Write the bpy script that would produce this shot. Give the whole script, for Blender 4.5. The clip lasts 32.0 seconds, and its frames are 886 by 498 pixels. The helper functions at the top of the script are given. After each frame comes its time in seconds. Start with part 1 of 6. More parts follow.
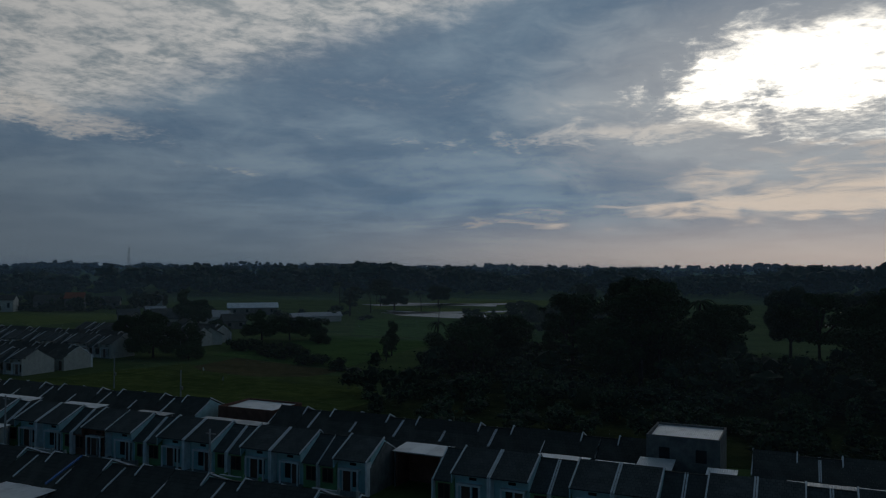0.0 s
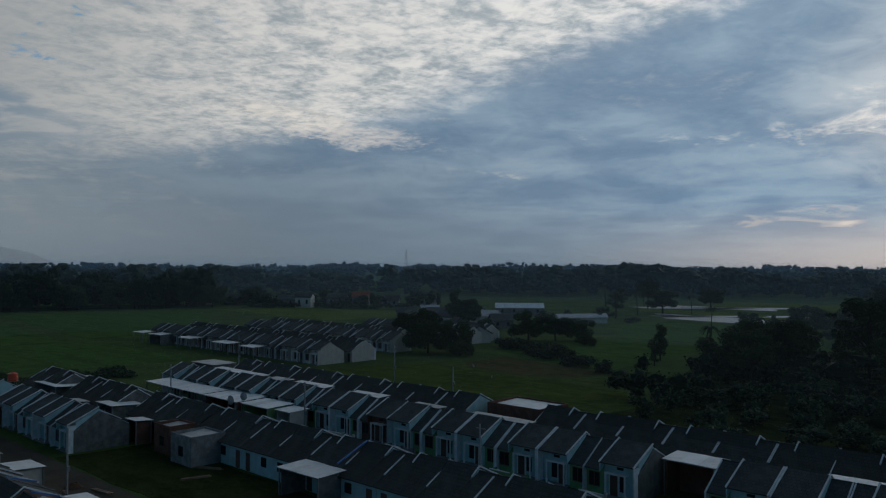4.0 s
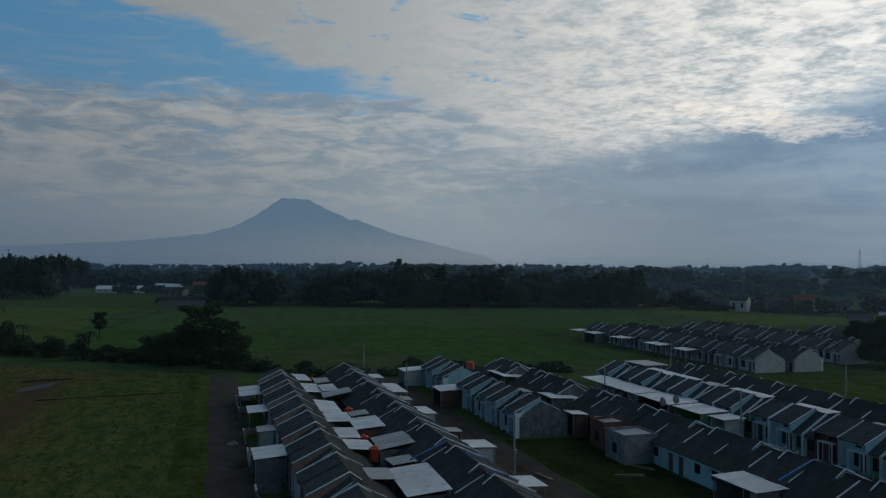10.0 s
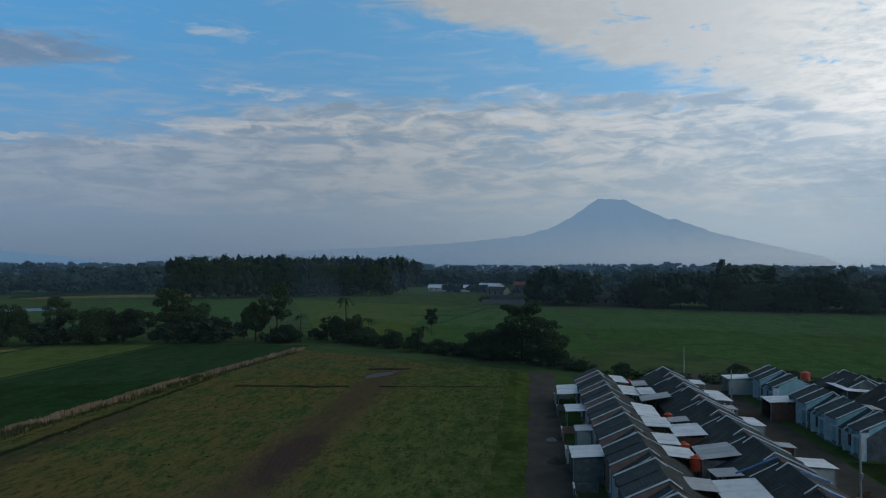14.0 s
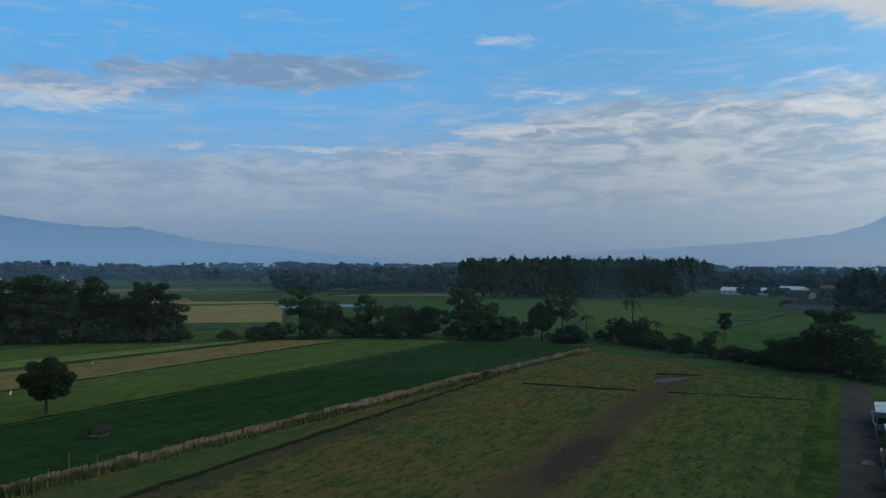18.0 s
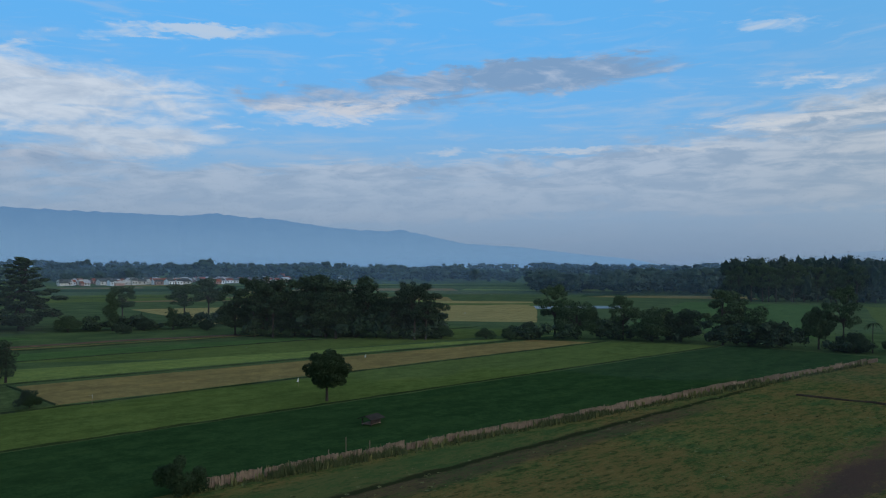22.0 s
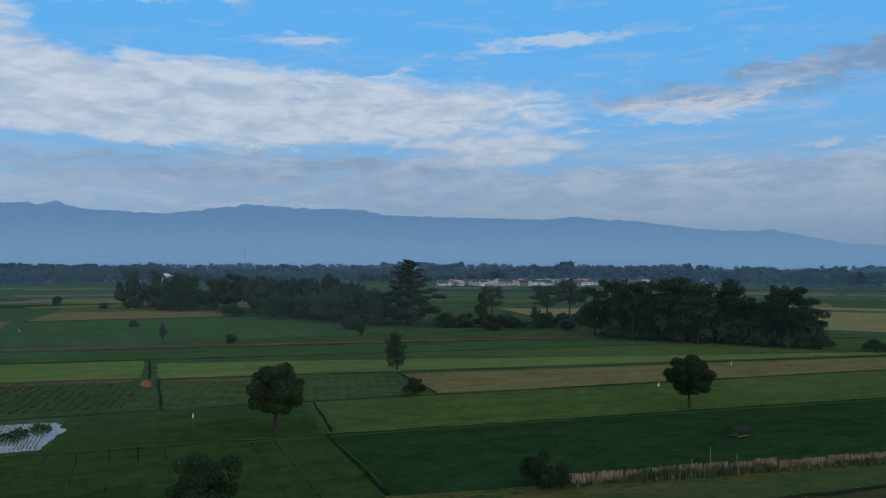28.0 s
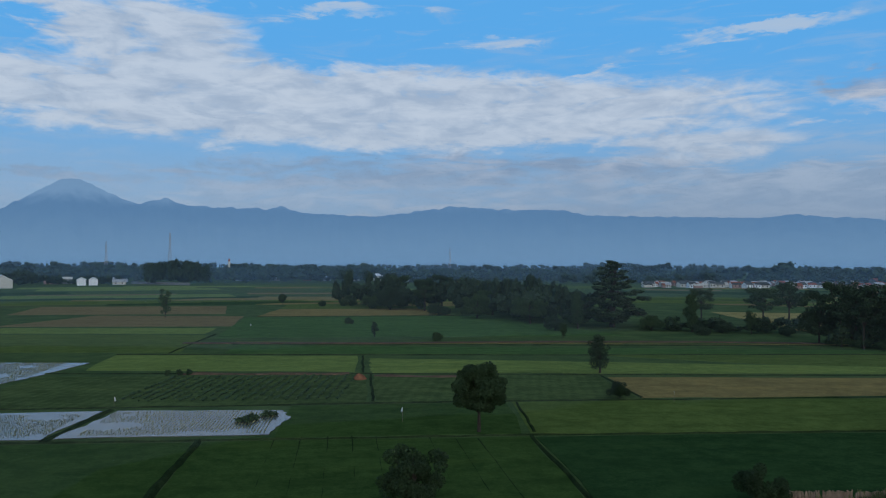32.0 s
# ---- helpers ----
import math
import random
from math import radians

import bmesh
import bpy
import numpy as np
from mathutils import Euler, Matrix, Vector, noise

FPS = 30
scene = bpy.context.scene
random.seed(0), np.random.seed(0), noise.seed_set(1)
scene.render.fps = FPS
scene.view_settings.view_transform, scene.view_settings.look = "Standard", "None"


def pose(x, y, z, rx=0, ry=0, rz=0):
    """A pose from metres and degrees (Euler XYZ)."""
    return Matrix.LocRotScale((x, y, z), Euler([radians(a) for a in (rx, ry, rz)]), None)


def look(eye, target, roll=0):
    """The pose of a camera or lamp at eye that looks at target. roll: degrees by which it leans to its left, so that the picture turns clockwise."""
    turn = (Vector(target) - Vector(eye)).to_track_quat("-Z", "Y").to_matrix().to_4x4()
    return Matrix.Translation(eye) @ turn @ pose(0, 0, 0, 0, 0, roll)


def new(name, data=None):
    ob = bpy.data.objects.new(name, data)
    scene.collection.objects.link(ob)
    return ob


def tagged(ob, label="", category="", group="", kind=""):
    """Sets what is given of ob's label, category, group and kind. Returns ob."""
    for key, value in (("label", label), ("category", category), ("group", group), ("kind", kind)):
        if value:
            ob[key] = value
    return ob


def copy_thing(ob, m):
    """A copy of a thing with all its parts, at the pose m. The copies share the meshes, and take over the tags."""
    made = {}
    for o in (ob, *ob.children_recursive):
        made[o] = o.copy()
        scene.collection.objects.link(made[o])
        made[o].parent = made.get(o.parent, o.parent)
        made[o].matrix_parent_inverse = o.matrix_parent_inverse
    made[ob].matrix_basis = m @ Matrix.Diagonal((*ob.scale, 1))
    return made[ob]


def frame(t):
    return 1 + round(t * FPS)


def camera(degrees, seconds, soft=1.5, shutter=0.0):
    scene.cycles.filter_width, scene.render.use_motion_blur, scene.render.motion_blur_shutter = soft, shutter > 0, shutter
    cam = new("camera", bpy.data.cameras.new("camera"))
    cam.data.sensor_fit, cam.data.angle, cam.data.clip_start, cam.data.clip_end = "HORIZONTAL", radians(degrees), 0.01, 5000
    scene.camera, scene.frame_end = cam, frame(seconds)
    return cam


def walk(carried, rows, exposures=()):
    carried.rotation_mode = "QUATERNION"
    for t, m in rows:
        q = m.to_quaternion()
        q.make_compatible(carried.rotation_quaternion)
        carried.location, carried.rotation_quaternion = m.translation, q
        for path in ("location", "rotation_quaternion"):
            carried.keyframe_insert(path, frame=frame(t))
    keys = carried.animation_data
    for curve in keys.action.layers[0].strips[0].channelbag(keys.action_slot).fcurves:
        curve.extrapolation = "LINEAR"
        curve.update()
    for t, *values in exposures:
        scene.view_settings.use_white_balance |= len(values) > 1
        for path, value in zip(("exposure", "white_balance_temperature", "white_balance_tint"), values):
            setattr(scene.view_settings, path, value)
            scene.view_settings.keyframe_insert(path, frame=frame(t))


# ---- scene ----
# seconds, heading (degrees, clockwise from +y), upward tilt, roll
PATH = [
    (0, -24.50, 1.004, 0.245), (0.5, -26.31, 1.008, 0.235), (1, -28.68, 1.015, 0.223),
    (1.5, -31.14, 1.026, 0.218), (2, -33.63, 1.033, 0.226), (2.5, -36.08, 1.033, 0.244),
    (3, -38.51, 1.025, 0.248), (3.5, -40.93, 1.017, 0.239), (5.5, -50.78, 1.010, 0.215),
    (6, -53.26, 1.003, 0.197), (6.5, -55.76, 0.994, 0.184), (7, -58.25, 0.991, 0.184),
    (7.5, -60.68, 0.993, 0.187), (8, -63.14, 1.001, 0.197), (8.5, -65.57, 1.006, 0.203),
    (9, -68.26, 1.009, 0.204), (9.5, -71.02, 1.009, 0.195), (10, -73.59, 1.009, 0.184),
    (10.5, -76.36, 1.011, 0.183), (11, -78.96, 1.013, 0.193), (11.5, -81.96, 1.015, 0.212),
    (12, -84.82, 1.013, 0.221), (12.5, -87.75, 1.009, 0.222), (13, -90.51, 1.002, 0.216),
    (13.5, -93.34, 0.992, 0.217), (15.5, -103.76, 0.983, 0.224), (16, -106.60, 0.977, 0.239),
    (16.5, -109.38, 0.973, 0.257), (17, -111.80, 0.969, 0.274), (17.5, -114.10, 0.969, 0.280),
    (18, -116.29, 0.973, 0.273), (18.5, -118.49, 0.980, 0.259), (19, -120.67, 0.986, 0.244),
    (19.5, -122.91, 0.987, 0.230), (20, -125.27, 0.983, 0.222), (20.5, -127.50, 0.976, 0.219),
    (21, -129.72, 0.969, 0.219), (21.5, -132.09, 0.966, 0.218), (22, -134.40, 0.966, 0.217),
    (22.5, -136.58, 0.972, 0.214), (23, -138.80, 0.980, 0.212), (23.5, -140.90, 0.987, 0.208),
    (24, -143.07, 0.993, 0.208), (24.5, -145.20, 0.998, 0.211), (25, -147.15, 1.003, 0.214),
    (25.5, -149.25, 1.008, 0.214), (27.5, -157.91, 1.015, 0.211), (28, -159.77, 1.018, 0.210),
    (28.5, -161.63, 1.021, 0.212), (29, -163.54, 1.022, 0.218), (29.5, -165.43, 1.026, 0.228),
    (30, -167.24, 1.026, 0.239), (30.5, -169.06, 1.023, 0.250), (31, -170.87, 1.017, 0.262),
    (31.5, -172.60, 1.014, 0.272), (32, -174.20, 1.013, 0.279),
]


def aim(heading, tilt, lean):
    """The pose of the hovering camera for a heading, tilt and roll in degrees."""
    a, b = radians(heading), radians(tilt)
    way = Vector((math.sin(a) * math.cos(b), math.cos(a) * math.cos(b), math.sin(b)))
    eye = Vector((0, 0, 23.0))
    return look(eye, eye + way * 10, lean)


cam = camera(58.1, 32.0, soft=1.15)
walk(cam, [(t, aim(a, b, c)) for t, a, b, c in PATH],
     exposures=[(0, -2.1, 6680, 9), (2, -1.78, 6680, 9), (3.5, -1.48, 6710, 9), (6, -1.08, 6780, 8), (9, -1.0, 6800, 8), (11, -1.03, 6790, 8), (13, -0.48, 6690, 9), (15.5, -0.36, 6550, 10), (17, -0.1, 6500, 10), (18, -0.08, 6500, 10), (19.5, 0.02, 6500, 10), (25, 0.07, 6500, 10), (29, -0.04, 6340, 10), (32, -0.11, 6270, 10)])

# ---- sky and sun ----
SUN_AZ, SUN_EL = -3.3, 12.3


class Wire:
    """Arithmetic on node sockets."""
    tree = None

    def __init__(self, socket):
        self.socket = socket

    @classmethod
    def math(cls, op, *args, clamp=False):
        node = cls.tree.nodes.new("ShaderNodeMath")
        node.operation, node.use_clamp = op, clamp
        for i, a in enumerate(args):
            if isinstance(a, Wire):
                cls.tree.links.new(a.socket, node.inputs[i])
            else:
                node.inputs[i].default_value = a
        return Wire(node.outputs[0])

    def __add__(self, o): return Wire.math("ADD", self, o)
    def __radd__(self, o): return Wire.math("ADD", self, o)
    def __sub__(self, o): return Wire.math("SUBTRACT", self, o)
    def __rsub__(self, o): return Wire.math("SUBTRACT", o, self)
    def __mul__(self, o): return Wire.math("MULTIPLY", self, o)
    def __rmul__(self, o): return Wire.math("MULTIPLY", self, o)
    def __truediv__(self, o): return Wire.math("DIVIDE", self, o)
    def clamp(self): return Wire.math("ADD", self, 0.0, clamp=True)

    def step(self, a, b):
        """0 below a, 1 above b, smooth between."""
        node = Wire.tree.nodes.new("ShaderNodeMapRange")
        node.interpolation_type = "SMOOTHSTEP"
        Wire.tree.links.new(self.socket, node.inputs[0])
        flip = a > b
        node.inputs[1].default_value, node.inputs[2].default_value = min(a, b), max(a, b)
        node.inputs[3].default_value, node.inputs[4].default_value = (1, 0) if flip else (0, 1)
        return Wire(node.outputs[0])


def mix_rgb(tree, fac, a, b):
    node = tree.nodes.new("ShaderNodeMix")
    node.data_type = "RGBA"
    for i, v in ((0, fac), (6, a), (7, b)):
        if isinstance(v, Wire):
            tree.links.new(v.socket, node.inputs[i])
        elif isinstance(v, (tuple, list)):
            node.inputs[i].default_value = (*v, 1)
        elif isinstance(v, (int, float)):
            node.inputs[i].default_value = v
        else:
            tree.links.new(v, node.inputs[i])
    return node.outputs[2]


def make_world():
    world = bpy.data.worlds.new("sky")
    scene.world = world
    world.use_nodes = True
    tree = world.node_tree
    tree.nodes.clear()
    Wire.tree = tree
    coord = tree.nodes.new("ShaderNodeTexCoord")
    sep = tree.nodes.new("ShaderNodeSeparateXYZ")
    tree.links.new(coord.outputs["Generated"], sep.inputs[0])
    x, y, z = (Wire(s) for s in sep.outputs)
    # azimuth in degrees from the middle of the turn
    c, s = math.cos(radians(100)), math.sin(radians(100))
    az = Wire.math("ARCTAN2", x * c + y * s, y * c - x * s) * (180 / math.pi)
    el = Wire.math("ARCSINE", z) * (180 / math.pi)

    # the cloud deck as a flat sheet overhead, and the low layers as drawn-out strands
    deck = z + 0.085
    comb = tree.nodes.new("ShaderNodeCombineXYZ")
    tree.links.new((x / deck).socket, comb.inputs[0])
    tree.links.new((y / deck).socket, comb.inputs[1])
    drawn = tree.nodes.new("ShaderNodeCombineXYZ")
    tree.links.new((az / 7).socket, drawn.inputs[0])
    tree.links.new((el / 1.05 - az / 60).socket, drawn.inputs[1])

    def angular_noise(across, up, detail, rough, distort, off, slope=0.0):
        """Noise with lumps so many degrees wide and high."""
        place = tree.nodes.new("ShaderNodeCombineXYZ")
        tree.links.new((az / across + off).socket, place.inputs[0])
        tree.links.new(((el - az * slope) / up + off * 0.6).socket, place.inputs[1])
        tex = tree.nodes.new("ShaderNodeTexNoise")
        for key, value in (("Scale", 1.0), ("Detail", detail), ("Roughness", rough), ("Distortion", distort)):
            tex.inputs[key].default_value = value
        tree.links.new(place.outputs[0], tex.inputs[0])
        return Wire(tex.outputs[0])

    def cloud_noise(scale, detail, rough, distort=0.0, stretch=(1, 1, 1), turn=0.0, off=0.0, flat=True):
        mapping = tree.nodes.new("ShaderNodeMapping")
        mapping.inputs["Scale"].default_value = stretch
        mapping.inputs["Rotation"].default_value = (0, 0, radians(turn))
        mapping.inputs["Location"].default_value = (off, off * 0.7, off * 0.3)
        tree.links.new((comb if flat else drawn).outputs[0], mapping.inputs[0])
        tex = tree.nodes.new("ShaderNodeTexNoise")
        tex.inputs["Scale"].default_value, tex.inputs["Detail"].default_value = scale, detail
        tex.inputs["Roughness"].default_value, tex.inputs["Distortion"].default_value = rough, distort
        tree.links.new(mapping.outputs[0], tex.inputs[0])
        return Wire(tex.outputs[0])

    big = cloud_noise(1.1, 5, 0.55, 0.3, off=3.1)
    streak = cloud_noise(1.0, 7, 0.60, 0.35, turn=4, off=7.7, flat=False)
    cells = cloud_noise(8.0, 6, 0.60, 0.5, stretch=(1, 0.8, 1), turn=25, off=1.3)
    fine = cloud_noise(20.0, 5, 0.62, 0.3, off=5.5)
    lumps = angular_noise(4.2, 1.7, 8, 0.59, 0.7, 21.3)
    feather = angular_noise(5.2, 0.95, 7, 0.57, 0.9, 33.7, 0.03)
    relief = angular_noise(3.4, 1.1, 7, 0.60, 0.6, 47.1, -0.02)

    # outlines wander
    bent_az = az + (lumps - 0.5) * 9.0 + (big - 0.5) * 5.0
    bent_el = el + (relief - 0.5) * 1.9 + (fine - 0.5) * 0.6

    def patch(a0, e0, wa, we, slope=0.0, soft=0.9):
        """How much cloud lies round azimuth a0, elevation e0: 1 in the middle, falling to 0."""
        u = (bent_az - a0) / wa
        v = (bent_el - e0 - slope * (bent_az - a0)) / we
        return (u * u + v * v).step(1 + soft, max(0.0, 1 - soft))

    def cloud(cover, grain, weight=1.5, lo=0.30, hi=0.75):
        """Torn-edged cloud where the cover is high and the grain dense."""
        return (cover + (grain - 0.5) * weight).step(lo, hi) * cover.step(0.02, 0.2)

    # clear sky
    sky = tree.nodes.new("ShaderNodeTexSky")
    sky.sky_type, sky.sun_disc = "NISHITA", False
    sky.sun_elevation, sky.sun_rotation = radians(SUN_EL), radians(SUN_AZ)
    sky.air_density, sky.dust_density, sky.ozone_density = 1.0, 1.0, 2.0
    scale = tree.nodes.new("ShaderNodeVectorMath")
    scale.operation = "SCALE"
    scale.inputs["Scale"].default_value = 0.085
    tree.links.new(sky.outputs[0], scale.inputs[0])
    deep = mix_rgb(tree, el.step(1, 17), mix_rgb(tree, az.step(-30, 15), (0.225, 0.44, 0.70), (0.27, 0.42, 0.58)), mix_rgb(tree, az.step(-30, 15), (0.115, 0.43, 0.86), (0.145, 0.39, 0.68)))
    deep = mix_rgb(tree, el.step(17, 50), deep, (0.058, 0.085, 0.115))
    color = mix_rgb(tree, 0.94, scale.outputs[0], deep)

    # thin veils and wisps over the blue
    veil = streak.step(0.46, 0.70) * el.step(18, 9) * 0.40 + feather.step(0.50, 0.72) * 0.30
    color = mix_rgb(tree, veil.clamp(), color, (0.40, 0.50, 0.64))
    thin = (patch(-55, 15.2, 6, 0.55, 0.10) + patch(-70, 15.5, 3.5, 0.45, 0.05) + patch(-62.5, 13.3, 3, 0.45, 0.04) + patch(-80, 17.6, 6, 0.5, 0)
            + patch(-50, 15.6, 3.5, 0.5, 0.04) + patch(-12, 15.6, 5, 0.5, -0.08) + patch(-86, 17.2, 8, 0.7, 0) * 0.6)
    color = mix_rgb(tree, cloud(thin * 0.75, feather * 0.6 + lumps * 0.4, 4.2, 0.45, 1.35) * 0.75, color, (0.50, 0.59, 0.70))

    # low streaky layers with lighter and darker strands
    grain = feather * 0.5 + streak * 0.3 + lumps * 0.2
    calm = az.step(5, -25)
    low = patch(8, 8.6, 30, 5.2, 0.08) + patch(-28, 5.4, 26, 2.3, 0.03) * 0.8 + patch(-68, 4.6, 34, 2.6) * 0.8 + patch(48, 6.5, 28, 6.5)
    low = low * (el + (feather - 0.5) * 9 + (lumps - 0.5) * 5).step(13.4, 10.4)
    strand = mix_rgb(tree, (relief * 0.55 + feather * 0.45).step(0.40, 0.60), mix_rgb(tree, calm, (0.27, 0.35, 0.44), (0.275, 0.37, 0.51)), mix_rgb(tree, calm, (0.535, 0.555, 0.572), (0.47, 0.55, 0.665)))
    color = mix_rgb(tree, cloud(low, grain, 3.4, 0.25, 1.0) * 0.86, color, strand)
    crest = patch(-24, 7.95, 12, 0.32, -0.01) + patch(-10, 9.4, 9, 0.4, 0.03) + patch(2, 10.4, 8, 0.5, 0.04) * 0.8 + patch(-8, 11.9, 7, 0.5, -0.02) * 0.8 + patch(8, 12.4, 6, 0.5, 0.0) * 0.7
    color = mix_rgb(tree, cloud(crest * 0.75, feather * 0.5 + relief * 0.5, 3.2, 0.40, 1.15) * 0.75, color, (0.58, 0.62, 0.67))

    # the white bank, the lilac-grey shelf below it and the shoal beside them
    bank = patch(-81, 10.9, 30, 2.7, -0.01, 0.8) + patch(-95, 15.3, 7, 2.0, -0.05) * 0.85 + patch(-57, 7.8, 7, 1.0, 0.05) * 0.7
    bank_col = mix_rgb(tree, (relief * 0.45 + feather * 0.25 + lumps * 0.3).step(0.38, 0.60), (0.395, 0.48, 0.60), (0.575, 0.645, 0.735))
    color = mix_rgb(tree, cloud(bank, feather * 0.40 + lumps * 0.60, 2.5, 0.12, 0.85) * 0.93, color, bank_col)
    dark = patch(-76, 6.5, 21, 1.25, 0.02) * 0.95 + patch(-35, 12.3, 14, 1.5, 0.09) * 0.9 + patch(-25, 13.3, 9, 1.0, 0.03) * 0.8 + patch(-102, 5.75, 7, 0.4, -0.02) * 0.85
    dark_col = mix_rgb(tree, (relief * 0.6 + feather * 0.4).step(0.44, 0.66), (0.205, 0.30, 0.45), (0.40, 0.46, 0.57))
    color = mix_rgb(tree, cloud(dark, feather * 0.45 + lumps * 0.55, 3.9, 0.32, 1.25) * 0.8, color, dark_col)
    pale = patch(-44, 10.3, 7, 0.95, 0.05) + patch(-35, 11.9, 7, 0.5, 0.08) * 0.6 + patch(-76, 4.2, 12, 0.5, 0.0) * 0.8 + patch(-79, 3.45, 7, 0.25, 0.0)
    color = mix_rgb(tree, cloud(pale * 0.8, feather * 0.4 + relief * 0.6, 3.2, 0.42, 1.1) * 0.7, color, (0.60, 0.62, 0.67))

    # the broken altocumulus deck towards the sun
    edge = el - 10.8 + (az - 28) * 0.26 + (lumps - 0.5) * 2.6 + (feather - 0.5) * 2.4
    deck_mask = edge.step(-0.6, 0.9) * (az + (feather - 0.5) * 16).step(-9, 2)
    deck_mask = (deck_mask + az.step(25, 37)).clamp() * (el - 6.8 + (big - 0.5) * 5 + (lumps - 0.5) * 5).step(-2.4, 2.0)
    puff = cells * 0.40 + fine * 0.30 + relief * 0.30
    deck_col = mix_rgb(tree, puff.step(0.37, 0.60), mix_rgb(tree, az.step(15, 55), (0.45, 0.505, 0.55), (0.315, 0.375, 0.425)), mix_rgb(tree, az.step(16, 46), (0.425, 0.465, 0.505), (0.72, 0.725, 0.73)))
    deck_mask = deck_mask * el.step(46, 24)
    hole = (cells * 0.6 + lumps * 0.4).step(0.44, 0.35) * patch(24, 16, 14, 5)
    color = mix_rgb(tree, deck_mask * (1.0 - hole * 0.85), color, deck_col)

    # the grey mass in front of the sun
    mass = (el - 9.5 - (az - 46.5) * 0.3 + (lumps - 0.5) * 9 + (big - 0.5) * 6 + (cells - 0.5) * 5).step(3.4, -3.4) * (az + (lumps - 0.5) * 22).step(36, 60) * el.step(32, 22) + patch(66, 5.0, 38, 4.4, 0, 0.85) * 0.95
    mass_col = mix_rgb(tree, (big * 0.70 + lumps * 0.30).step(0.38, 0.64), (0.118, 0.200, 0.312), (0.228, 0.326, 0.432))
    color = mix_rgb(tree, cloud(mass, big * 0.3 + lumps * 0.4 + cells * 0.3, 2.6, 0.15, 0.95) * 0.95, color, mass_col)

    # lit rims, and the ragged break round the sun
    ragged = lumps * 0.40 + relief * 0.35 + fine * 0.25
    rims = (patch(87, 8.9, 13, 0.7, 0.03) + patch(91, 10.2, 7, 1.5) * 0.8 + patch(49.5, 9.4, 7, 1.2, -0.16) * 1.1 + patch(44, 10.2, 6, 1.6, -0.1) * 0.5
            + patch(60, 6.6, 3.5, 0.35, -0.08) * 0.75 + patch(66, 9.0, 3, 0.4, 0.0) * 0.5)
    color = mix_rgb(tree, cloud(rims * 0.8, ragged, 5.0, 0.45, 1.6) * 0.62, color, (0.86, 0.80, 0.74))
    glow = patch(102, 10.5, 17, 7.5, 0, 0.99)
    color = mix_rgb(tree, glow * 0.32, color, (1.05, 0.97, 0.88))
    warm = patch(102, 6.2, 12, 2.0, 0.05) + patch(93, 3.5, 18, 0.9, 0.03) * 0.9 + patch(104, 4.4, 12, 1.2, 0.03) * 0.8
    color = mix_rgb(tree, cloud(warm * 0.62, feather * 0.7 + relief * 0.3, 4.4, 0.38, 1.45) * 0.75, color, (0.98, 0.82, 0.68))
    gap = patch(100.5, 12.4, 10.0, 4.0, 0.03, 0.95)
    color = mix_rgb(tree, cloud(gap, ragged, 4.6, 0.35, 1.75), color, (1.9, 1.8, 1.62))
    core = patch(100.8, 12.7, 8.2, 2.9, 0.03, 0.9)
    color = mix_rgb(tree, cloud(core, ragged, 3.4, 0.30, 1.4), color, (3.0, 2.85, 2.6))
    scrap = patch(101, 11.0, 4, 0.5, 0.02) + patch(99, 12.2, 1.6, 0.4, 0.1)
    color = mix_rgb(tree, cloud(scrap * 0.8, ragged, 5.0, 0.55, 1.5) * 0.8, color, (0.55, 0.56, 0.56))

    # haze above the horizon, warmer towards the sun
    haze_col = mix_rgb(tree, az.step(60, 106), mix_rgb(tree, az.step(-20, 30), (0.180, 0.262, 0.382), mix_rgb(tree, az.step(22, 46), (0.265, 0.33, 0.40), (0.160, 0.210, 0.268))), (0.84, 0.69, 0.60))
    color = mix_rgb(tree, el.step(10.5, 2.5) * az.step(80, 40) * 0.80, color, mix_rgb(tree, az.step(-25, 25), mix_rgb(tree, az.step(-60, -92), (0.26, 0.355, 0.485), (0.30, 0.42, 0.57)), mix_rgb(tree, az.step(20, 50), (0.30, 0.365, 0.42), (0.158, 0.210, 0.270))))
    color = mix_rgb(tree, el.step(4.8, -0.5) * 0.85, color, haze_col)
    # the side of the sky that holds the sun is brighter
    gain = az.step(-12, 85) * 2.0 + 1.0
    bright = tree.nodes.new("ShaderNodeVectorMath")
    bright.operation = "SCALE"
    tree.links.new(color, bright.inputs[0])
    tree.links.new(gain.socket, bright.inputs["Scale"])
    # below the horizon: dull ground light
    color = mix_rgb(tree, el.step(0.0, -3.0), bright.outputs[0], (0.04, 0.05, 0.045))

    back = tree.nodes.new("ShaderNodeBackground")
    back.inputs["Strength"].default_value = 1.0
    tree.links.new(color, back.inputs[0])
    out = tree.nodes.new("ShaderNodeOutputWorld")
    tree.links.new(back.outputs[0], out.inputs[0])


make_world()
sun = new("sun", bpy.data.lights.new("sun", "SUN"))
sun.data.energy, sun.data.angle, sun.data.color = 0.5, radians(30), (1.0, 0.96, 0.90)
sun.matrix_basis = look((0, 0, 50), (-math.sin(radians(SUN_AZ)), -math.cos(radians(SUN_AZ)), 50 - math.tan(radians(SUN_EL))))

# ---- materials ----
def material(name):
    mat = bpy.data.materials.new(name)
    mat.use_nodes = True
    tree = mat.node_tree
    return mat, tree, tree.nodes["Principled BSDF"]


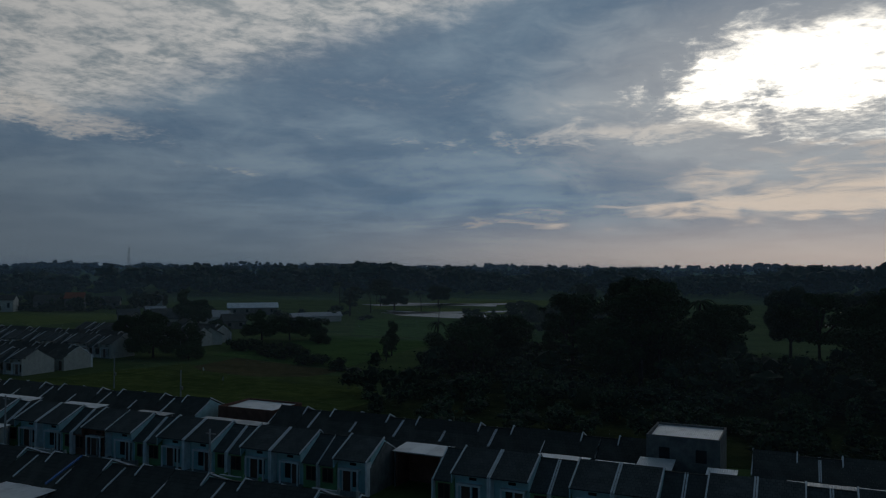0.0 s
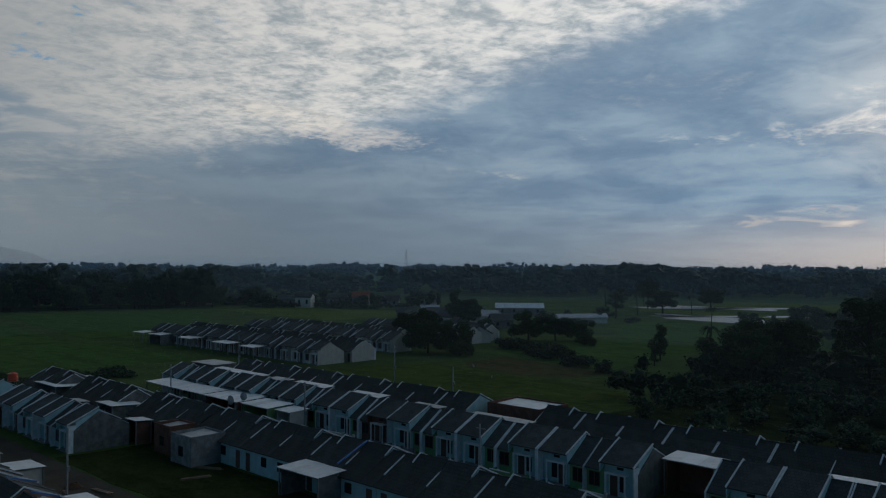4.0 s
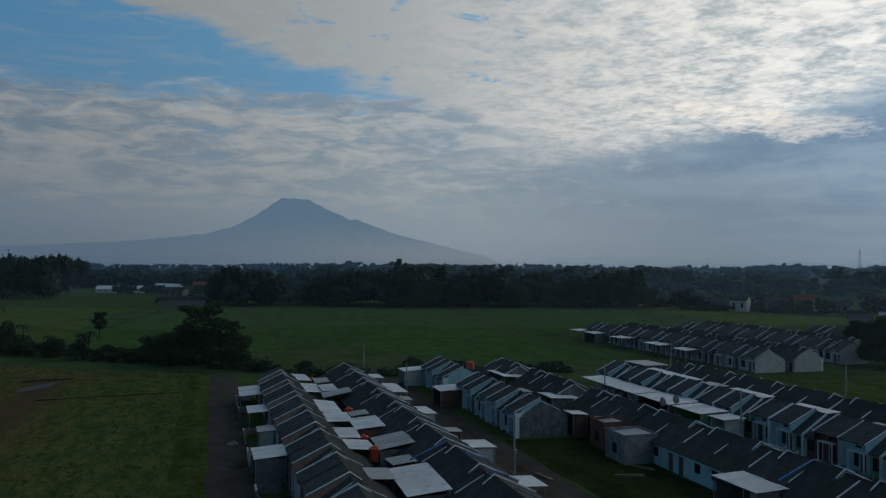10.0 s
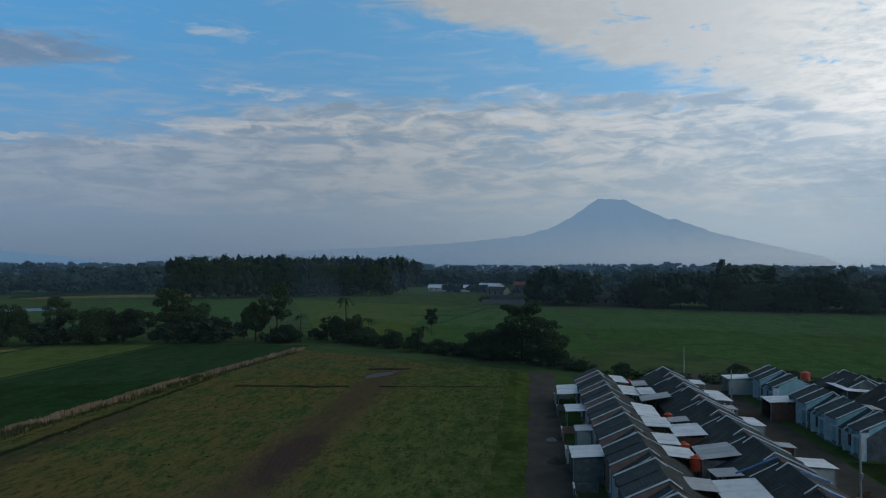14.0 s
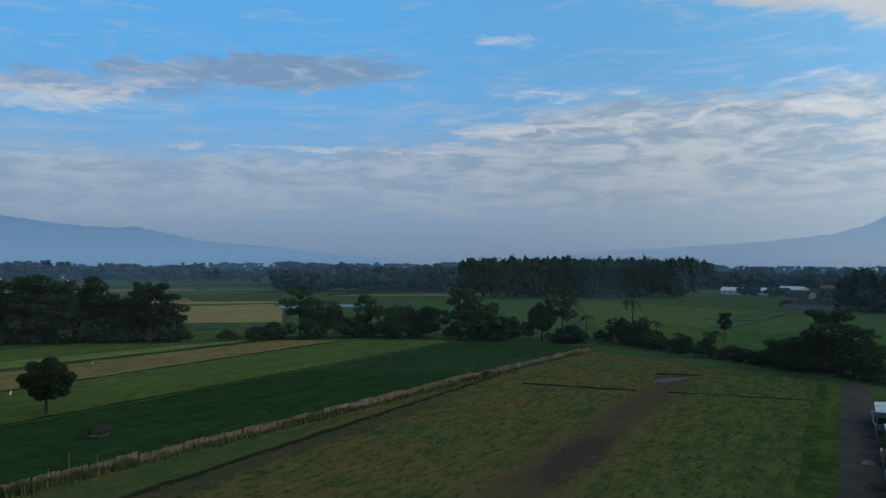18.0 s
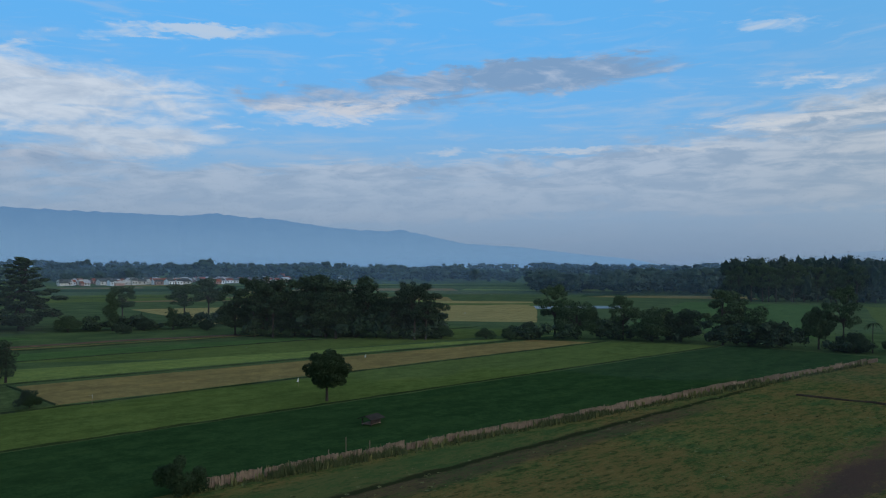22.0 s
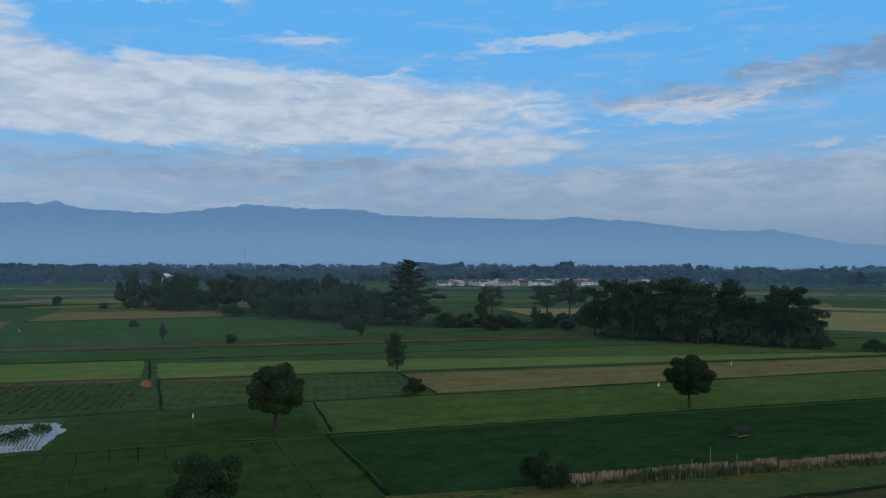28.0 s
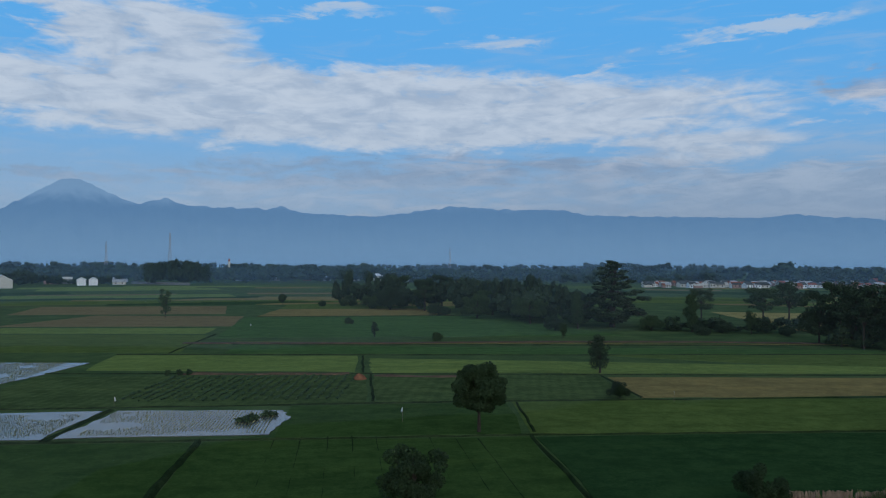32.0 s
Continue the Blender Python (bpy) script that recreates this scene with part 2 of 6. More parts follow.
def tex_noise(tree, scale, detail=4, rough=0.55, source="Object", stretch=None):
    coord = tree.nodes.new("ShaderNodeTexCoord")
    out = coord.outputs[source]
    if stretch:
        mapping = tree.nodes.new("ShaderNodeMapping")
        mapping.inputs["Scale"].default_value = stretch
        tree.links.new(out, mapping.inputs[0])
        out = mapping.outputs[0]
    tex = tree.nodes.new("ShaderNodeTexNoise")
    tex.inputs["Scale"].default_value, tex.inputs["Detail"].default_value, tex.inputs["Roughness"].default_value = scale, detail, rough
    tree.links.new(out, tex.inputs[0])
    return Wire(tex.outputs[0])


def bump(tree, shader, height, strength, distance):
    node = tree.nodes.new("ShaderNodeBump")
    node.inputs["Strength"].default_value, node.inputs["Distance"].default_value = strength, distance
    tree.links.new(height.socket, node.inputs["Height"])
    tree.links.new(node.outputs[0], shader.inputs["Normal"])


def random_of(tree, per="object"):
    node = tree.nodes.new("ShaderNodeObjectInfo" if per == "object" else "ShaderNodeNewGeometry")
    return Wire(node.outputs["Random" if per == "object" else "Random Per Island"])


def scaled(c, k):
    return tuple(v * k for v in c)


def plain(name, color, rough=0.7, metal=0.0, stain=0.35, scale=1.2, grain=18.0, relief=0.02, vary=0.0, second=None):
    """A painted or raw surface with blotches, grain, fine relief and a little change from piece to piece."""
    mat, tree, shader = material(name)
    Wire.tree = tree
    blot, fine = tex_noise(tree, scale, 5, 0.6), tex_noise(tree, grain, 3, 0.6)
    col = mix_rgb(tree, (blot * 0.7 + fine * 0.3).step(0.35, 0.7), scaled(color, 1 - stain), second or color)
    if vary:
        col = mix_rgb(tree, random_of(tree) * vary, col, scaled(color, 0.55))
    tree.links.new(col, shader.inputs["Base Color"])
    shader.inputs["Roughness"].default_value, shader.inputs["Metallic"].default_value = rough, metal
    if rough >= 0.9:
        shader.inputs["Specular IOR Level"].default_value = 0.08
    bump(tree, shader, fine, 0.4, relief)
    return mat


def sheet_metal(name, color, vary=0.5):
    """Corrugated roofing: ribs, rust blotches, sheets of differing age."""
    mat, tree, shader = material(name)
    Wire.tree = tree
    wave = tree.nodes.new("ShaderNodeTexWave")
    wave.bands_direction = "X"
    wave.inputs["Scale"].default_value = 1.6
    coord = tree.nodes.new("ShaderNodeTexCoord")
    tree.links.new(coord.outputs["Object"], wave.inputs[0])
    blot, fine = tex_noise(tree, 0.7, 5, 0.65), tex_noise(tree, 6, 4, 0.6)
    col = mix_rgb(tree, blot.step(0.42, 0.72) * 0.5, color, scaled(color, 0.55))
    col = mix_rgb(tree, (fine * blot).step(0.33, 0.45) * 0.5, col, (0.18, 0.13, 0.10))
    col = mix_rgb(tree, random_of(tree) * vary, col, scaled(color, 0.42))
    tree.links.new(col, shader.inputs["Base Color"])
    shader.inputs["Roughness"].default_value, shader.inputs["Metallic"].default_value = 0.5, 0.1
    bump(tree, shader, Wire(wave.outputs[1]), 0.7, 0.04)
    return mat


def roof_tile(name, color):
    """Dark concrete tiles: courses and columns in fine relief, weathered."""
    mat, tree, shader = material(name)
    Wire.tree = tree
    coord = tree.nodes.new("ShaderNodeTexCoord")
    brick = tree.nodes.new("ShaderNodeTexBrick")
    brick.inputs["Scale"].default_value = 1.0
    brick.inputs["Brick Width"].default_value, brick.inputs["Row Height"].default_value = 0.33, 0.34
    brick.inputs["Mortar Size"].default_value, brick.inputs["Mortar Smooth"].default_value = 0.025, 0.6
    brick.inputs["Color1"].default_value, brick.inputs["Color2"].default_value = (*color, 1), (*scaled(color, 0.72), 1)
    brick.inputs["Mortar"].default_value = (*scaled(color, 0.45), 1)
    tree.links.new(coord.outputs["Object"], brick.inputs[0])
    blot, fine = tex_noise(tree, 0.5, 5, 0.65), tex_noise(tree, 9, 3, 0.6)
    col = mix_rgb(tree, blot.step(0.4, 0.7) * 0.55, brick.outputs[0], scaled(color, 1.3))
    col = mix_rgb(tree, random_of(tree) * 0.5, col, scaled(color, 0.5))
    tree.links.new(col, shader.inputs["Base Color"])
    shader.inputs["Roughness"].default_value, shader.inputs["Specular IOR Level"].default_value = 0.85, 0.04
    bump(tree, shader, Wire(brick.outputs[1]) * -1.0 + fine * 0.3, 0.6, 0.03)
    return mat


def foliage(name, dark, light, rough=0.75):
    """Leaves that differ clump by clump and tree by tree."""
    mat, tree, shader = material(name)
    Wire.tree = tree
    isl, ob = random_of(tree, "island"), random_of(tree)
    n = tex_noise(tree, 0.35, 3, 0.6)
    col = mix_rgb(tree, (isl * 0.6 + n * 0.5).clamp(), dark, light)
    col = mix_rgb(tree, ob * 0.45, col, scaled(dark, 0.7))
    tree.links.new(col, shader.inputs["Base Color"])
    shader.inputs["Roughness"].default_value = rough
    shader.inputs["Specular IOR Level"].default_value = 0.1
    shader.inputs["Subsurface Weight"].default_value = 0.0
    return mat


def crop(name, dark, light, rows=0.0, turn=0.0, patchy=0.4):
    """A field of standing crop: fine tufted grain, uneven growth, sown rows."""
    mat, tree, shader = material(name)
    Wire.tree = tree
    big, mid = tex_noise(tree, 0.035, 5, 0.6), tex_noise(tree, 0.35, 5, 0.65)
    tuft = tex_noise(tree, 3.2, 4, 0.7)
    tone = mid * 0.35 + tuft * 0.30 + big * 0.15 + tex_noise(tree, 1.1, 4, 0.7) * 0.20
    if rows:
        coord = tree.nodes.new("ShaderNodeTexCoord")
        mapping = tree.nodes.new("ShaderNodeMapping")
        mapping.inputs["Rotation"].default_value = (0, 0, radians(turn))
        tree.links.new(coord.outputs["Object"], mapping.inputs[0])
        wave = tree.nodes.new("ShaderNodeTexWave")
        wave.inputs["Scale"].default_value, wave.inputs["Distortion"].default_value = rows, 1.2
        wave.inputs["Detail"].default_value, wave.inputs["Detail Scale"].default_value = 2, 1.5
        tree.links.new(mapping.outputs[0], wave.inputs[0])
        tone = tone * 0.96 + Wire(wave.outputs[1]) * 0.04
    col = mix_rgb(tree, tone.step(0.40, 0.61), scaled(dark, 0.92), scaled(light, 1.06))
    col = mix_rgb(tree, big.step(0.48, 0.68) * patchy, col, scaled(light, 0.8))
    clump = tex_noise(tree, 0.16, 5, 0.7, stretch=(0.7, 1.4, 1))
    col = mix_rgb(tree, clump.step(0.50, 0.62) * 0.45, col, scaled(dark, 0.68))
    col = mix_rgb(tree, (clump * 0.6 + tuft * 0.4).step(0.44, 0.34) * 0.35, col, tuple(c * k for c, k in zip(light, (1.3, 1.12, 0.9))))
    strip = tex_noise(tree, 0.10, 5, 0.65, stretch=(0.35, 1.6, 1))
    col = mix_rgb(tree, strip.step(0.50, 0.64) * 0.35, col, scaled(dark, 0.75))
    col = mix_rgb(tree, strip.step(0.46, 0.34) * 0.30, col, tuple(c * k for c, k in zip(light, (1.25, 1.1, 0.9))))
    col = mix_rgb(tree, random_of(tree) * 0.25, col, dark)
    tree.links.new(col, shader.inputs["Base Color"])
    shader.inputs["Roughness"].default_value, shader.inputs["Specular IOR Level"].default_value = 0.95, 0.0
    bump(tree, shader, tuft * 0.7 + mid * 0.5, 0.7, 0.2)
    return mat


M = {}
M["tile"] = roof_tile("roof_tile", (0.098, 0.108, 0.106))
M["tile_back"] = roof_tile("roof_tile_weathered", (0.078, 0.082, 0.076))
M["white"] = plain("white_trim", (0.74, 0.76, 0.76), 0.6, stain=0.3)
M["coping_old"] = plain("weathered_coping", (0.16, 0.17, 0.17), 0.85, stain=0.5)
M["blue"] = plain("light_blue_paint", (0.37, 0.58, 0.59), 0.7, stain=0.25, vary=0.25)
M["green"] = plain("green_paint", (0.17, 0.34, 0.14), 0.7, stain=0.3, vary=0.3)
M["cream"] = plain("cream_paint", (0.52, 0.50, 0.44), 0.75, stain=0.25, vary=0.3)
M["peach"] = plain("peach_paint", (0.34, 0.20, 0.155), 0.75, stain=0.3, vary=0.2)
M["grey_wall"] = plain("bare_plaster", (0.20, 0.20, 0.19), 0.9, stain=0.5, vary=0.3)
M["concrete"] = plain("concrete", (0.28, 0.28, 0.27), 0.9, stain=0.5)
M["brick_wall"] = plain("raw_brick", (0.20, 0.10, 0.075), 0.9, stain=0.4, grain=30)
M["door"] = plain("door_wood", (0.12, 0.06, 0.04), 0.55, stain=0.3)
M["glass"] = plain("dark_glass", (0.02, 0.025, 0.03), 0.12, stain=0.2, relief=0.0)
M["zinc"] = sheet_metal("zinc_sheet", (0.84, 0.86, 0.87), 0.3)
M["zinc_old"] = sheet_metal("old_zinc_sheet", (0.46, 0.47, 0.48), 0.4)
M["red_roof"] = roof_tile("red_roof_tile", (0.30, 0.09, 0.05))
M["tank"] = plain("orange_tank", (0.62, 0.07, 0.025), 0.45, stain=0.2)
M["blue_trim"] = plain("blue_trim", (0.04, 0.17, 0.45), 0.5)
M["bark"] = plain("bark", (0.062, 0.050, 0.040), 0.95, stain=0.5, grain=8)
M["pale_bark"] = plain("pale_bark", (0.20, 0.18, 0.15), 0.95, stain=0.4, grain=8)
M["bamboo"] = plain("dry_bamboo", (0.25, 0.168, 0.108), 0.8, stain=0.45, grain=12, vary=0.35)
M["thatch"] = plain("dark_thatch", (0.045, 0.04, 0.035), 0.95, stain=0.4, grain=14)
M["steel"] = plain("galvanised_steel", (0.30, 0.31, 0.32), 0.5, 0.6)
M["pole"] = plain("pole_concrete", (0.34, 0.34, 0.33), 0.85)
M["plastic"] = plain("white_plastic", (0.75, 0.75, 0.72), 0.5)
M["leaf"] = foliage("leaf_dark", (0.022, 0.043, 0.017), (0.054, 0.088, 0.031))
M["leaf_deep"] = foliage("leaf_deep", (0.014, 0.027, 0.012), (0.038, 0.062, 0.025))
M["leaf_warm"] = foliage("leaf_olive", (0.020, 0.036, 0.015), (0.052, 0.076, 0.030))
M["leaf_cool"] = foliage("leaf_blue_green", (0.015, 0.030, 0.015), (0.038, 0.062, 0.029))
M["scrub_leaf"] = foliage("scrub_leaf", (0.034, 0.060, 0.030), (0.082, 0.122, 0.056))
M["grass_tuft"] = foliage("grass_blades", (0.085, 0.105, 0.036), (0.18, 0.165, 0.062))
# inner lobes darker than the leaves: shade inside the thickets put into colour
M["shaded_core"] = foliage("shaded_inner_foliage", (0.014, 0.027, 0.016), (0.028, 0.046, 0.026))
M["fence_weed"] = foliage("fence_weed", (0.040, 0.062, 0.022), (0.110, 0.115, 0.050))
M["woods_1"] = foliage("woods_near", (0.014, 0.028, 0.020), (0.034, 0.058, 0.036))
M["woods_2"] = foliage("woods_mid", (0.012, 0.023, 0.018), (0.026, 0.044, 0.030))
M["woods_3"] = foliage("woods_far", (0.016, 0.028, 0.022), (0.030, 0.050, 0.036))
M["rice_dark"] = crop("rice_deep_green", (0.021, 0.049, 0.017), (0.040, 0.080, 0.027))
M["rice_young"] = crop("rice_young_green", (0.034, 0.066, 0.018), (0.062, 0.104, 0.028))
M["rice_mid"] = crop("rice_green", (0.074, 0.108, 0.028), (0.124, 0.165, 0.044))
M["rice_teal"] = crop("rice_cool_green", (0.050, 0.098, 0.029), (0.080, 0.146, 0.043))
M["rice_light"] = crop("rice_bright_green", (0.125, 0.172, 0.044), (0.190, 0.240, 0.064))
M["rice_gold"] = crop("rice_ripening", (0.180, 0.138, 0.052), (0.270, 0.200, 0.072), patchy=0.36)
M["rice_yellow"] = crop("rice_ripe", (0.25, 0.20, 0.070), (0.36, 0.29, 0.11), patchy=0.3)
M["vegetable"] = crop("vegetable_beds", (0.048, 0.076, 0.025), (0.094, 0.130, 0.042), rows=0.16, turn=12)
M["stubble"] = crop("stubble", (0.165, 0.122, 0.058), (0.240, 0.178, 0.084), patchy=0.3)
M["dry_meadow"] = crop("dry_meadow", (0.060, 0.058, 0.026), (0.105, 0.088, 0.042), patchy=0.5)
M["verge"] = crop("rough_grass", (0.046, 0.072, 0.020), (0.100, 0.130, 0.036))
M["yard"] = crop("yard_grass", (0.020, 0.032, 0.012), (0.058, 0.070, 0.026), patchy=0.6)
M["bund"] = crop("bund_grass", (0.015, 0.027, 0.011), (0.036, 0.054, 0.022))
M["soil"] = plain("bare_soil", (0.125, 0.078, 0.050), 0.95, stain=0.4, scale=0.4, grain=4, relief=0.05)
M["wet_ditch_shade"] = plain("wet_ditch_shade", (0.048, 0.032, 0.022), 0.96, stain=0.5, scale=0.5, grain=5, relief=0.05)
M["red_earth"] = plain("red_earth", (0.24, 0.10, 0.05), 0.95, stain=0.4, scale=0.8, grain=6, relief=0.05)
M["gravel"] = plain("dark_gravel", (0.090, 0.078, 0.062), 0.95, stain=0.4, scale=0.3, grain=5, relief=0.05)


def ground_material():
    mat, tree, shader = material("countryside")
    Wire.tree = tree
    big, mid, tuft = tex_noise(tree, 0.006, 6, 0.6), tex_noise(tree, 0.09, 5, 0.65), tex_noise(tree, 1.6, 4, 0.7)
    col = mix_rgb(tree, (mid * 0.6 + tuft * 0.4).step(0.35, 0.65), (0.042, 0.074, 0.028), (0.086, 0.126, 0.044))
    col = mix_rgb(tree, big.step(0.54, 0.66) * 0.3, col, (0.110, 0.105, 0.048))
    tree.links.new(col, shader.inputs["Base Color"])
    shader.inputs["Roughness"].default_value, shader.inputs["Specular IOR Level"].default_value = 0.95, 0.0
    bump(tree, shader, tuft + mid, 0.8, 0.2)
    return mat


def lot_material():
    """The unbuilt plot: tired grass in patches, and a dirt track worn along it."""
    mat, tree, shader = material("vacant_grass")
    Wire.tree = tree
    coord = tree.nodes.new("ShaderNodeTexCoord")
    sep = tree.nodes.new("ShaderNodeSeparateXYZ")
    tree.links.new(coord.outputs["Object"], sep.inputs[0])
    x, y = Wire(sep.outputs[0]), Wire(sep.outputs[1])
    big, mid = tex_noise(tree, 0.05, 5, 0.65), tex_noise(tree, 0.30, 6, 0.7, stretch=(0.6, 1.3, 1))
    tuft = tex_noise(tree, 2.4, 4, 0.75)
    col = mix_rgb(tree, (mid * 0.55 + tuft * 0.45).step(0.40, 0.60), (0.055, 0.084, 0.026), (0.125, 0.142, 0.044))
    col = mix_rgb(tree, (mid * 0.35 + tuft * 0.35 + big * 0.3).step(0.45, 0.56) * 0.8 * y.step(-10, -34), col, (0.165, 0.108, 0.040))
    col = mix_rgb(tree, (big * 0.5 + mid * 0.5).step(0.46, 0.38) * 0.7, col, (0.048, 0.094, 0.034))
    smudge = tex_noise(tree, 0.75, 5, 0.7, stretch=(0.55, 1.5, 1))
    col = mix_rgb(tree, smudge.step(0.52, 0.62) * 0.75, col, (0.034, 0.052, 0.018))
    col = mix_rgb(tree, (smudge * 0.6 + tuft * 0.4).step(0.46, 0.36) * (big * 0.6 + mid * 0.4).step(0.42, 0.58) * 0.7, col, (0.215, 0.172, 0.064))
    wander = (mid - 0.5) * 6 + (big - 0.5) * 6
    # the dirt track, and the silted ditch along the fence
    track = Wire.math("ABSOLUTE", y + 28.6 + wander * 0.6 + (smudge - 0.5) * 4).step(4.6, 1.4) * x.step(-176, -162) * x.step(-60, -80) * (mid * 0.40 + smudge * 0.35 + tuft * 0.25).step(0.40, 0.51)
    fringe = Wire.math("ABSOLUTE", y + 28.5 + wander).step(8.5, 3.0) * x.step(-160, -140) * x.step(-40, -70) * (tuft * 0.6 + mid * 0.4).step(0.44, 0.58)
    col = mix_rgb(tree, fringe * 0.7, col, (0.150, 0.100, 0.050))
    col = mix_rgb(tree, track * 0.85, col, (0.100, 0.066, 0.044))
    # bare mud in the track, and a puddle at its end
    across, along = (y + 27.6 + (mid - 0.5) * 5 + (smudge - 0.5) * 3) / 2.9, (x + 92 + (mid - 0.5) * 12) / 13.5
    bare = (across * across + along * along + (tuft - 0.5) * 1.8 + (smudge - 0.5) * 2.0).step(1.2, 0.5)
    col = mix_rgb(tree, bare * 0.75, col, (0.070, 0.048, 0.042))
    across, along = (y + 29.6 + (x + 161) * 0.35 + (smudge - 0.5) * 2.5) / 2.6, (x + 161 + (mid - 0.5) * 6) / 6.0
    puddle = (across * across + along * along + (tuft - 0.5) * 1.4 + (smudge - 0.5) * 1.5).step(1.1, 0.6)
    col = mix_rgb(tree, puddle, col, (0.060, 0.050, 0.046))
    ditch = Wire.math("ABSOLUTE", y + 60.0 + (mid - 0.5) * 3 + (tuft - 0.5) * 1.6)
    bank = Wire.math("ABSOLUTE", y + 65.5 + (mid - 0.5) * 4).step(4.5, 2.5) * x.step(-100, -70)
    col = mix_rgb(tree, bank * 0.6, col, (0.056, 0.098, 0.034))
    col = mix_rgb(tree, ditch.step(3.4, 1.7) * (x + mid * 30).step(-120, -92) * (tuft * 0.6 + mid * 0.4).step(0.36, 0.56) * 0.75, col, (0.066, 0.050, 0.036))
    col = mix_rgb(tree, Wire.math("ABSOLUTE", y + 62.0 + (mid - 0.5) * 2.4).step(0.9, 0.3) * x.step(-175, -140) * 0.85, col, (0.020, 0.026, 0.012))
    tree.links.new(col, shader.inputs["Base Color"])
    tree.links.new((0.95 - puddle * 0.45).socket, shader.inputs["Roughness"])
    tree.links.new((puddle * 0.06).socket, shader.inputs["Specular IOR Level"])
    bump(tree, shader, (tuft + mid * 1.5) * (1.0 - puddle * 0.95), 0.9, 0.2)
    return mat


def water_material():
    mat, tree, shader = material("paddy_water")
    Wire.tree = tree
    big, ripple = tex_noise(tree, 0.10, 4, 0.6), tex_noise(tree, 5, 3, 0.6)
    col = mix_rgb(tree, big.step(0.4, 0.65), (0.055, 0.052, 0.045), (0.10, 0.10, 0.092))
    tree.links.new(col, shader.inputs["Base Color"])
    shader.inputs["Roughness"].default_value = 0.16
    shader.inputs["IOR"].default_value = 1.33
    shader.inputs["Specular IOR Level"].default_value = 0.9
    bump(tree, shader, ripple, 0.35, 0.03)
    return mat


def haze_material(name, amount, tint=(0.38, 0.63, 0.95)):
    """A translucent sheet added to stand in for haze over the fields, dissolving upwards."""
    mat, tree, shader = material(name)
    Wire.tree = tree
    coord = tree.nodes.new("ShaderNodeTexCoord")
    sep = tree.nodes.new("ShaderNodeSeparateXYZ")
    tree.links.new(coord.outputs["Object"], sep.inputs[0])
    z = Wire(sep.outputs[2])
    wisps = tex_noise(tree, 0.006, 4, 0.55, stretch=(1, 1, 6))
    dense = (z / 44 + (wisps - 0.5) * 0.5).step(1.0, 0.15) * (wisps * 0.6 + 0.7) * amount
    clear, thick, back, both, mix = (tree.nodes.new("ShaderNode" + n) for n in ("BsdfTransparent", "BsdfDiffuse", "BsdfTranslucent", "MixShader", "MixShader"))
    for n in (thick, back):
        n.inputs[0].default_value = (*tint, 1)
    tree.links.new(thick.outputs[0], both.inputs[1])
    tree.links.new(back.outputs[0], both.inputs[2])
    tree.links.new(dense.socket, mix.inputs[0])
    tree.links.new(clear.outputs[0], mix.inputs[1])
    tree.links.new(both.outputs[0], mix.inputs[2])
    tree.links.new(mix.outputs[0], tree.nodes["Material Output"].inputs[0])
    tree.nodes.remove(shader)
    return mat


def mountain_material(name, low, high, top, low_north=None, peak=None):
    """Distant ranges as a glowing backdrop, the morning haze painted into their colour."""
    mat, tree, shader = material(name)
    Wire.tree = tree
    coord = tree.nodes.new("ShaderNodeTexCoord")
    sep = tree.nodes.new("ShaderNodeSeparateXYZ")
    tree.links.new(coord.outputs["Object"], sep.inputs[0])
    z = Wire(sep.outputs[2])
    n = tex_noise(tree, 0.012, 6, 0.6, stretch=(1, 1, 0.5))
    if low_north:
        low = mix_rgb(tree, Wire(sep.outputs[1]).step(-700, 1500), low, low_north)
    # haze as emission: the foot fades to the tone of the low sky
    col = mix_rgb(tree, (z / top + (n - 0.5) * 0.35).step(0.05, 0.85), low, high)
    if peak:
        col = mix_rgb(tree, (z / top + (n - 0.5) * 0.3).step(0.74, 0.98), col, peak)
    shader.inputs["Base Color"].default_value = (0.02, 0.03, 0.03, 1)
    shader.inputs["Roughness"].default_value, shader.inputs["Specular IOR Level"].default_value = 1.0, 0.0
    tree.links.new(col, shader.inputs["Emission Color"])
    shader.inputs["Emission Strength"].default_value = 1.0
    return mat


M["ground"], M["lot"], M["water"], M["mist"] = ground_material(), lot_material(), water_material(), haze_material("morning_mist", 0.055)
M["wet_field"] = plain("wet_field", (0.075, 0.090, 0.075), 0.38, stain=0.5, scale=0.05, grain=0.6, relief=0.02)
M["far_haze"], M["deep_haze"] = haze_material("far_haze", 0.105), haze_material("deep_haze", 0.165)
M["thin_haze"] = haze_material("thin_haze", 0.034, (0.50, 0.66, 0.78))
M["faint_haze"] = haze_material("faint_haze", 0.019, (0.55, 0.64, 0.68))


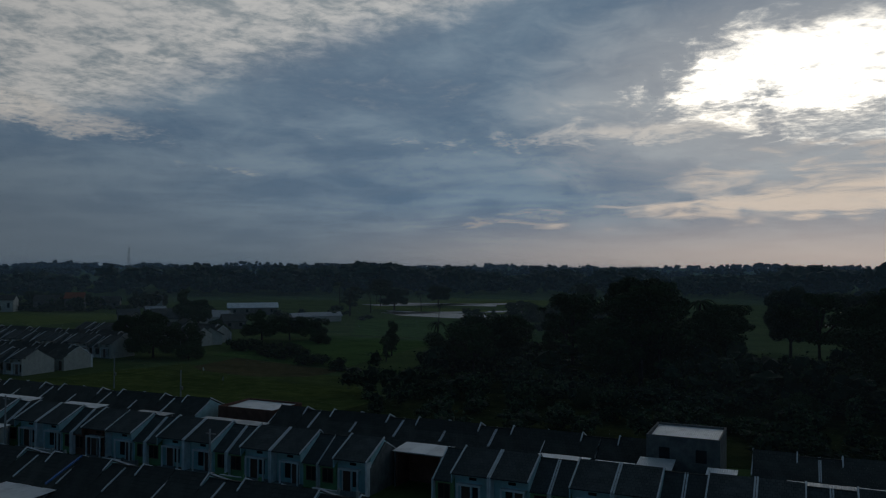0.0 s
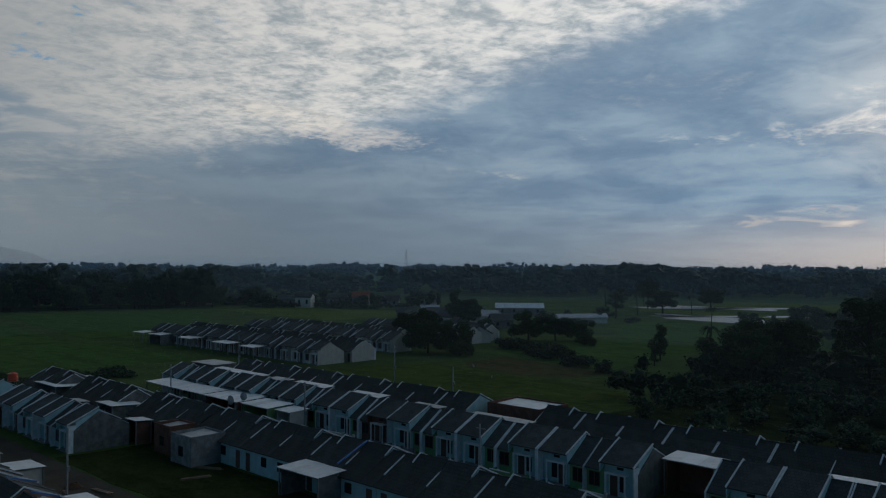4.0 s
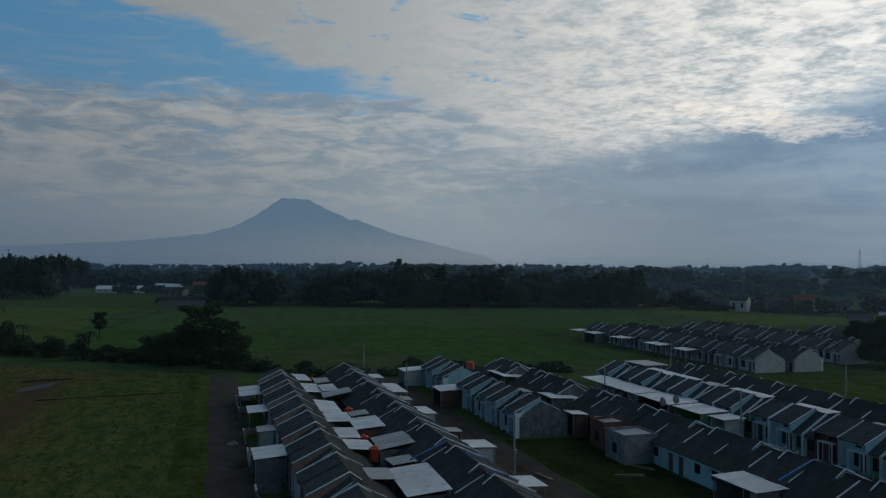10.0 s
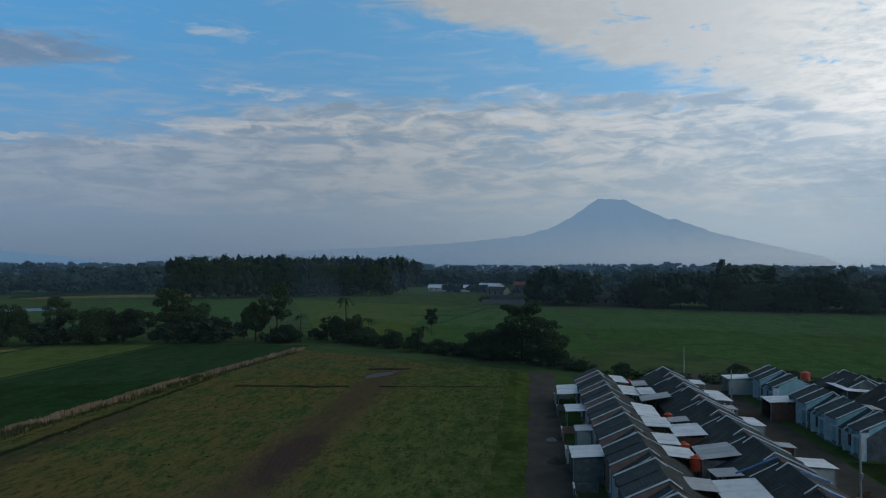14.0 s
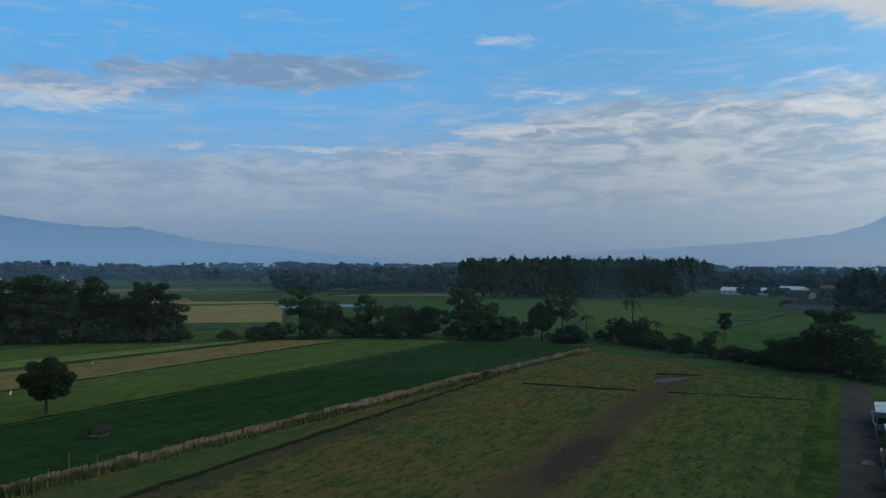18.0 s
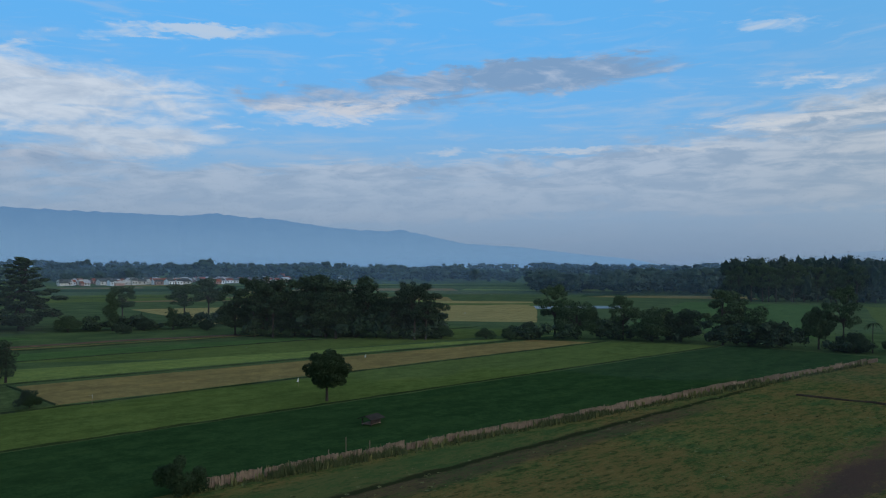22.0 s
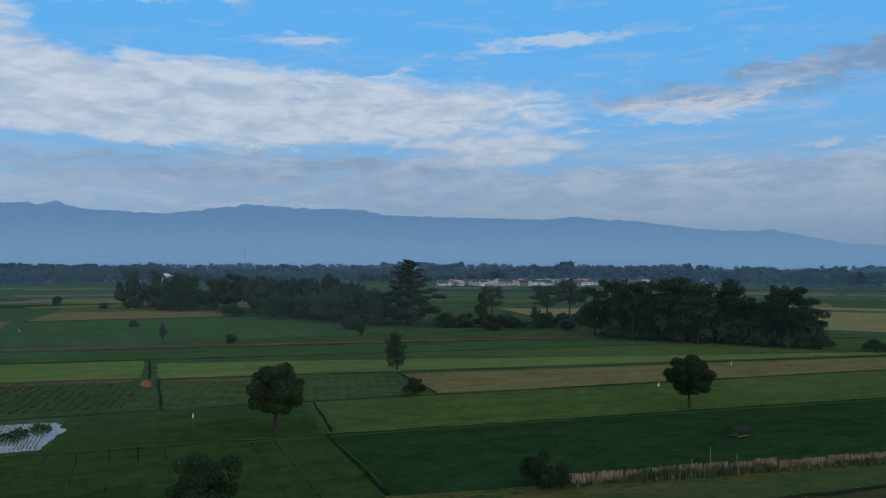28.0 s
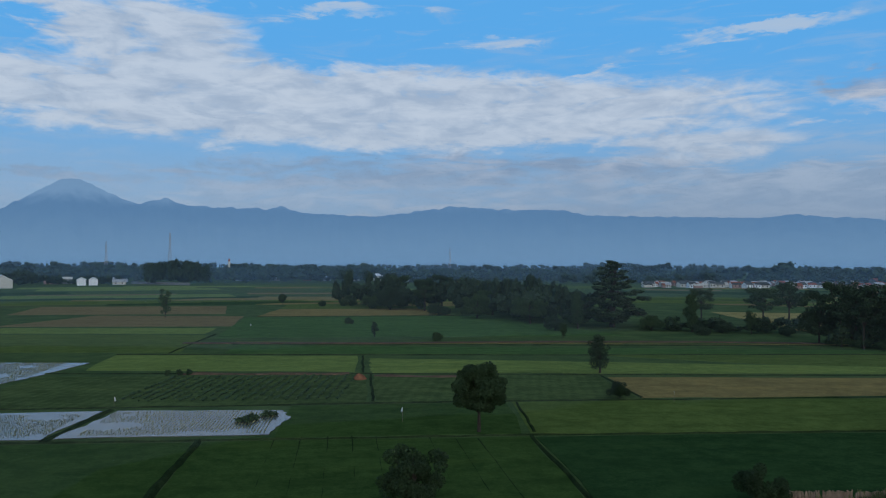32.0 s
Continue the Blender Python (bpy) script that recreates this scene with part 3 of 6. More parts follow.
# ---- building blocks ----
class Form:
    """Collects the faces of one mesh."""

    def __init__(self):
        self.v, self.f = [], []

    def add(self, verts, faces):
        n = len(self.v)
        self.v += [tuple(p) for p in verts]
        self.f += [tuple(i + n for i in f) for f in faces]
        return self

    def box(self, x0, x1, y0, y1, z0, z1):
        v = [(x, y, z) for z in (z0, z1) for y in (y0, y1) for x in (x0, x1)]
        return self.add(v, [(0, 2, 3, 1), (4, 5, 7, 6), (0, 1, 5, 4), (2, 6, 7, 3), (0, 4, 6, 2), (1, 3, 7, 5)])

    def prism(self, profile, x0, x1):
        """A (y, z) outline, counter-clockwise seen from +x, drawn out along x."""
        n = len(profile)
        v = [(x, y, z) for x in (x0, x1) for y, z in profile]
        f = [tuple(range(n))[::-1], tuple(range(n, 2 * n))]
        f += [(i, (i + 1) % n, n + (i + 1) % n, n + i) for i in range(n)]
        return self.add(v, f)

    def slab(self, a, b, x0, x1, thick):
        """A sloping slab between two (y, z) ends."""
        return self.prism([(a[0], a[1]), (b[0], b[1]), (b[0], b[1] + thick), (a[0], a[1] + thick)], x0, x1)

    def tube(self, points, radii, sides=7):
        """A tapering tube through points."""
        rings = []
        for i, p in enumerate(points):
            p = Vector(p)
            d = (Vector(points[min(i + 1, len(points) - 1)]) - Vector(points[max(i - 1, 0)])).normalized()
            u = d.orthogonal().normalized()
            w = d.cross(u)
            rings.append([p + (u * math.cos(2 * math.pi * k / sides) + w * math.sin(2 * math.pi * k / sides)) * radii[i] for k in range(sides)])
        v = [q for r in rings for q in r]
        f = [(i * sides + k, i * sides + (k + 1) % sides, (i + 1) * sides + (k + 1) % sides, (i + 1) * sides + k)
             for i in range(len(points) - 1) for k in range(sides)]
        f += [tuple(range(sides))[::-1], tuple(range((len(points) - 1) * sides, len(points) * sides))]
        return self.add(v, f)

    def mesh(self, name, mat):
        me = bpy.data.meshes.new(name)
        me.from_pydata(self.v, [], self.f)
        me.materials.append(mat)
        me.validate()
        me.update()
        return me


def part(name, form, mat, parent, label="", kind=""):
    ob = new(name, form.mesh(name, mat))
    ob.parent = parent
    return tagged(ob, label, kind=kind)


def thing(name, label, category, group="", kind="", m=None):
    ob = new(name)
    ob.empty_display_size = 0.5
    if m is not None:
        ob.matrix_basis = m
    return tagged(ob, label, category, group, kind)


def solid(name, form, mat, label, category, group="", kind="", m=None):
    ob = new(name, form.mesh(name, mat))
    if m is not None:
        ob.matrix_basis = m
    return tagged(ob, label, category, group, kind)


# ---- ground ----
def ground():
    n, v, f = 72, [(0, 0, 0)], []
    radii = [60, 120, 200, 320, 520, 900, 1600, 2800, 4700]
    for r in radii:
        for k in range(n):
            a = 2 * math.pi * k / n
            v.append((r * math.cos(a), r * math.sin(a), 0))
    f += [(0, 1 + k, 1 + (k + 1) % n) for k in range(n)]
    for i in range(len(radii) - 1):
        a, b = 1 + i * n, 1 + (i + 1) * n
        f += [(a + k, b + k, b + (k + 1) % n, a + (k + 1) % n) for k in range(n)]
    me = bpy.data.meshes.new("ground")
    me.from_pydata(v, [], f)
    me.materials.append(M["ground"])
    tagged(new("ground", me), "flat farmland of rough grass and soil", "ground", kind="structure")


ground()


def plot(name, corners, height, mat, label, category="field", kind="structure", step=9.0, rough=0.12, seed=0):
    """A field: four corners, a canopy of the given height with an uneven top and falling edges."""
    rng = np.random.RandomState(seed + int(abs(corners[0][0]) * 7 + abs(corners[0][1]) * 13))
    c = [Vector((*p, 0)) for p in corners]
    nx = max(2, min(40, int((c[1] - c[0]).length / step)))
    ny = max(2, min(40, int((c[3] - c[0]).length / step)))
    v, f = [], []
    for j in range(ny + 1):
        for i in range(nx + 1):
            a, b = i / nx, j / ny
            p = (c[0] * (1 - a) + c[1] * a) * (1 - b) + (c[3] * (1 - a) + c[2] * a) * b
            edge = i in (0, nx) or j in (0, ny)
            w = 0.0 if edge else 1.0
            v.append((p.x + rng.uniform(-.4, .4), p.y + rng.uniform(-.4, .4), height * (1 + rng.uniform(-rough, rough)) if w else height * 0.35))
    for j in range(ny):
        for i in range(nx):
            a = j * (nx + 1) + i
            f.append((a, a + 1, a + nx + 2, a + nx + 1))
    rim = [i for i in range(nx + 1)] + [(j + 1) * (nx + 1) - 1 for j in range(1, ny + 1)]
    rim += [ny * (nx + 1) + i for i in range(nx - 1, -1, -1)] + [j * (nx + 1) for j in range(ny - 1, 0, -1)]
    base = len(v)
    v += [(v[i][0], v[i][1], -0.05) for i in rim]
    for k in range(len(rim)):
        k2 = (k + 1) % len(rim)
        f.append((rim[k], base + k, base + k2, rim[k2]))
    me = bpy.data.meshes.new(name)
    me.from_pydata(v, [], f)
    me.materials.append(mat)
    return tagged(new(name, me), label, category, kind=kind)


# fields south of the fence, band after band
FIELDS = [
    ("rice_dark", -216, -59.8, -23.0, -75.6, -22.9, -104.4, -216, -99, 0.5), ("rice_young", -22.0, -40, 20, -40, 20.2, -104.6, -22.2, -104.6, 0.45),
    ("rice_young", 21, -40, 80, -40, 80, -104.6, 21, -104.6, 0.45), ("rice_mid", -213, -100.6, -23, -106.4, -25, -130.8, -203, -128.6, 0.5),
    ("rice_young", -22, -106.4, 11, -106.4, 11, -129.6, -24, -130.4, 0.4), ("rice_gold", -196, -131.5, -48, -133, -50, -158, -189, -147, 0.5),
    ("vegetable", -47.4, -132.4, -2.6, -132.4, -2.6, -164, -48.4, -161, 0.45), ("vegetable", -1, -132, 64, -129, 64, -166, -1, -164, 0.35),
    ("rice_light", -212, -151, -38, -165, -2, -168, -2, -193, 0.5), ("rice_light", 1, -170, 58, -175, 60, -203, 1, -198, 0.5),
    ("rice_mid", -222, -160, -100, -172, -60, -195, -200, -190, 0.45), ("rice_teal", -215, -192, -60, -197, 34, -206, 34, -226, 0.4),
    ("rice_gold", -190, -212, -40, -226, 36, -230, 36, -236, 0.35), ("rice_teal", -84, -250, 44, -248, 48, -338, -52, -346, 0.45),
    ("rice_mid", 46, -208, 120, -212, 118, -262, 48, -258, 0.4), ("rice_light", 50, -262, 126, -266, 122, -286, 50, -284, 0.4),
    ("stubble", 46, -292, 128, -292, 112, -352, 50, -346, 0.2), ("rice_gold", -40, -352, 44, -346, 40, -398, -30, -402, 0.35),
    ("rice_yellow", -150, -266, -172, -260, -232, -352, -168, -372, 0.5), ("rice_yellow", -222, -222, -246, -190, -376, -290, -338, -340, 0.5),
    ("rice_mid", -60, -405, 40, -402, 40, -500, -70, -500, 0.4), ("rice_gold", -20, -506, 120, -500, 130, -540, -20, -545, 0.3),
    ("rice_mid", 132, -210, 230, -215, 230, -300, 134, -296, 0.4), ("stubble", 60, -362, 150, -356, 160, -420, 70, -425, 0.2),
    ("rice_teal", -206, 20, -232, -54, -352, -42, -404, 15, 0.45), ("rice_teal", -232, 22, -408, 22, -372, 108, -236, 92, 0.45),
    ("rice_teal", -172, 62, -232, 28, -232, 98, -172, 98, 0.4), ("rice_teal", -240, 100, -368, 116, -346, 196, -240, 146, 0.45),
    ("rice_mid", -244, -64, -344, -52, -420, -30, -470, -140, 0.4), ("rice_teal", -256, -90, -462, -152, -440, -230, -262, -160, 0.45),
    ("rice_mid", -240, -62, -250, -36, -352, -46, -338, -84, 0.85), ("verge", -140, 96, -48, 94, -84, 138, -128, 140, 0.15), ("dry_meadow", -122, 128, -92, 124, -90, 146, -124, 154, 0.22),
    ("rice_teal", -134, 156, -92, 150, -98, 216, -136, 214, 0.35), ("rice_teal", -132, 220, -60, 218, -80, 290, -170, 288, 0.35),
    ("rice_mid", -196, 346, -70, 336, -90, 360, -210, 372, 0.35), ("rice_mid", -200, 420, -90, 420, -110, 480, -220, 478, 0.35), ("rice_mid", -250, 200, -345, 206, -330, 262, -250, 258, 0.35),
]
CROPS = {"rice_young": "field of young yellowish green rice", "dry_meadow": "patch of dry brownish meadow", "rice_teal": "field of even green rice", "rice_dark": "field of deep green young rice", "rice_mid": "field of green rice", "rice_light": "field of bright green rice",
         "rice_gold": "field of ripening golden brown rice", "rice_yellow": "field of ripe yellow rice", "vegetable": "plot of dark green vegetable beds",
         "stubble": "reddish brown harvested stubble field", "verge": "patch of rough grass"}
for kind, *q, top in FIELDS:
    plot("field", [(q[0], q[1]), (q[2], q[3]), (q[4], q[5]), (q[6], q[7])], top * 0.28, M[kind], CROPS[kind])

# patchwork of far plots
rng = np.random.RandomState(5)
for i in range(60):
    a, d = radians(rng.uniform(-205, -118)), rng.uniform(430, 820)
    cx, cy = d * math.sin(a), d * math.cos(a)
    w, h = rng.uniform(30, 80), rng.uniform(10, 26)
    kind = rng.choice(["rice_mid", "rice_light", "rice_gold", "rice_dark", "stubble", "rice_mid", "rice_dark"])
    c, s = math.cos(a), -math.sin(a)
    pts = [(cx + u * c - v * s, cy + u * s + v * c) for u, v in ((-w, -h), (w, -h), (w, h), (-w, h))]
    plot("field", pts, 0.16 + 0.003 * i, M[kind], CROPS[kind], step=25)


def sheet(name, corners, z, mat, label, category, thick=0.05, kind="structure"):
    n = len(corners)
    v = [(x, y, z) for x, y in corners] + [(x, y, z - thick) for x, y in corners]
    f = [tuple(range(n)), tuple(range(n, 2 * n))[::-1]] + [(i, n + i, n + (i + 1) % n, (i + 1) % n) for i in range(n)]
    return solid(name, Form().add(v, f), mat, label, category, kind=kind)


# flooded paddies
def pond(points, label, seed):
    r = np.random.RandomState(seed)
    out = []
    for i, p in enumerate(points):
        q = points[(i + 1) % len(points)]
        for k in range(7):
            t = k / 7
            out.append((p[0] * (1 - t) + q[0] * t + r.uniform(-.35, .35), p[1] * (1 - t) + q[1] * t + r.uniform(-.35, .35)))
    return sheet("water", out, 0.10, M["wet_field" if "beyond" in label else "water"], label, "flooded paddy", 0.14)


pond([(39.5, -108), (12.5, -108.5), (10.5, -120), (12, -126), (37, -127)], "flooded paddy mirroring the sky", 1)
pond([(82, -108), (41, -107.5), (39.5, -127), (84, -125)], "flooded paddy mirroring the sky", 2)
pond([(67, -157), (64.5, -166), (61, -188), (100, -190), (100, -157)], "flooded paddy mirroring the sky", 3)
pond([(-162, 308), (-97, 300), (-103, 328), (-184, 338)], "flooded paddy beyond the trees", 4)
pond([(-206, 372), (-140, 428), (-150, 434), (-222, 380)], "flooded paddy beyond the trees", 8)
pond([(-168, 316), (-120, 360), (-128, 366), (-178, 322)], "flooded paddy beyond the trees", 9)
pond([(0, 328), (16, 327), (17, 338), (1, 339)], "flooded paddy beyond the trees", 5)
pond([(-215, 392), (-150, 396), (-155, 412), (-222, 410)], "flooded paddy beyond the trees", 6)
pond([(-318, -246), (-352, -218), (-372, -232), (-336, -262)], "flooded paddy beyond the trees", 7)

# earth tracks, roads and the unbuilt plot
sheet("road", [(-170, 0.2), (-30, -0.4), (-30, 4.4), (-170, 5.6)], 0.03, M["gravel"], "dark gravel road along the house row", "road")
sheet("road", [(-172, 31), (-40, 31), (-40, 36.6), (-172, 36.6)], 0.034, M["gravel"], "dark gravel lane between house rows", "road")
sheet("road", [(-150, 60), (20, 60), (20, 66.5), (-150, 66.5)], 0.03, M["gravel"], "dark gravel lane between house rows", "road")
sheet("track", [(50, -230), (-1.6, -226.6), (-52, -228.6), (-99, -226), (-134, -219), (-134, -221.6), (-99, -229), (-52, -231.6), (-1.6, -229.8), (50, -233.2)], 0.25, M["soil"], "reddish brown earth farm track", "track", 0.3)
plot("vacant_lot", [(-204, -58.6), (-20, -77), (-20, -0.6), (-172, 0.0)], 0.08, M["lot"], "unbuilt plot of tired grass with a worn dirt track", "ground", step=5, rough=0.6)
plot("vacant_lot", [(-97, 37), (-30, 37), (-30, 49), (-97, 49)], 0.08, M["yard"], "dark rough grassy yard between house rows", "ground", step=5, rough=0.5)


def trench(a, b, w, label, mat="soil", sway=.4, high=1.0):
    """A low bank of turned earth."""
    a, b = Vector((*a, 0)), Vector((*b, 0))
    d = (b - a).normalized()
    s = Vector((-d.y, d.x, 0))
    n = max(3, int((b - a).length / 3))
    r = np.random.RandomState(int(abs(a.x * 3 + b.y)))
    v, f = [], []
    for i in range(n + 1):
        p = a.lerp(b, i / n) + s * r.uniform(-sway, sway)
        hgt = r.uniform(0.25, 0.5) * high
        for u, z in ((-1, -0.05), (-0.5, 0.7), (0.4, 1.0), (1, -0.05)):
            q = p + s * u * w * r.uniform(0.8, 1.2)
            v.append((q.x, q.y, z * hgt))
    for i in range(n):
        for k in range(3):
            c = i * 4 + k
            f.append((c, c + 4, c + 5, c + 1))
    return solid("earth_bank", Form().add(v, f), M[mat], label, "bank", kind="structure")


# ditches and a pit edge as low banks, their shadow in the wet-earth colour
trench((-142.5, -53.5), (-144.6, -32.6), 0.8, "low bank of turned earth, dark with a hollow's painted shadow", "wet_ditch_shade", .6, .65)
trench((-168, -33.6), (-170.4, -25.2), 0.8, "low bank of turned earth, dark with a hollow's painted shadow", "wet_ditch_shade", .3, .8)
trench((-145.4, -27), (-148.2, -3.5), 0.55, "low bank of turned earth, dark with a hollow's painted shadow", "wet_ditch_shade", .55, .55)
plot("verge", [(-170, -3.6), (-30, -4.4), (-30, -0.3), (-170, 0.4)], .26, M["verge"], "strip of green weeds beside the gravel road", "grass", step=2.2, rough=.8)
trench((-22.6, -105), (-22.4, -76), 0.30, "narrow path between rice plots", "bund", .08, .7)
trench((20.6, -105), (20.6, -42), 0.55, "raised weedy path between rice plots", "bund", .15, .9)
trench((40.3, -106), (38.3, -128), 0.55, "raised path between flooded paddies", "bund", .2, .7)

# furrows in the near rice, a reddish bank and a mound of dug earth
for x, y0, y1 in ((11.2, -107, -78), (7.8, -106.6, -76), (4.3, -106.8, -75), (1.2, -106.8, -86), (-2, -106, -74), (-9, -105.6, -72), (-12.4, -104, -74), (-15.3, -104, -76)):
    trench((x, y0), (x - .6, y1), 0.09, "narrow furrow bank in the rice", "bund", .05, .32)
trench((36, -167.6), (2.5, -165.2), .55, "reddish bank of dug earth beside the vegetables")
trench((-2.6, -162.4), (-19, -159.6), .6, "reddish bank of dug earth beside the vegetables")
solid("earth_mound", Form().tube([(0, 0, -.1), (.1, 0, .5), (.15, .1, .95), (.1, .1, 1.15)], [1.5, 1.15, .6, .12], 9), M["red_earth"], "small mound of orange dug earth on a bund", "mound", m=pose(0.3, -158.5, 0))

def vegetable_rows(x0, x1, y0, y1, seed):
    """Rows of leafy heads on their beds."""
    r = np.random.RandomState(seed)
    f = Form()
    for i in range(int((x1 - x0) / 1.7)):
        for j in range(int((y1 - y0) / 1.1)):
            x, y, w, h = x0 + i * 1.7 + r.uniform(-.2, .2) + j * .12, y0 + j * 1.1 + r.uniform(-.2, .2), r.uniform(.25, .5), r.uniform(.25, .5)
            if r.rand() < .12:
                continue
            ring = [(x + w * r.uniform(.7, 1.2) * math.cos(a), y + w * r.uniform(.7, 1.2) * math.sin(a), .12 + h * .45) for a in np.arange(6) * 1.047]
            f.add(ring + [(x, y, .14 + h), (x, y, .06)], [(k, (k + 1) % 6, 6) for k in range(6)] + [((k + 1) % 6, k, 7) for k in range(6)])
    solid("vegetables", f, M["leaf"], "rows of dark leafy vegetables on their beds", "vegetables", kind="stuff")


vegetable_rows(1, 40, -163, -134, 6)

# dark grassy bunds between the plots
BUNDS = [(-214, -100.4, -22, -105.5), (-22, -105.5, 80, -105.6), (-202, -129.8, -24, -131.6), (-24, -131.6, 64, -129.4), (-182, -149.6, -46, -161.6), (-46, -161.6, 0, -166.4),
         (0, -166.4, 64, -170), (-212, -190.6, -60, -196), (-60, -196, 60, -204), (-0.4, -168, -0.4, -199), (-48, -133, -49, -160), (-2, -132, -2, -165), (-23.6, -107, -25.6, -130),
         (48, -206, 46, -260), (-341, -60, -343, -27), (-300, -33, -396, -21), (-215, -208, 36, -228), (-52, -348, 46, -341)]
for x0, y0, x1, y1 in BUNDS:
    trench((x0, y0), (x1, y1), 0.26, "low dark grassy bund between rice plots", "bund", .14, .6)


def seedlings(x0, x1, y0, y1, seed):
    """Rows of young rice standing in the water."""
    r = np.random.RandomState(seed)
    f = Form()
    for i in range(int((x1 - x0) / .46)):
        for j in range(int((y1 - y0) / .30)):
            x, y = x0 + i * .46 + r.uniform(-.07, .07), y0 + j * .30 + r.uniform(-.06, .06)
            if noise.noise((x * .16, y * .16, 2)) < -.33:
                continue
            h, a = r.uniform(.10, .20), r.uniform(0, 3.14)
            dx, dy = .075 * math.cos(a), .075 * math.sin(a)
            f.add([(x - dx, y - dy, .08), (x + dx, y + dy, .08), (x + dy * .5, y - dx * .5, .1 + h)], [(0, 1, 2)])
    solid("rice_seedlings", f, M["grass_tuft"], "rows of rice seedlings standing in water", "rice", kind="stuff")


seedlings(13, 37.5, -126, -109, 1)
seedlings(41.5, 80, -124.5, -108.5, 2)
seedlings(66, 98, -189, -158, 3)

# ---- houses ----
W = 5.6  # width of one plot
DEEP, LONG = 0.76, 0.96  # depth before and behind the ridge


def terrace_house(wall_a, wall_b, gable, label, mirrored, roof="tile", trim="white"):
    """A one-storey terrace house, front towards -y: a window bay under the main roof and a porch bay under a raised roof."""
    house = thing("terrace_house", label, "house", "terrace houses")
    mx = (lambda x: W - x) if mirrored else (lambda x: x)

    def span(a, b):
        a, b = mx(a), mx(b)
        return min(a, b), max(a, b)

    n0, n1 = span(0.0, 1.9)     # narrow window bay
    r0, r1 = span(1.9, W)       # wide porch bay
    eave, ridge, back = 2.75, 4.75, 2.7
    body = [(0.0, 0), (8.0, 0), (8.0, back), (4.0, ridge - 0.06), (0.0, eave)]
    part("window_bay_wall", Form().prism(body, n0, n1), M[wall_a], house)
    porch = [(0.35, 0), (8.0, 0), (8.0, back), (5.5, 3.90), (4.0, 4.97), (0.35, 3.66)]
    part("porch_bay_wall", Form().prism(porch, r0, r1), M[wall_b], house)
    part("front_roof", Form().slab((-0.55, eave - 0.27), (4.0, ridge), n0, n1, 0.09), M[roof], house)
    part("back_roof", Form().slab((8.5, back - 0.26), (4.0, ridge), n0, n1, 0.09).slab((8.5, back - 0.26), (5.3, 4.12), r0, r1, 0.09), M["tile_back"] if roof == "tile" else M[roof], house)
    part("raised_roof", Form().slab((-0.9, 3.32), (4.0, 5.05), r0, r1, 0.09), M[roof], house)
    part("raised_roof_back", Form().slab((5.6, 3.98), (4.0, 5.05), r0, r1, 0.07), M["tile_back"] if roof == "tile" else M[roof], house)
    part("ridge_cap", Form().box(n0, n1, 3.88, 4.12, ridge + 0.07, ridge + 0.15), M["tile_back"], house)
    # white verge boards on the raised roof, gable infill below them
    g = mx(1.9)
    s = 0.06
    part("verge_board", Form().slab((-0.95, 3.40), (4.02, 5.16), g - s, g + s, 0.14).slab((5.1, 4.42), (4.02, 5.16), g - s, g + s, 0.12), M[trim], house, "white verge board")
    part("gable_infill_back", Form().prism([(4.0, 4.66), (5.6, 3.88), (4.0, 5.01)], g - 0.045, g + 0.045), M[gable], house)
    part("gable_infill", Form().prism([(-0.75, 2.46), (4.0, 4.72), (4.0, 5.02), (-0.75, 3.38)], g - 0.05, g + 0.05), M[gable], house)
    # party walls rising through the roof
    for k, x in enumerate((mx(0.0), mx(W))):
        if k == 0:
            f = Form().slab((-0.75, eave - 0.28), (4.0, ridge + 0.02), x - 0.06, x + 0.06, 0.16)
        else:
            f = Form().slab((-0.98, 3.36), (4.0, 5.10), x - 0.07, x + 0.07, 0.14)
        f.slab((7.0, 3.27), (4.3, ridge - 0.12), x - 0.05, x + 0.05, 0.12)
        bright = k == 0 or "blue" in (wall_a, wall_b)
        part("party_wall_coping", f, M[trim] if bright else M["coping_old"], house, "white coping on the party wall" if bright else "dull weathered coping on the party wall")
    part("party_wall_end", Form().box(mx(0) - 0.08, mx(0) + 0.08, -0.75, 0.02, 0, eave - 0.1), M[trim], house)
    part("party_wall_end", Form().box(mx(W) - 0.08, mx(W) + 0.08, -0.92, 0.34, 0, 3.30), M[trim if "blue" in (wall_a, wall_b) else wall_b], house)
    # window with frame and sill
    w0, w1 = span(0.42, 1.48)
    win = part("window", Form().box(w0, w1, -0.05, 0.05, 0.85, 2.15), M["glass"], house, "dark window")
    fr = Form()
    fr.box(w0 - .08, w1 + .08, -0.08, 0.04, 2.15, 2.24).box(w0 - .08, w1 + .08, -0.10, 0.04, 0.76, 0.85)
    for x in (w0 - .08, (w0 + w1) / 2 - .03, w1):
        fr.box(x, x + 0.08, -0.08, 0.04, 0.85, 2.15)
    part("window_frame", fr, M["door"], win, "brown window frame")
    part("window_canopy", Form().box(w0 - .18, w1 + .18, -0.55, 0.0, 2.34, 2.42), M[wall_a], house)
    # porch: door, frame, white posts, vent
    d0, d1 = span(2.55, 3.4)
    part("door", Form().box(d0, d1, 0.28, 0.36, 0.05, 2.1), M["door"], house, "brown wooden door")
    part("door_frame", Form().box(d0 - .1, d0, 0.24, 0.37, 0, 2.2).box(d1, d1 + .1, 0.24, 0.37, 0, 2.2).box(d0 - .1, d1 + .1, 0.24, 0.37, 2.1, 2.2), M["white"], house)
    p0, p1 = span(3.62, 4.25)
    part("side_window", Form().box(p0, p1, 0.29, 0.36, 0.6, 2.1), M["glass"], house, "narrow dark side window")
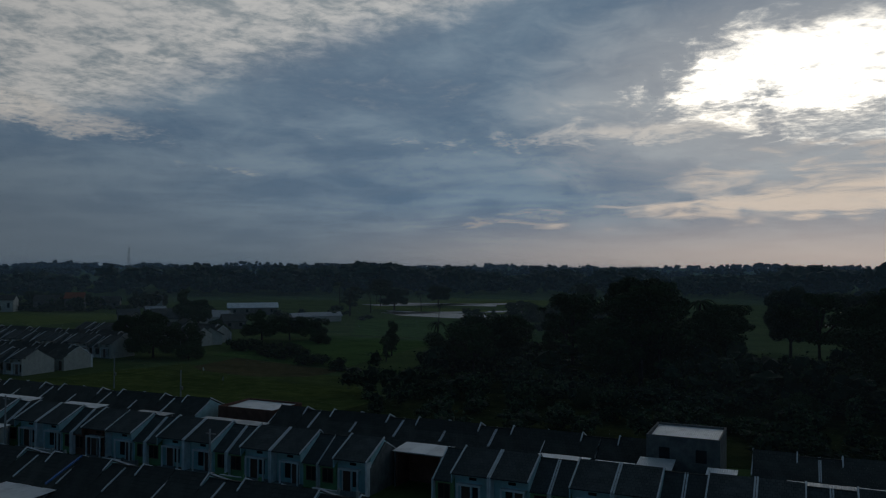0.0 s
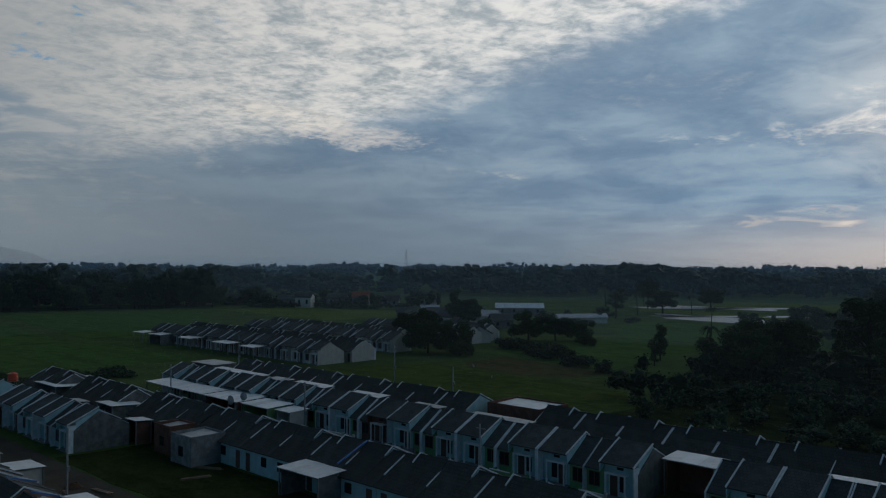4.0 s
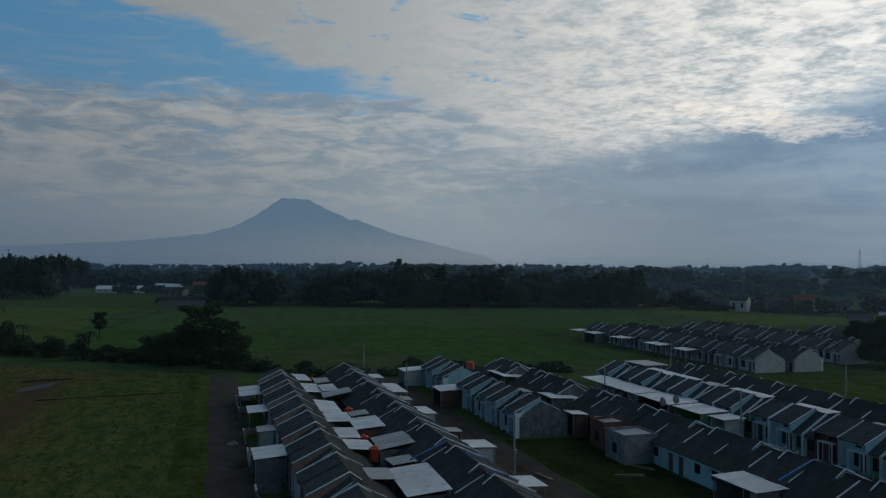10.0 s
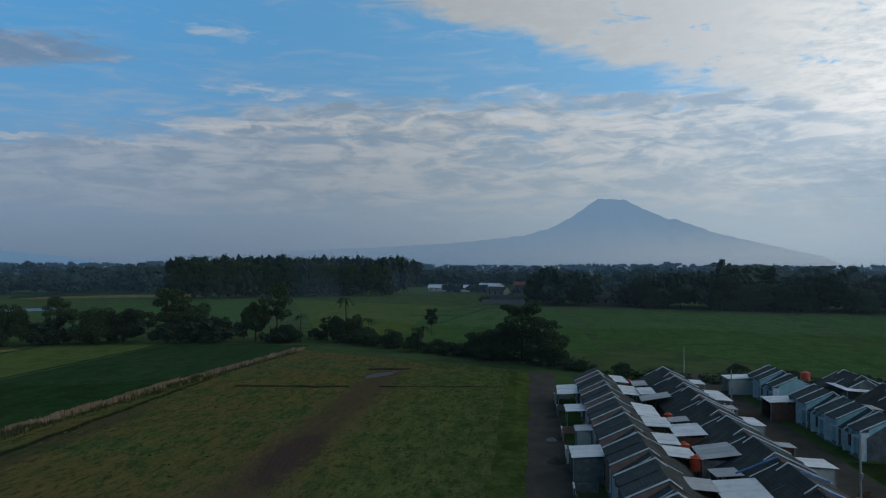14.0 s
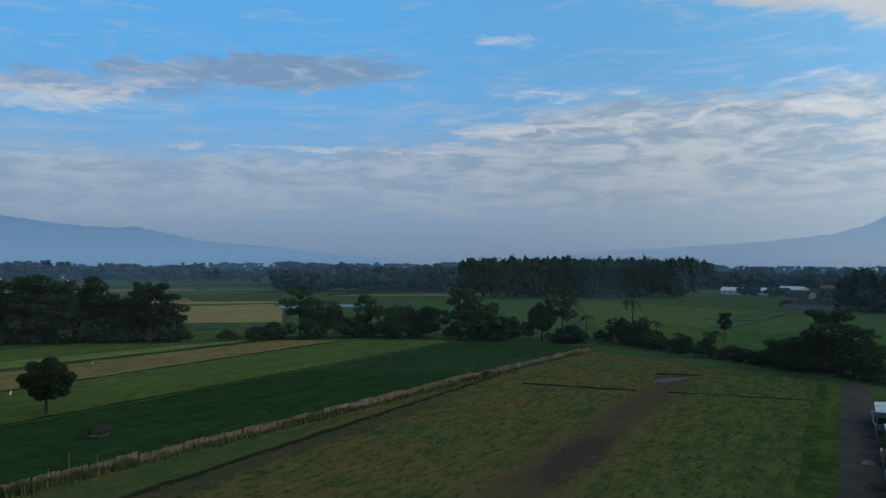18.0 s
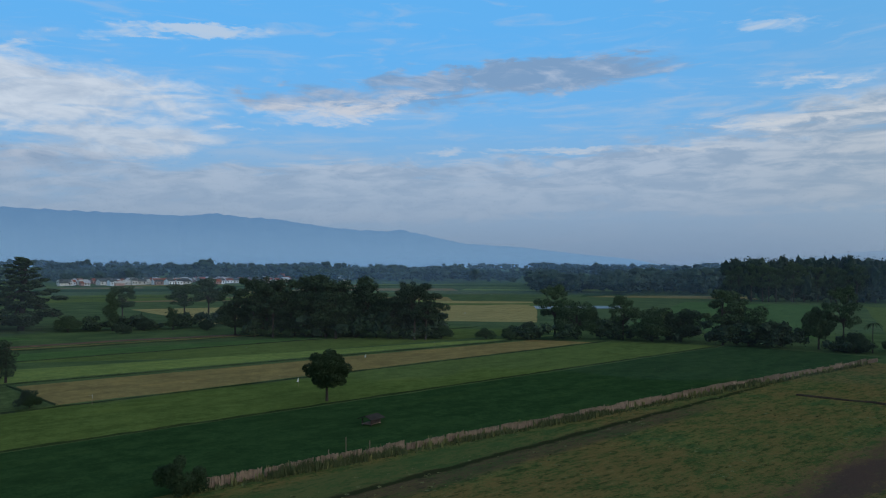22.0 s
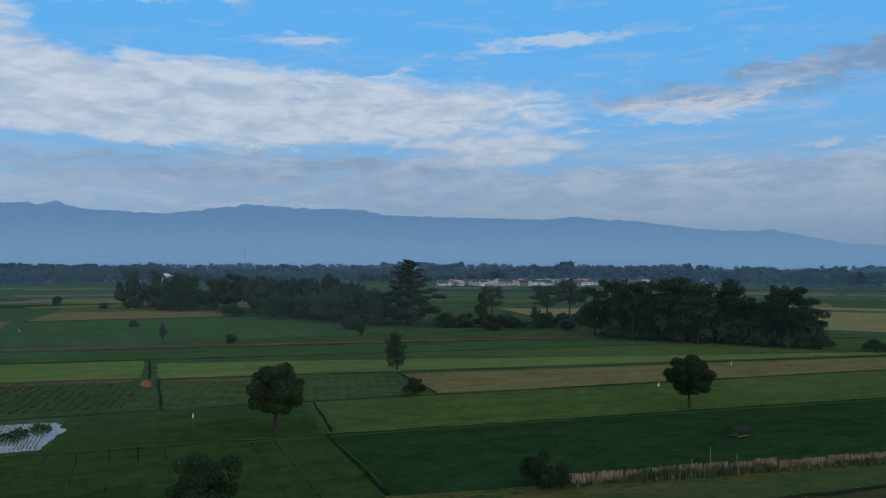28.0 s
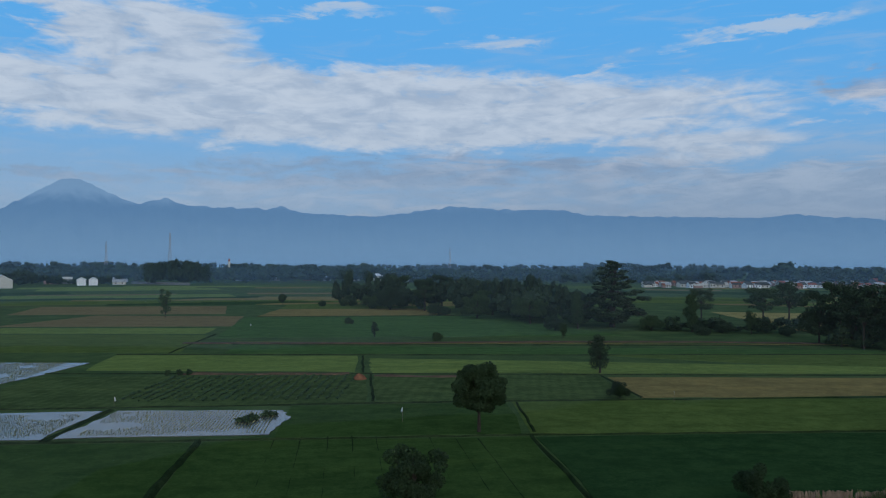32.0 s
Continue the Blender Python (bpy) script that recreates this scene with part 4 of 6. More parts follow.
    la, lb = span(2.3, 4.56)
    part("porch_lintel", Form().box(la, lb, -0.55, -0.39, 2.3, 2.48), M["white"], house, "white porch lintel")
    part("porch_slab", Form().box(la, lb, -0.388, 0.35, 2.32, 2.44), M["white"], house)
    for x in (2.3, 4.4):
        a, b = span(x, x + 0.16)
        part("porch_post", Form().box(a, b, -0.55, -0.39, 0, 2.296), M["white"], house, "white porch post")
    v0, v1 = span(3.3, 4.0)
    part("vent", Form().box(v0, v1, 0.30, 0.37, 2.72, 2.98), M["glass"], house, "dark vent opening")
    part("porch_floor", Form().box(r0, r1, -0.8, 0.35, 0, 0.12), M["concrete"], house)
    # back door and window
    b0, b1 = span(0.6, 1.4)
    part("back_door", Form().box(b0, b1, 7.97, 8.05, 0.05, 2.0), M["door"], house)
    b0, b1 = span(3.6, 4.6)
    part("back_window", Form().box(b0, b1, 7.97, 8.05, 1.0, 2.0), M["glass"], house)
    # short in front of the ridge, longer behind it
    for ob in house.children_recursive:
        for p in ob.data.vertices:
            p.co.y = p.co.y * DEEP if p.co.y < 4 else 4 * DEEP + (p.co.y - 4) * LONG
    return house


STOCK = {}


def house_row(x_end, count, y_ridge, facing, scheme, label, first=0, skip=(), sign=-1, width=W):
    """Houses side by side along x under one ridge, in mirrored pairs, starting at x_end and going west (sign -1) or east."""
    y_front = y_ridge + facing * 4.0 * DEEP
    size = Matrix.Diagonal((width / W, 1, 1, 1))
    for i in range(count):
        if i in skip:
            continue
        x = x_end + sign * width * (i + (1 if sign < 0 else 0))
        mirrored = bool((i + first) % 2) != (facing > 0)
        m = (pose(x, y_front, 0) if facing < 0 else pose(x + width, y_front, 0, 0, 0, 180)) @ size
        key = (scheme, mirrored, label)
        if key not in STOCK:
            STOCK[key] = terrace_house(*scheme, label, mirrored)
            STOCK[key].matrix_basis = m
        else:
            copy_thing(STOCK[key], m)


def end_wall(x, y_ridge, facing, mat, label):
    """A bare gable wall closing the end of a row."""
    back = 4 * (DEEP + LONG)
    prof = [(0.0, 0), (back, 0), (back, 2.62), (4 * DEEP, 4.70), (0.0, 2.68)]
    y_front = y_ridge + facing * 4.0 * DEEP
    ob = solid("gable_end_wall", Form().prism(prof, 0.004, 0.13), M[mat], label, "wall", m=(pose(x, y_front, 0) if facing < 0 else pose(x + .134, y_front, 0, 0, 0, 180)))
    tagged(ob, kind="structure")


PEACH = ("peach", "peach", "peach")
BLUE = ("blue", "blue", "blue")
MIX = ("green", "blue", "blue")
CREAM = ("cream", "cream", "cream")
GREY = ("grey_wall", "blue", "grey_wall")
DULL = ("grey_wall", "cream", "grey_wall")
BRICK = ("brick_wall", "brick_wall", "brick_wall")
house_row(-48.9, 16, 11.7, -1, PEACH, "terrace house with dark tiled roof and peach gables", 0)
house_row(-48.8, 17, 23.3, 1, PEACH, "terrace house with dark tiled roof and peach gables, facing the lane", 0, width=5.55)
house_row(-98.2, 9, 42.5, -1, BLUE, "light blue terrace house with dark tiled roof", 0, skip=(5,), width=5.55)
house_row(-27.4, 10, 53.3, 1, BLUE, "light blue terrace house seen from its plain back wall", 0, width=5.53)
house_row(-82.7, 11, 53.3, 1, GREY, "terrace house with weathered dark tiled roof and grey plaster", 0, skip=(4, 8), width=5.53)
house_row(-39.3, 16, 72.0, -1, MIX, "terrace house in light blue and green with white copings", 0, skip=(6,), width=5.8)
house_row(-74.1, 1, 72.0, -1, BRICK, "unpainted brown brick terrace house with a dark roof", 0, width=5.8)
house_row(-32.2, 8, 72.0, -1, MIX, "terrace house in light blue and green with white copings", 0, sign=1, width=5.65)
house_row(-13.8, 20, 83.0, 1, GREY, "terrace house with dark tiled roof in the rear row", 0, skip=(8, 9), width=5.75)
house_row(-4.6, 3, 83.0, 1, GREY, "terrace house with dark tiled roof in the rear row", 1, sign=1, width=5.75)
end_wall(-98.2, 42.5, -1, "grey_wall", "bare grey plaster gable wall at the row's end")
end_wall(-39.3, 72.0, -1, "grey_wall", "bare grey plaster gable wall at the row's end")
for j, (xe, n, yr, fc) in enumerate(((-143, 14, 114.4, -1), (-142, 14, 123.6, 1), (-150, 12, 143, -1), (-158, 11, 152, 1), (-150, 8, 172, -1), (-152, 7, 182, 1))):
    house_row(xe, 1, yr, fc, CREAM, "cream terrace house at the edge of the neighbouring estate", j % 2)
    house_row(xe - W, n - 1, yr, fc, DULL, "dull plastered terrace house in the neighbouring estate", (j + 1) % 2)
    end_wall(xe, yr, fc, "cream", "cream gable wall at the end of the neighbouring estate's row")


# ---- sheet-metal roofs, sheds, tanks ----
def carport(x, y, w, d, z=2.6, tilt=0.0, mat="zinc", wall="", spin=0.0, label=""):
    """A lean-to roof of corrugated sheet on posts, with or without walls below."""
    t = thing("lean_to", label or ("lean-to roof of pale corrugated zinc sheet" if mat == "zinc" else "lean-to roof of weathered grey zinc sheet"), "lean-to", "zinc lean-tos", m=pose(x, y, 0, 0, 0, spin))
    dz = d / 2 * math.tan(radians(tilt))
    n = max(2, int(w / 1.6))
    for i in range(n):
        a, b = -w / 2 + w * i / n, -w / 2 + w * (i + 1) / n
        lap = 0.02 * (i % 2)
        part("roof_sheet", Form().slab((-d / 2, z - dz + lap), (d / 2, z + dz + lap), a, b + 0.04, 0.035), M[mat], t)
    for sx in (-1, 1):
        for sy in ((-1, 1) if abs(tilt) < 8 else (1,) if tilt < 0 else (-1,)):
            px, py, top = sx * (w / 2 - 0.2), sy * (d / 2 - 0.2), z + sy * dz * (1 - 0.4 / d) - 0.02
            part("post", Form().box(px - 0.06, px + 0.06, py - 0.06, py + 0.06, 0, top), M["steel"], t)
    part("beam", Form().box(-w / 2 + .1, w / 2 - .1, -d / 2 + .14, -d / 2 + .26, z - dz - 0.14, z - dz - 0.01), M["steel"], t)
    if wall:
        part("wall", Form().box(-w / 2 + .3, w / 2 - .3, d / 2 - 0.35, d / 2 - 0.2, 0, z - abs(dz) - 0.1)
             .box(-w / 2 + .3, -w / 2 + .45, -d / 2 + .3, d / 2 - 0.36, 0, z - abs(dz) - 0.1)
             .box(w / 2 - .45, w / 2 - .3, -d / 2 + .3, d / 2 - 0.36, 0, z - abs(dz) - 0.1), M[wall], t)
    return t


LEAN_TOS = [  # x, y, width, depth, height, tilt, sheet, walls below
    (-130.5, 6.8, 9.5, 4.0, 2.7, 4, "zinc", ""), (-114.5, 7.0, 5.6, 3.3, 2.6, 3, "zinc", ""), (-87.3, 6.4, 5.4, 3.5, 2.8, 4, "zinc", "grey_wall"), (-101, 7.0, 3.6, 2.2, 2.5, 3, "zinc_old", "cream"),
    (-139.4, 15.6, 8.0, 2.4, 3.3, -5, "zinc", ""), (-135, 18.4, 5.4, 2.4, 3.3, 6, "zinc_old", ""), (-127.4, 15.7, 9.0, 2.8, 3.3, -6, "zinc", ""), (-125.6, 18.2, 6.6, 2.4, 3.4, 5, "zinc", ""), (-119.6, 18.6, 4.6, 4.2, 3.6, 9, "zinc_old", ""),
    (-110, 15.9, 9.6, 3.0, 3.3, -6, "zinc", ""), (-101.2, 15.9, 6.2, 3.2, 3.4, -4, "zinc", ""), (-103.6, 19.0, 3.2, 2.4, 3.4, 5, "zinc_old", ""), (-96.6, 18.7, 6.8, 3.6, 3.4, 5, "zinc", "brick_wall"),
    (-91.9, 15.4, 5.6, 2.8, 3.3, -5, "zinc", ""), (-86.2, 15.9, 5.0, 3.0, 3.3, -4, "zinc", ""), (-86.0, 20.2, 6.0, 5.2, 3.7, 10, "zinc_old", "grey_wall"), (-73.2, 15.4, 4.2, 2.5, 3.3, -5, "zinc_old", ""), (-70.4, 18.4, 9.4, 4.0, 3.4, 4, "zinc", "grey_wall"),
    (-59.5, 15.6, 5.6, 2.8, 3.3, -5, "zinc", ""), (-78.6, 18.8, 3.0, 2.6, 3.2, 4, "zinc_old", ""),
    (-142.6, 29.1, 5.0, 2.5, 2.5, -3, "zinc", ""), (-128, 29.1, 9.6, 3.1, 2.6, -3, "zinc", ""), (-107.4, 28.8, 5.6, 2.5, 2.6, -3, "zinc", "cream"), (-93.8, 28.7, 2.6, 2.3, 2.6, -3, "zinc_old", "brick_wall"), (-85.7, 29.4, 4.0, 3.2, 2.6, -3, "zinc", "cream"), (-69.8, 28.7, 3.8, 2.8, 2.6, -3, "zinc", ""), (-118, 28.6, 3.4, 2.2, 2.5, -3, "zinc_old", ""),
    (-147.4, 37.6, 5.2, 5.0, 2.9, 3, "zinc", "cream"), (-124.4, 38.0, 5.6, 5.0, 2.8, 3, "zinc", "brick_wall"), (-133.8, 51.4, 8.6, 4.6, 3.3, -4, "zinc", ""), (-137, 56.4, 3.0, 3.0, 3.5, 0, "zinc", "concrete"), (-110.2, 50.6, 5.4, 4.6, 3.2, -3, "zinc", "grey_wall"), (-98.5, 47.8, 3.0, 2.4, 2.9, -4, "zinc", "brick_wall"), (-117.8, 47.6, 4.0, 2.6, 3.0, -5, "zinc_old", ""), (-93, 49.6, 3.0, 2.4, 3.0, -5, "zinc_old", ""),
    (-125.2, 66.0, 8.6, 4.4, 2.9, 2, "zinc", ""), (-115.6, 65.9, 10.2, 4.6, 2.9, 2, "zinc", ""), (-105.4, 66.2, 9.4, 5.4, 2.9, 2, "zinc", "brick_wall"),
    (-96.6, 65.8, 6.8, 4.6, 2.9, 2, "zinc", "green"), (-91.2, 66.2, 3.6, 3.4, 2.7, 2, "zinc", "cream"), (-122.4, 77.0, 15.5, 3.6, 3.8, 2, "zinc", ""), (-136.6, 81.0, 8.0, 5.0, 3.9, 0, "zinc_old", "grey_wall"),
    (-88.2, 77.4, 7.0, 2.6, 3.8, 2, "zinc", ""), (-101.6, 77.3, 8.6, 3.0, 3.8, 2, "zinc", ""), (-110.0, 77.3, 5.0, 2.6, 3.8, 2, "zinc_old", ""), (-63.0, 77.2, 9.6, 2.2, 3.8, 2, "zinc_old", ""), (-76, 77.4, 5.4, 2.4, 3.7, 0, "zinc_old", ""),
    (-36.0, 74.4, 5.6, 3.2, 3.8, 5, "zinc", "brick_wall"), (-63, 48.3, 6.4, 4.0, 2.9, 2, "zinc", "grey_wall"), (-21.7, 75.3, 5.2, 3.0, 4.0, 3, "zinc", ""), (-16.7, 75.4, 3.8, 2.2, 4.0, 3, "zinc", ""), (-27.6, 75.4, 5.6, 1.0, 4.0, 3, "zinc_old", ""),
    (-13.0, 76.8, 3.3, 3.2, 4.2, 6, "zinc", ""), (-7.0, 75.6, 2.6, 2.8, 4.2, 5, "zinc", ""), (2.4, 75.6, 8.0, 2.0, 4.0, 2, "zinc_old", ""), (-83, 88.4, 5.0, 2.6, 2.7, -3, "zinc_old", ""),
    (-196, 109.0, 7, 4, 2.9, 2, "zinc", ""), (-178, 109.0, 8, 4, 2.9, 2, "zinc", ""), (-212, 109.0, 7, 4, 2.8, 2, "zinc", "grey_wall"), (-222, 109.0, 6, 4, 2.8, 2, "zinc", ""), (-166, 109.0, 6, 4, 2.8, 2, "zinc", ""), (-204, 136.4, 6, 3.4, 2.9, 2, "zinc", "grey_wall"), (-186, 136.6, 5, 3.2, 2.9, 2, "zinc_old", ""),
]
rng = np.random.RandomState(77)
for i, (x, y, w, d, z, tilt, mat, wall) in enumerate(LEAN_TOS):
    a, b, c, s = rng.uniform(-1, 1, 4)
    if 14 < y < 21:   # the alley between the first rows: nothing quite straight
        z, tilt, s = z + .10 * c, tilt + 2.5 * b, s * 3.0
    carport(x, y, w, d, z, tilt, mat, wall, spin=s * 1.6)


for x, y0, z0, y1, z1 in ((-77.2, 19.4, 3.42, 23.2, 5.06), (-60.6, 49.4, 3.50, 53.2, 5.10), (-66.2, 23.4, 5.0, 25.6, 4.2), (-71.6, 23.4, 5.1, 25.8, 4.3)):
    solid("painted_coping", Form().slab((y0, z0), (y1, z1), x - .1, x + .1, .13), M["blue_trim"], "bright blue painted coping on a tiled roof", "coping", "blue copings")


def water_tank(x, y, z0, r=0.62, h=1.35):
    t = thing("water_tank", "orange plastic water tank on a steel stand", "water tank", "water tanks", m=pose(x, y, 0))
    part("tank_body", Form().tube([(0, 0, z0), (0, 0, z0 + .12), (0, 0, z0 + h * .45), (0, 0, z0 + h * .5), (0, 0, z0 + h * .55), (0, 0, z0 + h - .15), (0, 0, z0 + h)],
                                  [r * .9, r, r, r * 1.04, r, r * .98, r * .45], 16), M["tank"], t)
    part("lid", Form().tube([(0, 0, z0 + h - 0.002), (0, 0, z0 + h + .10)], [r * .4, r * .36], 12), M["tank"], t)
    for k in range(4):
        a = math.pi / 4 + k * math.pi / 2
        px, py = r * .75 * math.cos(a), r * .75 * math.sin(a)
        part("stand_leg", Form().box(px - .05, px + .05, py - .05, py + .05, 0, z0 - 0.06), M["steel"], t)
    part("stand_top", Form().box(-r, r, -r, r, z0 - 0.06, z0), M["steel"], t)
    return t


for x, y, z0, r in ((-90.4, 17.2, 2.0, .62), (-84.0, 17.2, 2.0, .66), (-107.4, 18.4, 2.2, .58), (-138.4, 17.2, 2.1, .55), (-148.6, 49.4, 2.4, .8)):
    water_tank(x, y, z0, r, min(r * 2.1, 1.4))


def box_building(x, y, w, d, h, mat, label, roof="zinc", openings=2, m=None):
    """A flat-roofed block with parapet, roof sheet, windows and a door."""
    b = thing("flat_roof_building", label, "building", m=m or pose(x, y, 0))
    f = Form()
    f.box(-w / 2, w / 2, -d / 2, -d / 2 + .15, 0, h).box(-w / 2, w / 2, d / 2 - .15, d / 2, 0, h)
    f.box(-w / 2, -w / 2 + .15, -d / 2 + .15, d / 2 - .15, 0, h).box(w / 2 - .15, w / 2, -d / 2 + .15, d / 2 - .15, 0, h)
    part("wall", f, M[mat], b)
    part("roof_sheet", Form().slab((-d / 2 + .2, h - .45), (d / 2 - .2, h - .25), -w / 2 + .2, w / 2 - .2, .04), M[roof], b)
    part("floor_slab", Form().box(-w / 2 + .16, w / 2 - .16, -d / 2 + .16, d / 2 - .16, 0, .1), M["concrete"], b)
    for k in range(openings):
        u = -w / 2 + w * (k + .5) / openings
        part("window", Form().box(u - .5, u + .5, -d / 2 - .03, -d / 2 + .05, 1.0 if h < 4.5 else h - 2.3, 2.1 if h < 4.5 else h - 1.1), M["glass"], b)
    return b


box_building(-10.8, 82.2, 6.8, 6.6, 6.5, "grey_wall", "two-storey bare concrete block with a pale roof sheet")
box_building(-84.0, 47.9, 4.6, 4.4, 3.4, "concrete", "roofless grey concrete kitchen block behind the terrace", "zinc_old", 1)
box_building(-90.4, 48.4, 3.8, 3.4, 3.5, "brick_wall", "raw brick extension behind the terrace", "zinc_old", 1)
box_building(-65.2, 85.6, 8.6, 6.4, 4.4, "brick_wall", "raw brick house under construction with a pale roof", "zinc", 2)


def pole(x, y, h, label="slim grey concrete utility pole", arms=1):
    p = thing("utility_pole", label, "pole", "utility poles", m=pose(x, y, 0))
    part("shaft", Form().tube([(0, 0, 0), (0, 0, h)], [.13, .09], 8), M["pole"], p)
    for k in range(arms if h > 6.6 else 0):
        part("crossarm", Form().box(-.6, .6, .09, .17, h - .5 - k * .6, h - .4 - k * .6), M["steel"], p)
    part("meter_box", Form().box(.10, .38, -.14, .14, 2.4, 2.9), M["steel"], p)
    return p


for x, y, h in ((-81, 32, 6.6), (-134, 33, 5.8), (-168, 32, 6.0), (-114, 107, 7.0), (-121, 64, 6.4), (-88, 66, 6.8), (-52, 60.5, 7.0), (-158, 100, 6.5), (-92, 100, 5.5)):
    pole(x, y, h)


# ---- the bamboo fence ----
def fence():
    r = np.random.RandomState(11)
    line = [(-206, -58.5), (-170, -62.4), (-142, -65.6), (-102, -68.3), (-73, -71.2), (-54, -73), (-41, -73.8)]
    f = thing("bamboo_fence", "leaning fence of dry split bamboo at the field edge", "fence")
    for (x0, y0), (x1, y1) in zip(line, line[1:]):
        length = math.hypot(x1 - x0, y1 - y0)
        n = int(length / 3.0)
        for i in range(n):
            if r.rand() < 0.04 and x0 > -120:
                continue
            a = i / n
            px, py = x0 + (x1 - x0) * a, y0 + (y1 - y0) * a
            ux, uy = (x1 - x0) / length, (y1 - y0) / length
            form = Form()
            top = r.uniform(.85, 1.2)
            lean = r.uniform(-.18, .18)
            near = px > -86
            for k in range(20):
                s = k * 3.0 / 20 + r.uniform(-.04, .04)
                hh = top * r.uniform(.88, 1.06)
                w = r.uniform(.075, .11)
                bx, by = px + ux * s, py + uy * s
                tx, ty = bx - uy * lean * hh + r.uniform(-.05, .05), by + ux * lean * hh
                if near:
                    part("pale", Form().tube([(bx, by, 0), (tx, ty, hh)], [w, w * .8], 4), M["bamboo"], f)
                else:
                    form.tube([(bx, by, 0), (tx, ty, hh)], [w, w * .8], 4)
            if not near:
                part("panel", form, M["bamboo"], f, kind="stuff")
            part("rail", Form().tube([(px, py, top * .62), (px + ux * 3, py + uy * 3, top * .6)], [.04, .04], 5), M["bamboo"], f)
            part("post", Form().tube([(px, py, 0), (px - uy * lean, py + ux * lean, top * r.uniform(1.0, 1.18))], [.06, .05], 6), M["bamboo"], f)


fence()
for x, y, h in ((-57.8, -72.0, 3.0), (-61.2, -71.8, 2.1), (-55.5, -72.2, 1.9)):
    solid("bamboo_pole", Form().tube([(0, 0, 0), (0.06, 0.03, h)], [.06, .04], 6), M["bamboo"], "tall bare bamboo pole stuck by the fence", "pole", m=pose(x, y, 0))


def field_hut(x, y):
    t = thing("field_hut", "small dark thatched field hut standing in the rice", "hut", m=pose(x, y, 0, 0, 0, 12) @ Matrix.Diagonal((.85, .85, .58, 1)))
    for sx in (-1, 1):
        for sy in (-1, 1):
            part("post", Form().box(sx * 1.2 - .07, sx * 1.2 + .07, sy * .9 - .07, sy * .9 + .07, 0, 1.9), M["bark"], t)
    part("floor", Form().box(-1.3, 1.3, -1, 1, .6, .7), M["bamboo"], t)
    part("back_wall", Form().box(-1.3, 1.3, .85, .95, .7, 1.8), M["thatch"], t)
    part("roof", Form().slab((-1.5, 1.75), (0, 2.6), -1.8, 1.8, .14).slab((1.5, 1.75), (0, 2.6), -1.8, 1.8, .14), M["thatch"], t)


field_hut(-73.5, -86)


def marker(x, y, h, label="white plastic bird-scaring flag on a stick"):
    t = thing("bird_scarer", label, "scarecrow", "bird scarers", m=pose(x, y, 0, 0, 0, (x * 13) % 360))
    part("stick", Form().tube([(0, 0, 0), (0, 0, h)], [.03, .02], 5), M["bamboo"], t)
    part("flag", Form().add([(0, .02, h), (.06, .05, h), (.34, .16, h - .55), (.12, .1, h - .75), (0, .02, h - .6), (0, -.02, h - .3)], [(0, 1, 2, 3, 4, 5), (5, 4, 3, 2, 1, 0)]), M["plastic"], t)


for x, y, h in ((-52, -129, 1.9), (-6, -115.5, 2.2), (-112, 128, 1.6), (-100, 120, 1.4), (-150, -150, 2.0), (-118, -140, 2.0), (-246, -228, 2.2), (-232, -40, 2.2), (-262, -52, 2.2), (38, -280, 1.8), (38.5, -130, 1.8), (-86, -121, 1.8)):
    marker(x, y, h)
solid("litter", Form().add([(-.9, -.2, .12), (.1, -.35, .2), (1.0, -.1, .12), (.8, .25, .18), (-.2, .3, .13), (-.8, .2, .2)], [(0, 1, 2, 3, 4, 5)]), M["plastic"], "white plastic sheet lying in the grass", "litter", m=pose(-101.5, -2.2, 0.02))


# ---- along the gravel road and the lanes ----
def yard_wall(x, y, w, d, facing, mat):
    """A low front wall with two gate posts."""
    t = thing("yard_wall", "low plastered front-yard wall with gate posts", "wall", "yard walls", m=pose(x, y, 0, 0, 0, 0 if facing < 0 else 180))
    part("front", Form().box(0, w * .55, -d, -d + .12, 0, .95), M[mat], t)
    part("side", Form().box(0, .12, -d + .125, 0, 0, .95), M[mat], t)
    part("coping", Form().box(-.03, w * .55 - .13, -d - .03, -d + .15, .954, 1.02), M["white"], t)
    for u in (w * .55 + .004, w - .24):
        part("gate_post", Form().box(u, u + .24, -d - .04, -d + .20, 0, 1.25), M[mat], t)
    part("gate", Form().box(w * .55 + .26, w - .25, -d + .06, -d + .10, .12, 1.05), M["steel"], t, "grey steel gate")
    return t


for i, x in enumerate((-137, -126, -109.4, -98, -81.4, -75.8, -64.6)):
    yard_wall(x, 7.2, 5.2, 2.6, -1, ("cream", "grey_wall", "peach")[i % 3])
for i, x in enumerate((-112, -123.6, -73.4, -56.4)):
    yard_wall(x, 28.9, 5.2, 1.9, 1, ("grey_wall", "cream", "peach")[i % 3])
for i, x in enumerate((-44, -55.4, -72, -83, -27, -16)):
    yard_wall(x, 67.2, 5.2, 1.2, -1, ("cream", "green", "grey_wall")[i % 3])


def heap(x, y, r, h, mat, label, seed):
    g = np.random.RandomState(seed)
    f = Form()
    f.tube([(0, 0, -.05), (.05, 0, h * .4), (.1, .05, h * .8), (.1, .05, h)], [r, r * .72, r * .3, r * .06], 11)
    f.v = [(a + g.uniform(-.1, .1) * r, b + g.uniform(-.1, .1) * r, c * g.uniform(.85, 1.1)) for a, b, c in f.v]
    solid("spoil_mound", f, M[mat], label, "mound", m=pose(x, y, 0))


